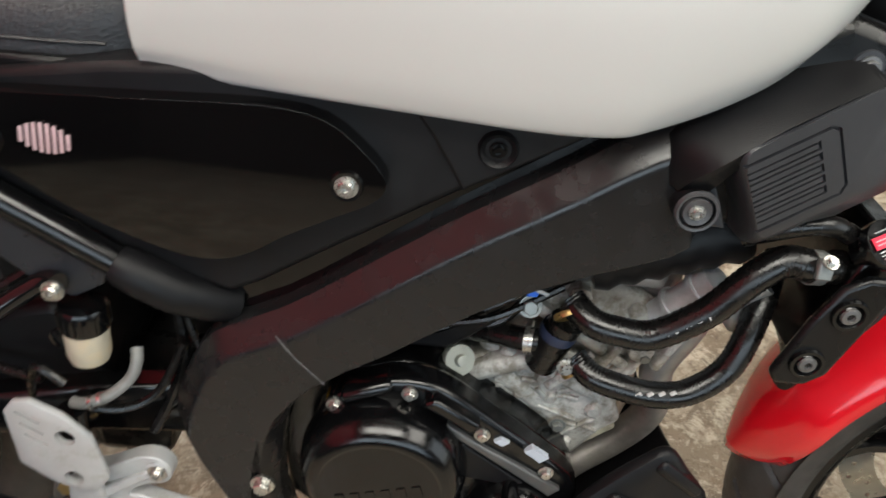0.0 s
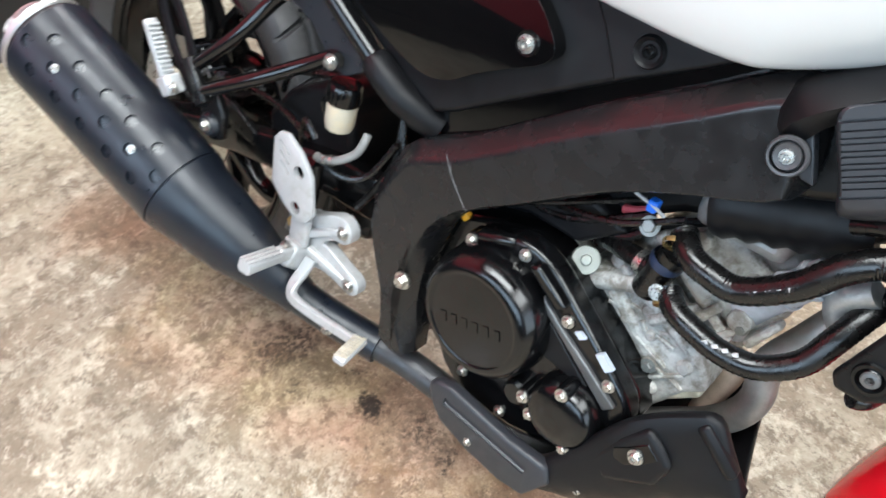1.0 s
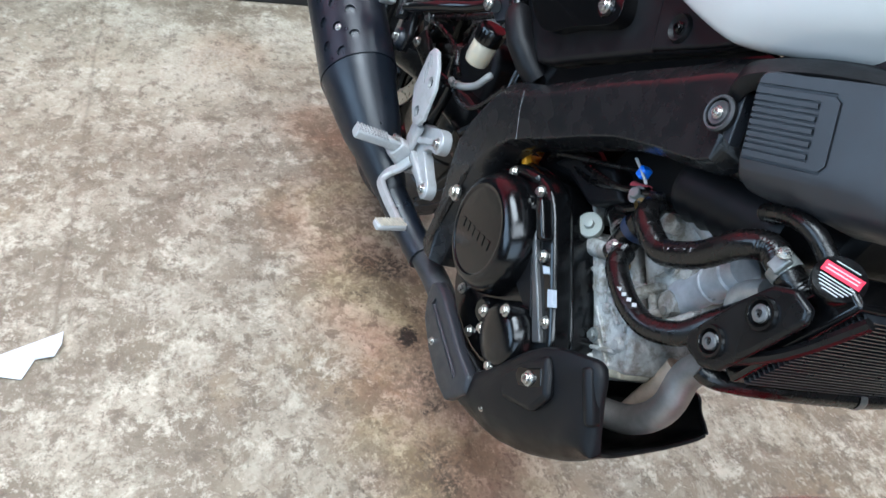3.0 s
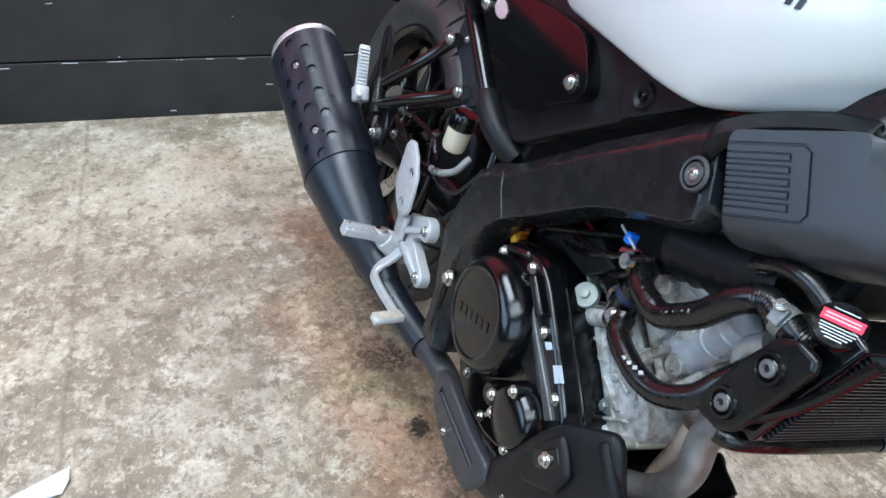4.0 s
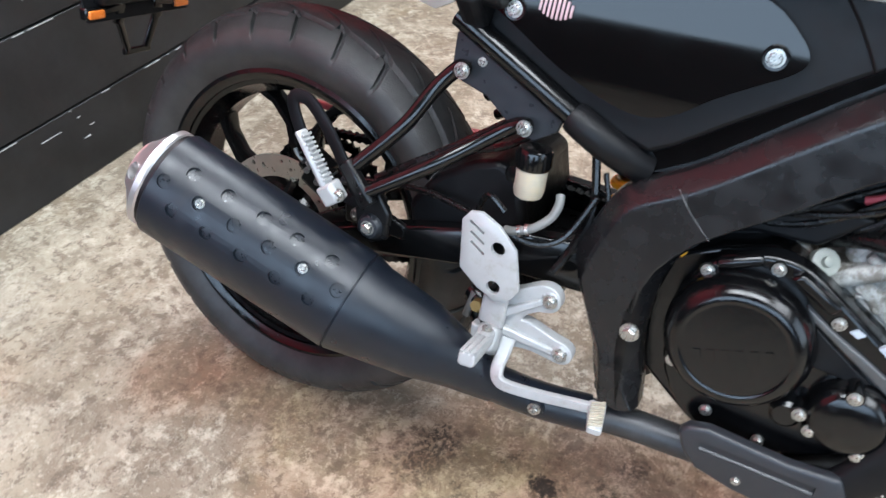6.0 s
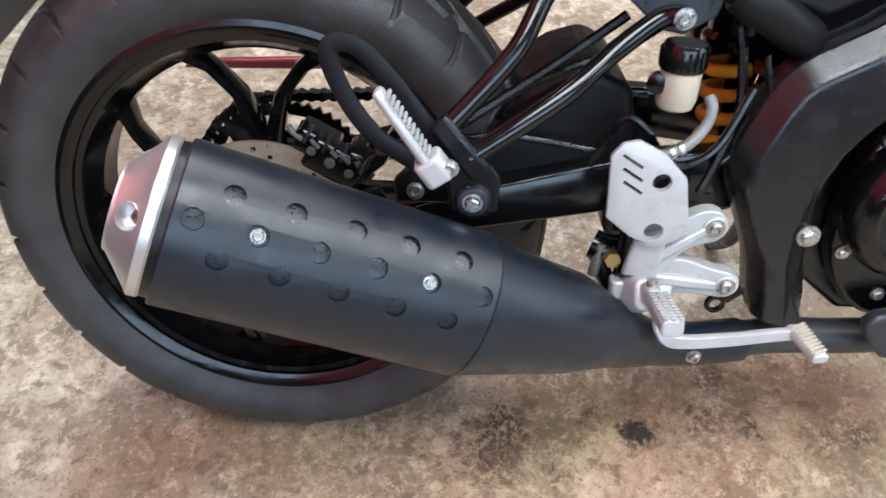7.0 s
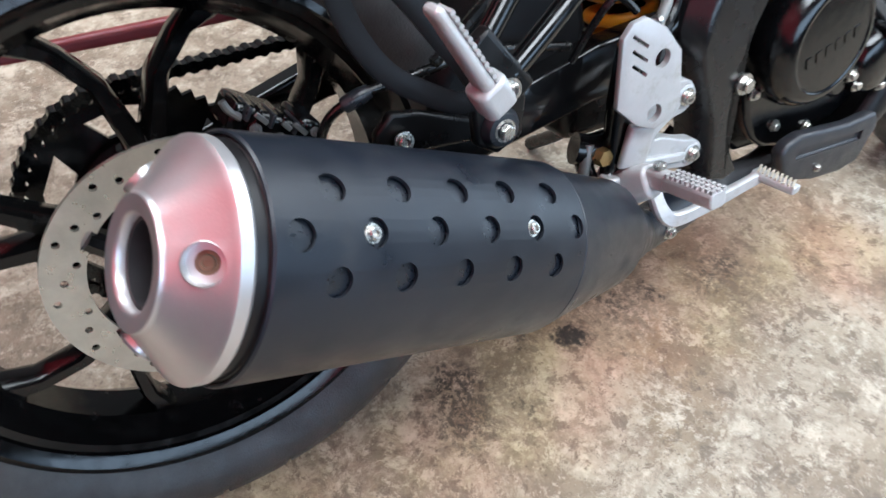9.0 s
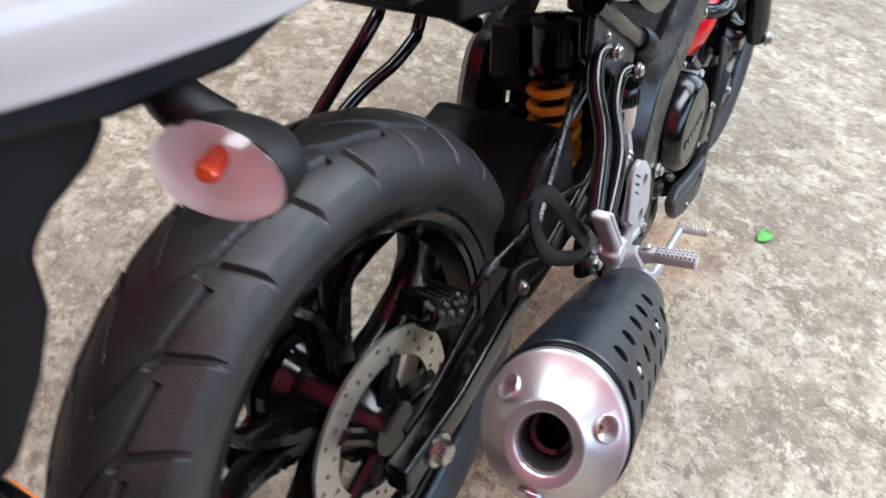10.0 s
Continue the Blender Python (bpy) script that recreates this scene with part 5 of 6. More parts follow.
    bolt(el, (0.8, -0.115, 0.51), (0, -1, 0.2), 0.006)
    hu = ribbed_hose([(0.796, -0.098, 0.568), (0.812, -0.114, 0.56), (0.835, -0.12, 0.557), (0.863, -0.122, 0.559), (0.898, -0.124, 0.588), (0.922, -0.124, 0.622), (0.943, -0.12, 0.638), (0.963, -0.12, 0.636), (0.982, -0.112, 0.63), (0.995, -0.1, 0.628)], 0.0125, "black rubber coolant hose with white print")
    hl = ribbed_hose([(0.808, -0.105, 0.512), (0.822, -0.118, 0.506), (0.845, -0.124, 0.502), (0.875, -0.126, 0.4985), (0.905, -0.123, 0.503), (0.932, -0.116, 0.525), (0.944, -0.106, 0.556), (0.955, -0.085, 0.585), (0.97, -0.05, 0.6)], 0.0115, "black rubber coolant hose with white print")
    for p, ax in (((0.796, -0.105, 0.558), (0.3, -0.7, -0.6)), ((0.811, -0.106, 0.500), (0.5, -0.5, -0.6))):
        lathe("hose_clip", [(0.0132, -0.0025), (0.0138, 0), (0.0132, 0.0025)], p, ax, M_BRASS, eng, n=24)
    wc = lathe("hose_clamp", [(0.0128, -0.005), (0.0137, -0.0048), (0.0137, 0.0048), (0.0128, 0.005)], (0.966, -0.12, 0.6355), (0.97, 0.2, -0.1), M_DULLALU, eng, "steel worm clamp on the hose", n=28)
    box("clamp_housing", (0.967, -0.1325, 0.642), (0.012, 0.007, 0.016), M_DULLALU, wc, turn=Matrix.Rotation(-0.2, 3, "X"), bevel=0.0015)
    bolt(wc, (0.967, -0.137, 0.651), (0.1, -0.5, 0.85), 0.0045)
    for hose, seg in ((hu, [(0.87, -0.1335, 0.566), (0.877, -0.134, 0.572), (0.884, -0.1345, 0.578), (0.891, -0.135, 0.584), (0.898, -0.1355, 0.591)]), (hl, [(0.86, -0.1352, 0.505), (0.869, -0.1357, 0.507), (0.878, -0.136, 0.509), (0.887, -0.136, 0.511)])):
        bm = bmesh.new()
        for x, y, z in seg:
            add_box(bm, (x, y, z), (0.005, 0.0012, 0.0035), Matrix.Rotation(-0.7, 3, "Y"))
        part("print_bar", bm, M_LABWHITE, hose)
    # added plate, hides the spring and stands for shade behind the case
    plate("dark_filler", [(0.545, 0.4), (0.545, 0.5), (0.6, 0.53), (0.68, 0.52), (0.68, 0.4)], -0.062, -0.05, M_MATTE, eng, "added black plate that keeps the opening behind the case dark", bevel=0.003)
    # airbox joint and clutter behind
    bm = bmesh.new()
    ribs = [0.03 + 0.0035 * (k % 2) for k in range(13)]
    add_tube(bm, [Vector((0.805, -0.078, 0.602)).lerp(Vector((0.925, -0.07, 0.642)), k / 12) for k in range(13)], 0.03, 32, 1, ribs)
    part("intake_duct", bm, M_MATTE, eng, "black ribbed rubber intake duct")
    plate("airbox", [(0.66, 0.53), (0.73, 0.528), (0.78, 0.565), (0.9, 0.6), (0.96, 0.64), (0.96, 0.7), (0.85, 0.72), (0.7, 0.66)], -0.06, 0.06, M_MATTE, bike, "black airbox under the tank", bevel=0.01)
    box("throttle_body", (0.835, -0.03, 0.6), (0.09, 0.1, 0.06), M_ALU, eng, "grey throttle body", bevel=0.012)
    box("connector", (0.567, -0.097, 0.457), (0.022, 0.01, 0.01), M_YELLOW, eng, "yellow plug connector", turn=Matrix.Rotation(0.6, 3, "Y"))
    box("clip", (0.762, -0.103, 0.58), (0.01, 0.012, 0.012), M_BLUE, eng, "blue plastic clip")
    tube("cable_tie", [(0.742, -0.104, 0.583), (0.765, -0.108, 0.581), (0.775, -0.104, 0.575)], 0.0016, M_LABWHITE, eng, n=6)
    for pts, r in (([(0.66, -0.09, 0.52), (0.70, -0.095, 0.53), (0.74, -0.098, 0.545), (0.79, -0.09, 0.575)], 0.0035), ([(0.63, -0.08, 0.5), (0.69, -0.085, 0.515), (0.76, -0.08, 0.56)], 0.004), ([(0.6, -0.09, 0.48), (0.62, -0.1, 0.5), (0.68, -0.1, 0.535), (0.75, -0.09, 0.575)], 0.003), ([(0.7, -0.07, 0.51), (0.74, -0.075, 0.52), (0.77, -0.07, 0.55), (0.82, -0.06, 0.58)], 0.005)):
        tube("cable", pts, r, M_HOSE, eng, n=8)
    tube("cable", [(0.728, -0.072, 0.545), (0.74, -0.074, 0.55), (0.752, -0.073, 0.557)], 0.005, M_PINK2, eng, "pinkish red cable sleeve", n=8)
    # exhaust header
    tube("exhaust_header", [(0.94, -0.02, 0.53), (0.925, -0.028, 0.495), (0.908, -0.03, 0.45), (0.915, -0.03, 0.41), (0.908, -0.03, 0.378), (0.885, -0.03, 0.345), (0.84, -0.04, 0.31), (0.77, -0.06, 0.25)], 0.0165, M_HEADER, eng, "dull grey exhaust header", n=24)
    tube("support_strut", [(0.874, -0.012, 0.338), (0.877, -0.012, 0.372), (0.882, -0.012, 0.4), (0.88, -0.01, 0.43)], 0.0135, M_TAN, eng, "heat-tanned bracket", n=16)
    lathe("sensor", [(0.006, 0), (0.006, 0.03), (0.004, 0.034), (0, 0.034)], (0.93, -0.02, 0.55), (-0.3, -0.9, 0.3), M_STEEL, eng, n=14)
    tube("oil_line", [(0.945, -0.08, 0.55), (0.93, -0.085, 0.575), (0.95, -0.09, 0.6)], 0.012, M_ALU, eng, n=14)


M_BLUE2 = mat("dark_blue_plastic", (0.012, 0.02, 0.045), 0.4)
M_PALE = mat("pale_grey_metal", (0.32, 0.335, 0.3), 0.45, metal=0.2, var=0.12)
M_ALU2 = mat("pale_cast_aluminium", (0.44, 0.455, 0.48), 0.45, metal=0.3, var=0.2, scale=50, bump=0.2, bscale=300)
M_STICK = mat("pale_blue_white_sticker", (0.42, 0.46, 0.52), 0.4, var=0.08)
M_DULLALU = mat("dull_aluminium", (0.24, 0.25, 0.24), 0.45, metal=0.6, var=0.25, scale=60)
M_CASE2 = mat("yellowed_aluminium", (0.42, 0.4, 0.31), 0.6, metal=0.1, var=0.35, scale=40, bump=0.3, bscale=250)
M_PINK2 = mat("red_sleeve", (0.5, 0.08, 0.1), 0.5)
M_TAN = mat("heat_tanned_steel", (0.55, 0.42, 0.32), 0.5, metal=0.3, var=0.3, scale=20)
engine()


def belly_cowl():
    st = [(0.735, 0.135, 0.205, 0.225), (0.77, 0.148, 0.2, 0.262), (0.80, 0.15, 0.21, 0.31), (0.83, 0.15, 0.225, 0.372), (0.852, 0.147, 0.24, 0.402), (0.88, 0.14, 0.262, 0.425), (0.903, 0.134, 0.286, 0.436), (0.925, 0.131, 0.312, 0.41), (0.944, 0.126, 0.346, 0.385), (0.953, 0.122, 0.36, 0.373)]
    rows = []
    for x, w, z0, z1 in st:
        half = [(w * 0.94, z1), (w, z1 - 0.006), (w * 1.02, z0 + 0.55 * (z1 - z0)), (w * 0.96, z0 + 0.2 * (z1 - z0) + 0.01), (w * 0.75, z0 + 0.004), (w * 0.4, z0), (0, z0 - 0.002)]
        pts = spline([(x, -y, z) for y, z in half], 4)
        low = 1.0 if x < 0.85 else 0.62
        ring = [tuple(p) for p in pts] + [(p.x, -p.y * 0.5, z0 + (p.z - z0) * low) for p in pts[-2::-1]]
        back = 0.2 * max(0.0, min(1.0, (x - 0.83) / 0.1))
        rows.append([(px - back * (py + w), py, pz) for px, py, pz in ring])
    cols = [spline([r[i] for r in rows], 4) for i in range(len(rows[0]))]
    verts, faces = grid_mesh([[tuple(p) for p in c] for c in cols])
    cowl = part_data("belly_cowl", verts, faces, M_MATTE, bike, "matte black plastic belly cowl", sharp=45)
    md = cowl.modifiers.new("thick", "SOLIDIFY")
    md.thickness = 0.004
    fin = plate("cowl_fin", [(0.618, 0.268), (0.628, 0.279), (0.65, 0.284), (0.69, 0.279), (0.735, 0.274), (0.785, 0.276), (0.795, 0.256), (0.772, 0.214), (0.74, 0.209), (0.69, 0.214), (0.645, 0.227), (0.628, 0.245)], -0.162, -0.145, M_COVER, cowl, "grooved side fin of the cowl", bevel=0.005)
    bm = bmesh.new()
    arm(bm, (0.645, -0.163, 0.26), (0.765, -0.163, 0.252), 0.012, 0.012, 0.01, 0.01)
    cut(fin, bm)
    plate("cowl_pad", [(0.818, 0.327), (0.838, 0.372), (0.858, 0.403), (0.875, 0.392), (0.892, 0.376), (0.886, 0.345), (0.84, 0.31)], -0.157, -0.145, M_MATTE, cowl, "raised pad round a screw", bevel=0.008)
    part("cowl_rib", arm(bmesh.new(), (0.894, -0.136, 0.43), (0.938, -0.132, 0.394), 0.014, 0.012, 0.016, 0.016), M_MATTE, cowl, bevel=0.004)
    # not sunk: the hollow's shade is a near-black plate on the pad
    plate("screw_shade", [(0.836, 0.358), (0.848, 0.37), (0.864, 0.389), (0.8785, 0.377), (0.868, 0.362), (0.852, 0.346), (0.84, 0.347)], -0.1578, -0.15, M_GLOSS, cowl, "near-black plate for the shade in the hollow round a screw", bevel=0.0015)
    bolt(cowl, (0.859, -0.1585, 0.366), (0, -1, 0), 0.0062, "socket")
    bolt(cowl, (0.822, -0.149, 0.268), (0, -1, -0.1), 0.005, "socket")
    bolt(cowl, (0.69, -0.163, 0.231), (0, -1, 0), 0.004, "socket")


belly_cowl()


def footrests():
    web = [(0.387, 0.372), (0.4, 0.376), (0.419, 0.386), (0.43, 0.392), (0.44, 0.396), (0.452, 0.3955), (0.4605, 0.389), (0.464, 0.379), (0.461, 0.369), (0.452, 0.3625), (0.44, 0.3605), (0.426, 0.352), (0.42, 0.343), (0.428, 0.3435), (0.445, 0.3375), (0.462, 0.331), (0.475, 0.328), (0.484, 0.322), (0.4865, 0.313), (0.483, 0.304), (0.474, 0.2995), (0.46, 0.301), (0.44, 0.3045), (0.42, 0.304), (0.405, 0.298), (0.397, 0.287), (0.381, 0.28), (0.367, 0.284), (0.362, 0.3), (0.366, 0.322), (0.378, 0.338), (0.383, 0.352)]
    bk = plate("footrest_bracket", web, -0.158, -0.142, M_SILVER, bike, "silver cast footrest bracket", bevel=0.004, segs=3, rnd=2)
    for pts, wa, wb in ((((0.4, -0.16, 0.35), (0.443, -0.157, 0.376)), 0.012, 0.008), (((0.4, -0.16, 0.325), (0.462, -0.157, 0.314)), 0.012, 0.009), (((0.39, -0.168, 0.372), (0.385, -0.165, 0.33)), 0.03, 0.034)):
        part("casting_rib", arm(bmesh.new(), pts[0], pts[1], wa, wb, 0.012, 0.008), M_SILVER, bk, bevel=0.003, segs=3)
    for q in ((0.4516, 0.379), (0.4728, 0.3135)):
        lathe("boss", [(0.0125, -0.006), (0.0115, 0.001), (0.0092, 0.002), (0.0088, 0.0005), (0, 0.0005)], (q[0], -0.158, q[1]), (0, -1, 0), M_SILVER, bk, n=28)
        bolt(bk, (q[0], -0.159, q[1]), (0, -1, 0), 0.0066, "socket")
    # clevis of the folding peg
    part("peg_clevis", arm(bmesh.new(), (0.384, -0.16, 0.306), (0.39, -0.19, 0.325), 0.04, 0.03, 0.034, 0.024, (1, 0, 0)), M_SILVER, bk, "silver peg clevis", bevel=0.005, segs=3)
    part("pivot_lug", arm(bmesh.new(), (0.372, -0.158, 0.322), (0.37, -0.162, 0.276), 0.024, 0.02, 0.02, 0.018), M_SILVER, bk, bevel=0.005, segs=3)
    hg = plate("heel_guard", [(0.352, 0.4735), (0.343, 0.462), (0.3445, 0.402), (0.368, 0.382), (0.392, 0.371), (0.41, 0.378), (0.4195, 0.392), (0.411, 0.44), (0.39, 0.463), (0.366, 0.476)], -0.181, -0.175, M_SILVER, bk, "silver heel guard plate with slots and holes", bevel=0.0015, segs=2)
    bm = bmesh.new()
    for x, z in ((0.3895, 0.437), (0.3885, 0.388)):
        add_lathe(bm, [(0, -0.02), (0.0085, -0.02), (0.0085, 0.02), (0, 0.02)], (x, -0.178, z), (0, 1, 0), 24)
    for k in range(3):
        z = 0.462 - 0.0125 * k
        arm(bm, (0.353 + 0.0015 * k, -0.178, z + 0.001), (0.371 + 0.0012 * k, -0.178, z - 0.011), 0.003, 0.003, 0.03, 0.03)
    cut(hg, bm)
    pg = bmesh.new()
    arm(pg, (0.391, -0.184, 0.326), (0.393, -0.206, 0.33), 0.02, 0.019, 0.017, 0.016, (1, 0, 0))
    arm(pg, (0.393, -0.204, 0.33), (0.396, -0.258, 0.337), 0.015, 0.017, 0.019, 0.02, (1, 0, 0))
    peg = part("footpeg", pg, M_SILVER, bk, "silver ribbed folding footpeg", bevel=0.003)
    for k in range(10):
        f = k / 9
        for w in (-0.0065, 0.0, 0.0065):
            box("tooth", (0.3938 + 0.0022 * f + w, -0.2075 - 0.048 * f, 0.339 + 0.0063 * f), (0.0042, 0.0028, 0.0036), M_SILVER, peg, bevel=0.0)
    lathe("pivot_pin", [(0.006, 0.0), (0.006, 0.004), (0.004, 0.005), (0, 0.005)], (0.392, -0.193, 0.339), (0, 0, 1), M_STEEL, bk, n=16)
    # flat-bar pedal
    line = spline([(0.41, -0.164, 0.318), (0.409, -0.174, 0.302), (0.408, -0.187, 0.287), (0.414, -0.195, 0.2775), (0.43, -0.1975, 0.2755), (0.47, -0.198, 0.279), (0.505, -0.1985, 0.2845), (0.534, -0.199, 0.2885)], 5)
    bm = bmesh.new()
    rings = []
    for i, p in enumerate(line):
        t = (line[min(i + 1, len(line) - 1)] - line[max(i - 1, 0)]).normalized()
        sd = Vector((0, -1, 0.12))
        sd = (sd - t * sd.dot(t)).normalized()
        w = t.cross(sd)
        hw = 0.0085 - 0.0026 * i / len(line)
        rings.append([bm.verts.new(p + w * a * hw + sd * c * 0.0045) for a, c in ((-1, -0.5), (-0.75, -1), (0.75, -1), (1, -0.5), (1, 0.5), (0.75, 1), (-0.75, 1), (-1, 0.5))])
    for a, c in zip(rings, rings[1:]):
        for k in range(8):
            bm.faces.new((a[k], a[(k + 1) % 8], c[(k + 1) % 8], c[k]))
    bm.faces.new(rings[0][::-1])
    bm.faces.new(rings[-1])
    ped = part("brake_pedal", bm, M_SILVER, bk, "silver flat-bar rear brake pedal")
    pad = part("pedal_pad", arm(bmesh.new(), (0.532, -0.192, 0.2895), (0.541, -0.236, 0.2865), 0.02, 0.016, 0.01, 0.009, (0.12, 0.1, 1)), M_SILVER, ped, "knurled silver pedal tip", bevel=0.003)
    for k in range(9):
        f = k / 8
        box("knurl", (0.5335 + 0.0065 * f, -0.196 - 0.036 * f, 0.2948 - 0.0024 * f), (0.016, 0.0022, 0.0022), M_TANALU, pad, bevel=0.0, turn=Matrix.Rotation(0.5, 3, "Z"))
    # master cylinder and its hose
    tube("master_cylinder", [(0.372, -0.15, 0.29), (0.378, -0.15, 0.39), (0.382, -0.15, 0.44)], 0.0115, M_ENGBLK, bike, "black brake master cylinder", n=16, radii=[0.008, 0.0125, 0.012])
    tube("spring_rod", [(0.371, -0.152, 0.27), (0.372, -0.152, 0.305)], 0.006, M_STEEL, bike, n=10, smooth=1)
    lk = tube("brake_linkage", [(0.392, -0.132, 0.338), (0.36, -0.135, 0.341), (0.345, -0.13, 0.345)], 0.015, M_ENGBLK, bike, "black brake linkage with a brass nut", n=14)
    lathe("nut", [(0.0, 0.006), (0.008, 0.006), (0.009, 0.0), (0.009, -0.008)], (0.361, -0.152, 0.341), (0, -1, 0.1), M_BRASS, lk, n=6)
    tube("linkage_rod", [(0.35, -0.138, 0.335), (0.36, -0.14, 0.31), (0.372, -0.142, 0.292)], 0.009, M_ENGBLK, lk, n=10)
    tube("return_spring", [(0.345, -0.146, 0.318), (0.352, -0.142, 0.352)], 0.0055, M_GREYHOSE2, lk, n=10, smooth=1)
    # fluid reservoir
    rs = lathe("brake_reservoir", [(0, -0.018), (0.0125, -0.018), (0.0155, -0.016), (0.0175, -0.009), (0.0178, 0.014), (0.0165, 0.018), (0, 0.018)], (0.402, -0.138, 0.507), (0.05, 0, 1), M_WHITEPL, bike, "aged white brake fluid reservoir", n=32)
    lathe("cap", [(0.0185, 0.0), (0.0192, 0.002), (0.0192, 0.02), (0.0175, 0.023), (0, 0.0235)], (0.4028, -0.138, 0.524), (0.05, 0, 1), M_ENGBLK, rs, "ribbed black screw cap", n=32)
    for k in range(20):
        a = 2 * math.pi * k / 20
        box("cap_rib", (0.4033 + 0.0194 * math.cos(a), -0.138 + 0.0194 * math.sin(a), 0.535), (0.0022, 0.0022, 0.016), M_ENGBLK, rs, bevel=0.0, turn=Matrix.Rotation(a, 3, "Z"))
    lathe("mount_ear", [(0.009, -0.006), (0.009, 0.004), (0.004, 0.005), (0, 0.005)], (0.383, -0.142, 0.513), (-0.3, -1, 0), M_ENGBLK, rs, n=18)
    tube("reservoir_hose", [(0.384, -0.15, 0.448), (0.395, -0.152, 0.45), (0.415, -0.148, 0.457), (0.432, -0.138, 0.471), (0.437, -0.132, 0.486), (0.435, -0.125, 0.494)], 0.0052, M_GREYHOSE, bike, "grey reservoir hose", n=12)
    for p in ((0.402, -0.152, 0.452), (0.41, -0.15, 0.455)):
        lathe("hose_clip", [(0.0066, -0.002), (0.0066, 0.002)], p, (0.9, 0.1, 0.3), M_STEEL, bike, n=16)
    tube("brake_line", [(0.382, -0.152, 0.47), (0.36, -0.15, 0.485), (0.345, -0.14, 0.46), (0.335, -0.13, 0.43)], 0.0035, M_HOSE, bike, n=8)
    tube("brake_line", [(0.384, -0.15, 0.445), (0.42, -0.14, 0.435), (0.45, -0.13, 0.45), (0.475, -0.12, 0.5)], 0.004, M_HOSE, bike, n=8)


M_GREYHOSE2 = mat("dull_spring_steel", (0.2, 0.19, 0.18), 0.4, metal=0.6, var=0.3)
M_TANALU = mat("worn_pedal_metal", (0.55, 0.5, 0.4), 0.5, metal=0.4, var=0.3, scale=60)
M_GREYHOSE = mat("grey_rubber_hose", (0.16, 0.16, 0.155), 0.4, var=0.2)
footrests()


def passenger_footrest():
    for side in (-1, 1):
        a = [(0.317, 0.148 * side, 0.619), (0.306, 0.143 * side, 0.617), (0.283, 0.151 * side, 0.591), (0.258, 0.173 * side, 0.549), (0.205, 0.191 * side, 0.494)]
        b = [(0.394, 0.147 * side, 0.571), (0.378, 0.141 * side, 0.567), (0.342, 0.151 * side, 0.543), (0.296, 0.178 * side, 0.512), (0.222, 0.196 * side, 0.467)]
        if side > 0:
            a, b = [(0.36, 0.125, 0.69), (0.335, 0.14, 0.655)] + a, [(0.43, 0.125, 0.65), (0.41, 0.14, 0.61)] + b
        ta = tube("footrest_strut", a, 0.0088, M_TUBE, bike, "gloss black bent footrest tube", n=14)
        tb = tube("footrest_strut", b, 0.0088, M_TUBE, bike, "gloss black bent footrest tube", n=14)
        for t, p in ((ta, a[0]), (tb, b[0])):
            bolt(t, (p[0], p[1] + 0.009 * side, p[2]), (0, side, 0), 0.0068, "socket")
        if side > 0:
            continue
        bm = bmesh.new()
        arm(bm, (0.196, -0.194, 0.5), (0.232, -0.198, 0.455), 0.02, 0.022, 0.014, 0.014)
        part("footrest_clevis", bm, M_SATIN, bike, "black footrest clevis", bevel=0.003)
        bm = bmesh.new()
        arm(bm, (0.2, -0.216, 0.458), (0.187, -0.218, 0.478), 0.026, 0.026, 0.024, 0.024)
        arm(bm, (0.19, -0.218, 0.472), (0.15, -0.217, 0.534), 0.0105, 0.0085, 0.019, 0.018)
        pg = part("passenger_peg", bm, M_SILVER, bike, "folded-up silver passenger footpeg", bevel=0.0035, segs=3)
        d = Vector((-0.04, 0.001, 0.062)).normalized()
        w = Vector((0.84, 0, 0.54))
        for k in range(12):
            c = Vector((0.188, -0.219, 0.476)) + d * (0.0055 * k + 0.001) + w * 0.006
            part("rib", arm(bmesh.new(), c - Vector((0, 0.008, 0)), c + Vector((0, 0.008, 0)), 0.003, 0.003, 0.003, 0.003, d), M_SILVER, pg)
        bolt(pg, (0.206, -0.222, 0.47), (0, -1, 0), 0.006, "socket")
        ring = spline([(0.107, -0.172, 0.552), (0.128, -0.172, 0.556), (0.155, -0.174, 0.53), (0.18, -0.178, 0.496), (0.2, -0.182, 0.468), (0.205, -0.184, 0.452), (0.19, -0.182, 0.45), (0.165, -0.178, 0.462), (0.138, -0.174, 0.482), (0.117, -0.172, 0.515)], 5, True)
        bm = bmesh.new()
        n = len(ring)
        rows = []
        for i in range(n):
            t = (ring[(i + 1) % n] - ring[i - 1]).normalized()
            o = t.cross(Vector((0, 1, 0))).normalized()
            rows.append([bm.verts.new(ring[i] + o * u * 0.008 + Vector((0, v * 0.0026, 0))) for u, v in ((-1, -0.6), (-0.7, -1), (0.7, -1), (1, -0.6), (1, 0.6), (0.7, 1), (-0.7, 1), (-1, 0.6))])
        for i in range(n):
            p, q = rows[i], rows[(i + 1) % n]
            for j in range(8):
                bm.faces.new((p[j], p[(j + 1) % 8], q[(j + 1) % 8], q[j]))
        part("heel_loop", bm, M_MATTE, bike, "matte black oval heel loop")
        # muffler hanger
        hp = plate("muffler_hanger", [(0.2, 0.46), (0.228, 0.475), (0.25, 0.44), (0.247, 0.408), (0.225, 0.398), (0.205, 0.41)], -0.182, -0.172, M_SATIN, bike, "black muffler hanger plate", bevel=0.003)
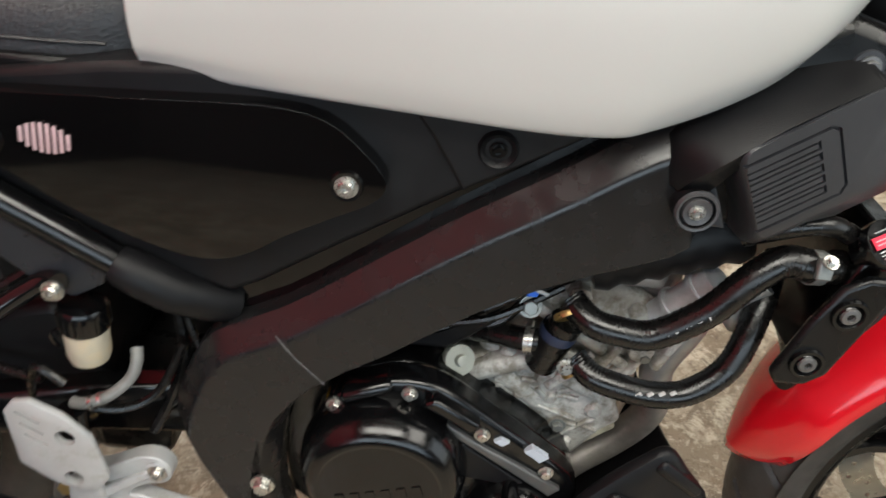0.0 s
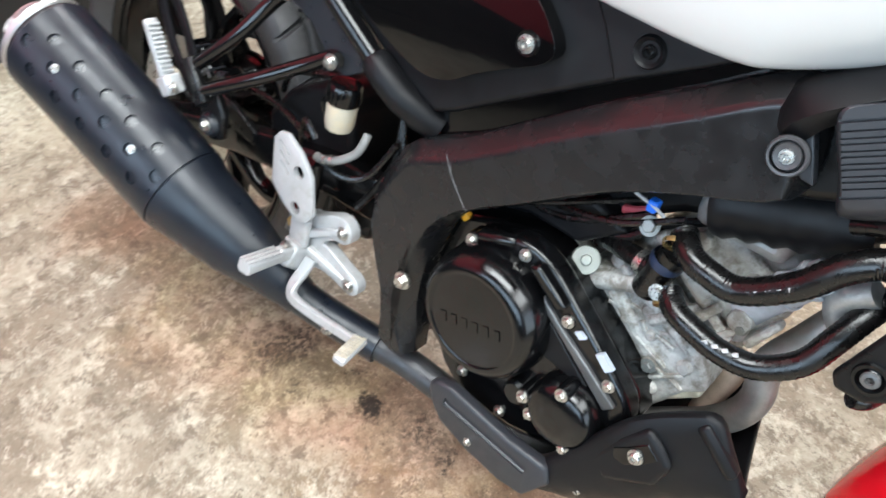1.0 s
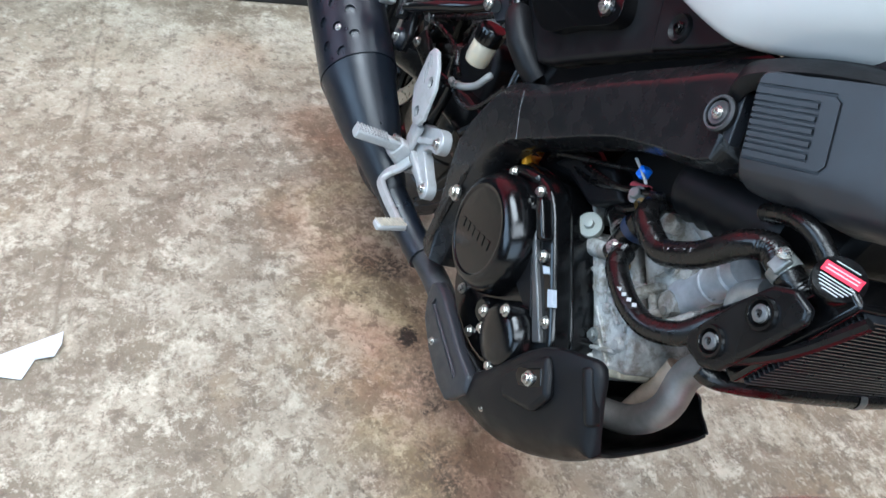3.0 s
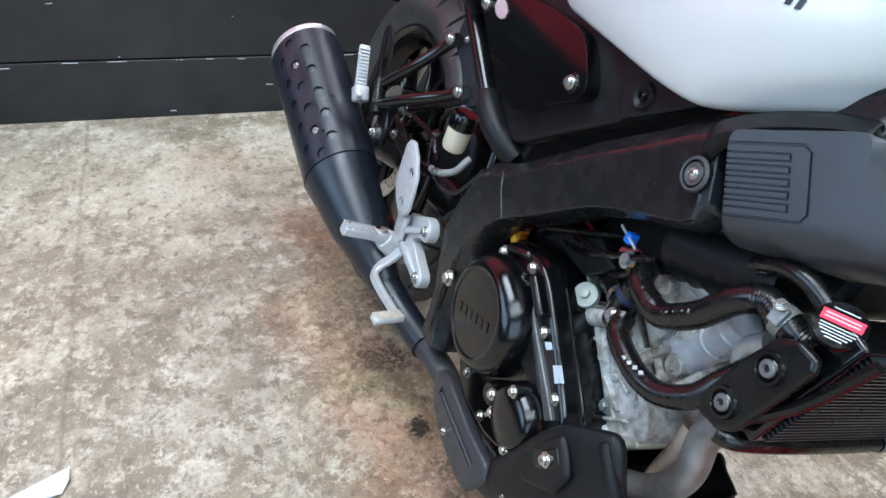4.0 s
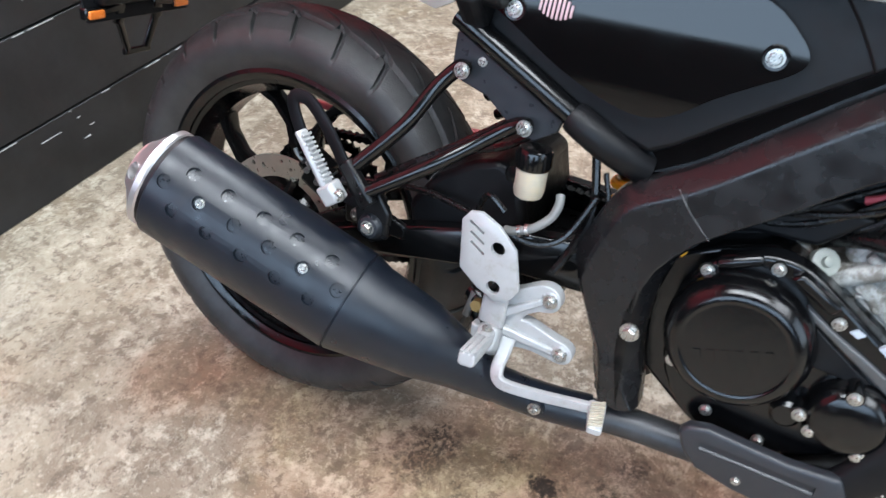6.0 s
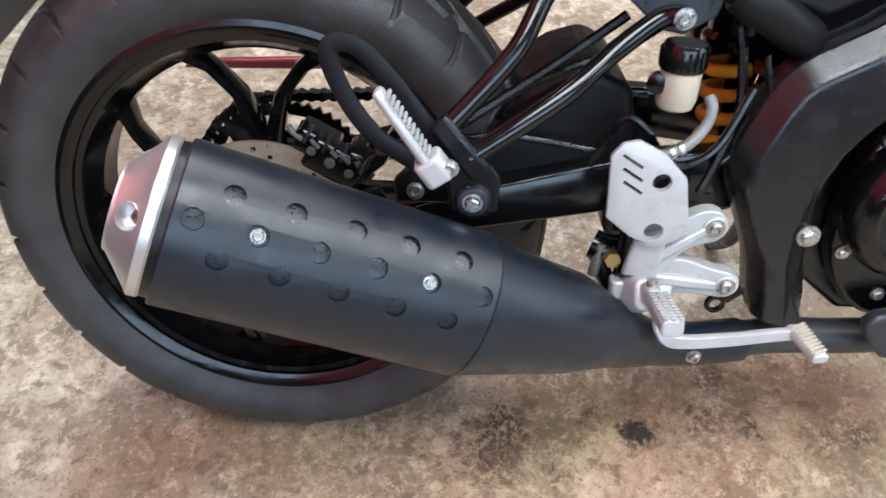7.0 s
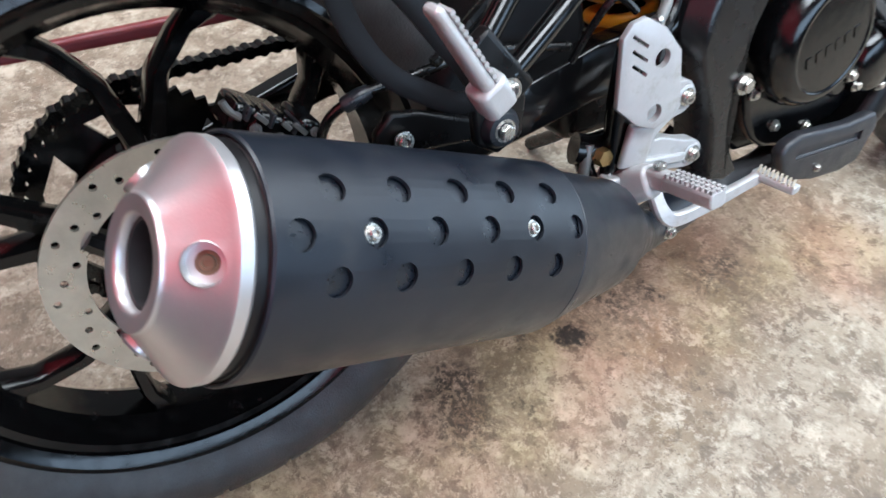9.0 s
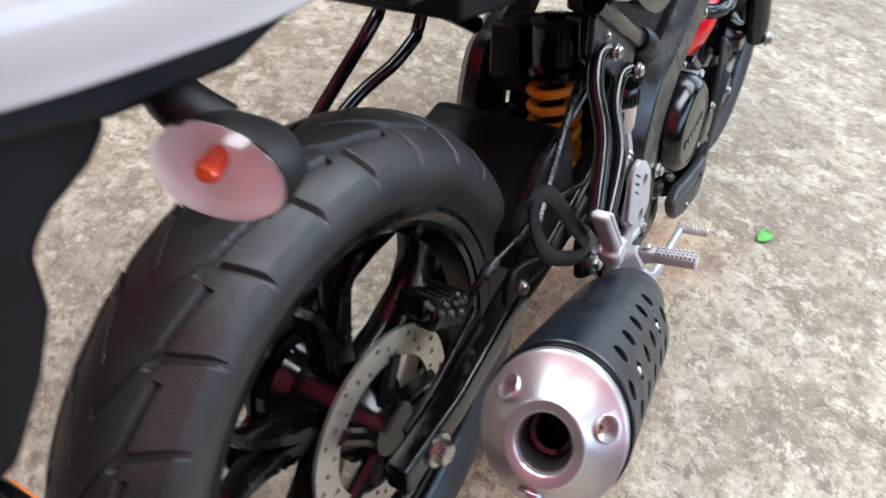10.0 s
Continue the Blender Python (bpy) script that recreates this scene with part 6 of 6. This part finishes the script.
        lathe("rubber_washer", [(0.0, 0.006), (0.006, 0.0065), (0.013, 0.005), (0.0165, 0.0), (0.0165, -0.006)], (0.225, -0.184, 0.421), (0, -1, 0), M_GREYPLATE, hp, n=28)
        bolt(hp, (0.225, -0.189, 0.421), (0, -1, 0), 0.007)
    mp = plate("strut_mount", [(0.3, 0.655), (0.32, 0.662), (0.432, 0.59), (0.425, 0.568), (0.4, 0.553), (0.38, 0.557), (0.34, 0.592), (0.308, 0.603), (0.297, 0.62)], -0.139, -0.131, M_GREYPLATE, bike, "grey-black strut mounting plate", bevel=0.002)
    bolt(mp, (0.333, -0.14, 0.628), (0, -1, 0), 0.004, "socket")


passenger_footrest()


def rear_mechanics():
    # caliper
    bm = bmesh.new()
    tilt = Matrix.Rotation(0.55, 3, "Y")
    add_box(bm, (0.088, -0.08, 0.41), (0.062, 0.026, 0.036), tilt)
    add_box(bm, (0.07, -0.068, 0.427), (0.044, 0.04, 0.026), tilt)
    add_box(bm, (0.108, -0.07, 0.413), (0.02, 0.044, 0.02), tilt)
    cal = part("brake_caliper", bm, M_ENGBLK, bike, "black rear brake caliper with pins", bevel=0.005)
    for p, r in (((0.067, -0.094, 0.427), 0.0036), ((0.084, -0.094, 0.414), 0.0042), ((0.102, -0.094, 0.402), 0.0036), ((0.113, -0.093, 0.412), 0.003)):
        bolt(cal, p, (0, -1, 0.2), r, "socket", M_GREYSTEEL)
    for k in range(7):
        box("fin", (0.055 + 0.0085 * k, -0.082, 0.446 - 0.0052 * k), (0.0034, 0.022 + 0.006 * (k % 2), 0.011), (M_ENGBLK, M_GREYPLATE)[k % 2], cal, bevel=0.001, turn=tilt)
    for x, z, w in ((0.072, 0.436, 0.012), (0.09, 0.425, 0.009), (0.1, 0.42, 0.014)):
        box("pad_clip", (x, -0.097, z), (w, 0.0025, 0.004), M_GREYSTEEL, cal, "dull steel pad clip", bevel=0.0005, turn=Matrix.Rotation(0.9, 3, "Y"))
    tube("bleed_nipple", [(0.058, -0.09, 0.438), (0.05, -0.092, 0.447), (0.047, -0.092, 0.454)], 0.003, M_GREYSTEEL, cal, n=8)
    plate("caliper_bracket", [(-0.01, 0.33), (0.04, 0.345), (0.13, 0.39), (0.14, 0.375), (0.06, 0.32), (0.0, 0.295)], -0.098, -0.09, M_SATIN, bike, bevel=0.002)
    tube("brake_hose", [(0.115, -0.095, 0.405), (0.125, -0.1, 0.425), (0.15, -0.105, 0.438), (0.19, -0.11, 0.445), (0.26, -0.11, 0.45), (0.34, -0.12, 0.44)], 0.0042, M_HOSE, bike, "black brake hose", n=10)
    lathe("hose_fitting", [(0.006, -0.012), (0.0068, -0.008), (0.0068, 0.004), (0.0055, 0.012)], (0.145, -0.1045, 0.436), (0.9, -0.15, 0.35), M_GREYPLATE, bike, n=12)
    bolt(bike, (0.171, -0.13, 0.402), (0, -1, 0.2), 0.0065, "socket")
    plate("stay", [(0.15, 0.385), (0.15, 0.41), (0.165, 0.425), (0.19, 0.42), (0.24, 0.4), (0.24, 0.38), (0.19, 0.385)], -0.124, -0.114, M_SATIN, bike, bevel=0.003)
    # inner splash guard
    plate("splash_guard", [(0.235, 0.36), (0.225, 0.42), (0.26, 0.465), (0.31, 0.495), (0.345, 0.505), (0.375, 0.49), (0.385, 0.44), (0.37, 0.37), (0.34, 0.352), (0.3, 0.352)], -0.092, 0.09, M_MATTE, bike, "matte black splash guard", bevel=0.01)
    # shock absorber
    a, b = Vector((0.5, -0.004, 0.502)), Vector((0.51, -0.004, 0.35))
    sh = tube("shock_absorber", [a, b], 0.014, M_ENGBLK, bike, "rear shock absorber with a yellow spring", n=16, smooth=1)
    d, u, v = axes_for(b - a)
    pts = []
    for i in range(97):
        g = i / 96
        t = 2 * math.pi * 5 * g
        pts.append(a + (b - a) * (0.08 + 0.84 * g) + 0.0335 * (math.cos(t) * u + math.sin(t) * v))
    bm = bmesh.new()
    add_tube(bm, pts, 0.0068, 10, 1)
    part("spring", bm, M_YELLOW, sh, "yellow coil spring")
    lathe("spring_collar", [(0.014, 0.0), (0.04, 0.0), (0.042, 0.004), (0.042, 0.012), (0.036, 0.018), (0.034, 0.07), (0.014, 0.075)], a - d * 0.004, -d, M_ENGBLK, sh, "black upper spring collar", n=32)
    # stand on the far side
    zz = lambda y: (y * math.sin(radians(15.44)) - 0.0027) / math.cos(radians(15.44))
    tube("side_stand", [(0.6, 0.12, 0.25), (0.61, 0.19, 0.16), (0.62, 0.29, zz(0.29) + 0.012)], 0.011, M_SATIN, bike, "black side stand", n=12)
    # inner frame members that close the view behind the bracket
    plate("battery_box", [(0.46, 0.5), (0.47, 0.57), (0.56, 0.56), (0.6, 0.52), (0.57, 0.47), (0.5, 0.46)], 0.035, 0.08, M_MATTE, bike, "black battery box", bevel=0.006)
    for pts, r in (([(0.36, -0.1, 0.56), (0.3, -0.11, 0.52), (0.25, -0.12, 0.49), (0.2, -0.13, 0.46)], 0.005), ([(0.42, -0.11, 0.58), (0.36, -0.1, 0.53), (0.28, -0.1, 0.5), (0.25, -0.09, 0.46)], 0.0045), ([(0.46, -0.1, 0.55), (0.47, -0.11, 0.48), (0.455, -0.12, 0.43), (0.44, -0.13, 0.4)], 0.005), ([(0.48, -0.12, 0.53), (0.49, -0.125, 0.47), (0.45, -0.12, 0.42)], 0.003)):
        tube("cable", pts, r, M_HOSE, bike, n=8)


rear_mechanics()


def intake_cover():
    yy = lambda x: -0.172 + 0.3 * (x - 0.86)
    rings = []
    bm = bmesh.new()
    cx, cz = 0.915, 0.732
    corners = [(0.868, 0.742), (0.958, 0.789), (0.979, 0.717), (0.9, 0.6765)]
    face = []
    for k in range(4):
        p, c, q = (Vector(corners[k - 1]), Vector(corners[k]), Vector(corners[(k + 1) % 4]))
        r = (0.01, 0.012, 0.012, 0.008)[k]
        u, v = c + (p - c).normalized() * r, c + (q - c).normalized() * r
        face += [tuple(u.lerp(c, 0.0)), tuple((u + v) * 0.25 + c * 0.5), tuple(v)]
        for f in (0.25, 0.5, 0.75):
            face.append(tuple(v.lerp(q + (c - q).normalized() * r, f)))
    line = spline([(x, 0, z) for x, z in face], 2, True)
    for grow, back in ((0.03, 0.06), (0.024, 0.026), (0.014, 0.0095), (0.009, 0.0055), (0.002, 0.0008), (-0.001, 0.0)):
        row = []
        for p in line:
            w = Vector((p.x - cx, 0, p.z - cz)).normalized()
            g = grow * (1 - 0.6 * max(0, min(1, (-w.x - 0.2) / 0.3)))
            g *= 1 - 0.8 * max(0, min(1, (w.z - 0.3) / 0.4)) - 0.2 * max(0, min(1, (-w.z - 0.3) / 0.4))
            px, pz = p.x + w.x * g, p.z + w.z * g
            if w.x > 0.5:
                px += 0.012 * (back > 0.003)
            row.append(bm.verts.new((px, yy(min(px, 0.99)) + back, pz)))
        rings.append(row)
    for a, b in zip(rings, rings[1:]):
        for j in range(len(a)):
            bm.faces.new((a[j], a[(j + 1) % len(a)], b[(j + 1) % len(a)], b[j]))
    bm.faces.new(rings[0])
    bm.faces.new(rings[-1])
    cov = part("intake_cover", bm, M_COVER, bike, "matte black grooved intake cover", sharp=50)
    o, e1, e2 = Vector((0.874, 0, 0.731)), Vector((0.052, 0, 0.0265)), Vector((0.0225, 0, -0.0435))
    bm = bmesh.new()

    def groove(target, p, q, w, dpt):
        p, q = Vector((p.x, yy(p.x), p.z)), Vector((q.x, yy(q.x), q.z))
        arm(target, p, q, w, w, dpt, dpt, (0.287, -0.958, 0))

    for k in range(5):
        f = 0.13 + 0.74 * k / 4
        for s in (-0.052, 0.052):
            groove(bm, o + e2 * (f + s) - e1 * 0.02, o + e2 * (f + s) + e1 * 0.8, 0.0017, 0.005)
    cut(cov, bm)
    bm = bmesh.new()
    for k in range(5):
        f = 0.13 + 0.74 * k / 4
        groove(bm, o + e2 * (f - 0.07) + e1 * 0.805, o + e2 * (f + 0.07) + e1 * 0.805, 0.0023, 0.0047)
    cut(cov, bm)
    c = [o - e1 * 0.06 - e2 * 0.06, o + e1 * 0.97 - e2 * 0.06, o + e1 * 1.05 + e2 * 0.03, o + e1 * 1.05 + e2 * 0.95, o + e1 * 0.97 + e2 * 1.06, o - e1 * 0.06 + e2 * 1.06]
    for i in range(5):
        bm = bmesh.new()
        groove(bm, c[i], c[i + 1] + (c[i + 1] - c[i]).normalized() * 0.0008, 0.0024, 0.005)
        cut(cov, bm)
    top = spline([(0.8285, -0.131, 0.712), (0.83, -0.133, 0.731), (0.8407, -0.135, 0.7445), (0.8791, -0.122, 0.77), (0.918, -0.106, 0.788), (0.945, -0.096, 0.797)], 5)
    ridge = spline([(0.831, -0.142, 0.709), (0.835, -0.149, 0.726), (0.848, -0.154, 0.7415), (0.882, -0.148, 0.7625), (0.92, -0.137, 0.7795), (0.948, -0.126, 0.7905)], 5)
    dip = spline([(0.84, -0.15, 0.7055), (0.846, -0.159, 0.7185), (0.86, -0.1655, 0.7345), (0.889, -0.159, 0.7555), (0.925, -0.1485, 0.774), (0.954, -0.139, 0.786)], 5)
    foot = spline([(0.853, -0.15, 0.705), (0.858, -0.157, 0.712), (0.868, -0.16, 0.7285), (0.893, -0.15, 0.749), (0.928, -0.14, 0.767), (0.956, -0.13, 0.779)], 5)
    inside = [Vector((p.x + 0.004, -0.1, p.z - 0.004)) for p in top]
    verts, faces = grid_mesh([[tuple(p) for p in line] for line in (inside, top, ridge, dip, foot)])
    sh = part_data("cover_shoulder", verts, faces, M_MATTE, cov, "sloping shoulder of the intake cover", sharp=42)
    md = sh.modifiers.new("thick", "SOLIDIFY")
    md.thickness, md.offset = 0.003, -1
    plate("cover_tab", [(0.85, 0.716), (0.857, 0.721), (0.8664, 0.7024), (0.876, 0.681), (0.866, 0.682), (0.85, 0.693)], -0.157, -0.144, M_GREYPLATE, cov, bevel=0.0015)
    lathe("boss", [(0.0, 0.0005), (0.0065, 0.001), (0.0095, 0.002), (0.01, 0.0), (0.0115, 0.0), (0.0122, 0.0035), (0.0138, 0.0035), (0.0148, 0.001), (0.015, -0.02)], (0.852, -0.16, 0.695), (0, -1, 0.05), M_MATTE, cov, "round screw boss with a washer", n=40)
    lathe("ring", [(0.0117, 0.0), (0.0122, 0.0042), (0.0138, 0.0045), (0.0152, 0.002)], (0.852, -0.16, 0.695), (0, -1, 0.05), M_GREYRING, cov, "grey outer ring", n=40)
    lathe("washer", [(0.0, 0.0015), (0.006, 0.0018), (0.0095, 0.003), (0.0103, 0.0015), (0.0104, -0.001)], (0.852, -0.161, 0.695), (0, -1, 0.05), M_GREYRING, cov, n=32)
    bolt(cov, (0.852, -0.1635, 0.695), (0, -1, 0.05), 0.0042, "socket")
    part("cover_ear", add_lathe(bmesh.new(), [(0.0, 0.003), (0.0105, 0.003), (0.012, 0.0), (0.0125, -0.03)], (0.948, -0.117, 0.789), (0, -1, 0.05), 28), M_COVER, cov, "bolt ear of the intake cover")
    bolt(cov, (0.948, -0.121, 0.789), (0, -1, 0.05), 0.0058, "socket", M_GREYSTEEL)
    # radiator with bracket, cap and hoses
    up = Vector((0.28, 0, 0.96)).normalized()
    rad = part("radiator", add_box(bmesh.new(), (1.003, 0, 0.607), (0.03, 0.25, 0.125), Matrix.Rotation(0.25, 3, "Y")), M_ENGBLK, bike, "black radiator with fine fins", bevel=0.004)
    bm = bmesh.new()
    for k in range(24):
        add_box(bm, Vector((1.0065, 0, 0.607)) + up * (-0.055 + 0.0048 * k), (0.033, 0.23, 0.0016), Matrix.Rotation(0.28, 3, "Y"))
    tagged(part("fin_pack", bm, M_GREYPLATE, rad), kind="stuff")
    br = plate("radiator_guard", [(0.953, 0.548), (0.96, 0.537), (0.983, 0.538), (0.997, 0.55), (1.013, 0.6), (1.022, 0.632), (1.017, 0.642), (0.998, 0.643), (0.982, 0.632), (0.968, 0.6)], -0.143, -0.134, M_SATIN, rad, "black radiator side guard with two rubber-mounted screws", bevel=0.004)
    for x, z in ((0.977, 0.562), (0.9925, 0.611)):
        lathe("grommet", [(0.0, 0.002), (0.0075, 0.002), (0.009, 0.0005), (0.0105, 0.003), (0.013, 0.003), (0.014, 0.0)], (x, -0.1435, z), (0, -1, 0), M_ENGBLK, br, n=28)
        lathe("screw", [(0.0, 0.002), (0.003, 0.002), (0.0035, 0.004), (0.0065, 0.0035), (0.0078, 0.001)], (x, -0.1435, z), (0, -1, 0), M_GREYSTEEL, br, n=20)
    ax = Vector((0.25, -0.62, 0.75)).normalized()
    cp = lathe("radiator_cap", [(0.012, -0.02), (0.0125, -0.006), (0.0185, -0.004), (0.019, 0.003), (0.0185, 0.005), (0, 0.0055)], (1.006, -0.124, 0.662), ax, M_ENGBLK, rad, "black radiator cap with red and white warning label", n=32)
    u = Vector((0.85, 0.5, 0.13)).normalized()
    u = (u - ax * u.dot(ax)).normalized()
    v = ax.cross(u)
    o = Vector((1.006, -0.124, 0.662)) + ax * 0.0062
    rot = Matrix((u, v, ax)).transposed()
    part("label_field", add_box(bmesh.new(), o + v * 0.003, (0.029, 0.009, 0.0008), rot), M_LABRED, cp, "red label field")
    for k, (w, vv) in enumerate(((0.018, 0.0105), (0.026, -0.004), (0.025, -0.0065), (0.022, -0.009), (0.018, -0.0115), (0.012, -0.014))):
        part("label_bar", add_box(bmesh.new(), o + v * vv, (w, 0.0008, 0.0008), rot), M_LABWHITE, cp, "white line of small print")
    for k in range(2):
        part("label_bar", add_box(bmesh.new(), o + v * (0.0045 - 0.003 * k) + ax * 0.0006, (0.024, 0.0009, 0.0005), rot), M_LABWHITE, cp)
    tube("radiator_hose", [(0.975, -0.125, 0.528), (0.985, -0.115, 0.528), (0.995, -0.08, 0.534), (1.0, -0.02, 0.538), (1.002, 0.045, 0.541), (1.003, 0.08, 0.545)], 0.0092, M_HOSE, rad, "black radiator hose with white print", n=14)
    lathe("hose_clamp", [(0.0098, -0.005), (0.0106, 0), (0.0098, 0.005)], (1.002, 0.04, 0.541), (0.02, 1, 0.03), M_DULLALU, rad, n=20)
    tube("overflow_hose", [(0.99, -0.11, 0.66), (0.965, -0.12, 0.672), (0.94, -0.12, 0.668), (0.91, -0.11, 0.65)], 0.008, M_HOSE, rad, n=12)
    tube("bracket_arm", [(0.985, -0.13, 0.55), (1.02, -0.128, 0.6), (1.045, -0.125, 0.66)], 0.005, M_SATIN, rad, n=8)


M_GREYRING = mat("grey_ring_plastic", (0.045, 0.045, 0.048), 0.4, var=0.15)
intake_cover()


def front_end():
    ax = Vector((1.33, 0, 0.293))
    w = rim(bike, ax, 0.2335, 0.042, 0.3, "front_wheel", "gloss black cast front wheel")

    def slots_front(a, f):
        pitch = 2 * math.pi / 24
        depth = 0.0
        for side in (-1, 1):
            g = f * side
            off = (a + (0.5 * pitch if side > 0 else 0) + 0.2 * g) % pitch
            d = min(off, pitch - off) * 0.29
            if 0.2 < g < 0.9 and d < 0.0034:
                depth = max(depth, 0.005 * min(1, (0.0034 - d) / 0.0012))
        return depth

    tyre_mesh("tyre", ax, 0.293, 0.056, 0.2335, 0.044, w, slots_front)
    brake_disc(w, ax, 0.062, 0.14, 0.1, "drilled steel front brake disc")
    rows = []
    for i in range(81):
        a = radians(-84 + 126 * i / 80)
        row = []
        edge = min(1, (i + 0.5) / 14, (80.5 - i) / 14)
        for j in range(15):
            f = -1 + 2 * j / 14
            wd = 0.068 * (0.22 + 0.78 * math.sin(edge * math.pi / 2) ** 0.8)
            r = 0.322 - 0.042 * abs(f) ** 2.6 - (1 - edge) * 0.012
            row.append((ax.x + r * math.sin(a), wd * f, ax.z + r * math.cos(a)))
        rows.append(row)
    verts, faces = grid_mesh(rows)
    fd = part_data("front_fender", verts, faces, M_RED, bike, "glossy red front fender", sharp=70)
    md = fd.modifiers.new("thick", "SOLIDIFY")
    md.thickness = 0.004
    for side in (-1, 1):
        y = 0.098 * side
        leg = tube("fork_leg", [(1.345, y, 0.29), (1.315, y, 0.34), (1.2, y, 0.575), (1.19, y, 0.595)], 0.026, M_ENGBLK, bike, "black fork leg", n=24, smooth=1, radii=[0.022, 0.027, 0.026, 0.029])
        tube("inner_tube", [(1.2, y, 0.575), (1.06, y, 0.86)], 0.0205, M_STEEL, leg, "bright fork tube", n=24, smooth=1)
        bolt(leg, (1.34, y + 0.025 * side, 0.293), (0, side, 0), 0.012)
    tube("steering_head", [(1.03, 0, 0.72), (0.99, 0, 0.86)], 0.045, M_SATIN, bike, n=24, smooth=1)
    box("lower_yoke", (1.1, 0, 0.77), (0.09, 0.25, 0.03), M_SATIN, bike, turn=Matrix.Rotation(-0.45, 3, "Y"), bevel=0.01)
    tube("cable", [(1.02, -0.09, 0.76), (1.06, -0.11, 0.72), (1.1, -0.11, 0.66), (1.2, -0.12, 0.5)], 0.005, M_HOSE, bike, n=8)


front_end()


# ---- litter on the floor ----
def litter():
    v = [(0.436, -0.699, 0.002), (0.387, -0.592, 0.003), (0.42, -0.59, 0.012), (0.44, -0.6, 0.006), (0.441, -0.627, 0.003), (0.478, -0.641, 0.002), (0.462, -0.7, 0.004), (0.448, -0.72, 0.004)]
    n = len(v)
    mid = (0.437, -0.65, 0.009)
    verts = [(x, y, z + h) for h in (0, 0.0008) for x, y, z in v + [mid]]
    me_faces = []
    for i in range(n):
        k = (i + 1) % n
        me_faces += [(i, k, n), (n + 1 + k, n + 1 + i, 2 * n + 1), (i, n + 1 + i, n + 1 + k, k)]
    tagged(part_data("paper_scrap", verts, me_faces, M_PAPER, sharp=20), "crumpled white scrap of paper on the concrete", "paper")
    rows = []
    for i in range(9):
        f = i / 8
        w = 0.011 * math.sin(math.pi * min(1, 0.06 + 0.94 * f)) ** 0.6 + 0.0006
        rows.append([(1.09 + 0.056 * f, -0.243 + 1.35 * w * g - 0.008 * math.sin(3 * f), 0.004 + 0.004 * abs(g) + 0.003 * math.sin(5 * f)) for g in (-1, -0.5, 0, 0.5, 1)])
    verts, faces = grid_mesh(rows)
    lf = part_data("leaf", verts, faces, M_GREEN, sharp=70)
    md = lf.modifiers.new("thick", "SOLIDIFY")
    md.thickness = 0.0008
    tagged(lf, "small bright green leaf lying on the concrete", "leaf")


litter()
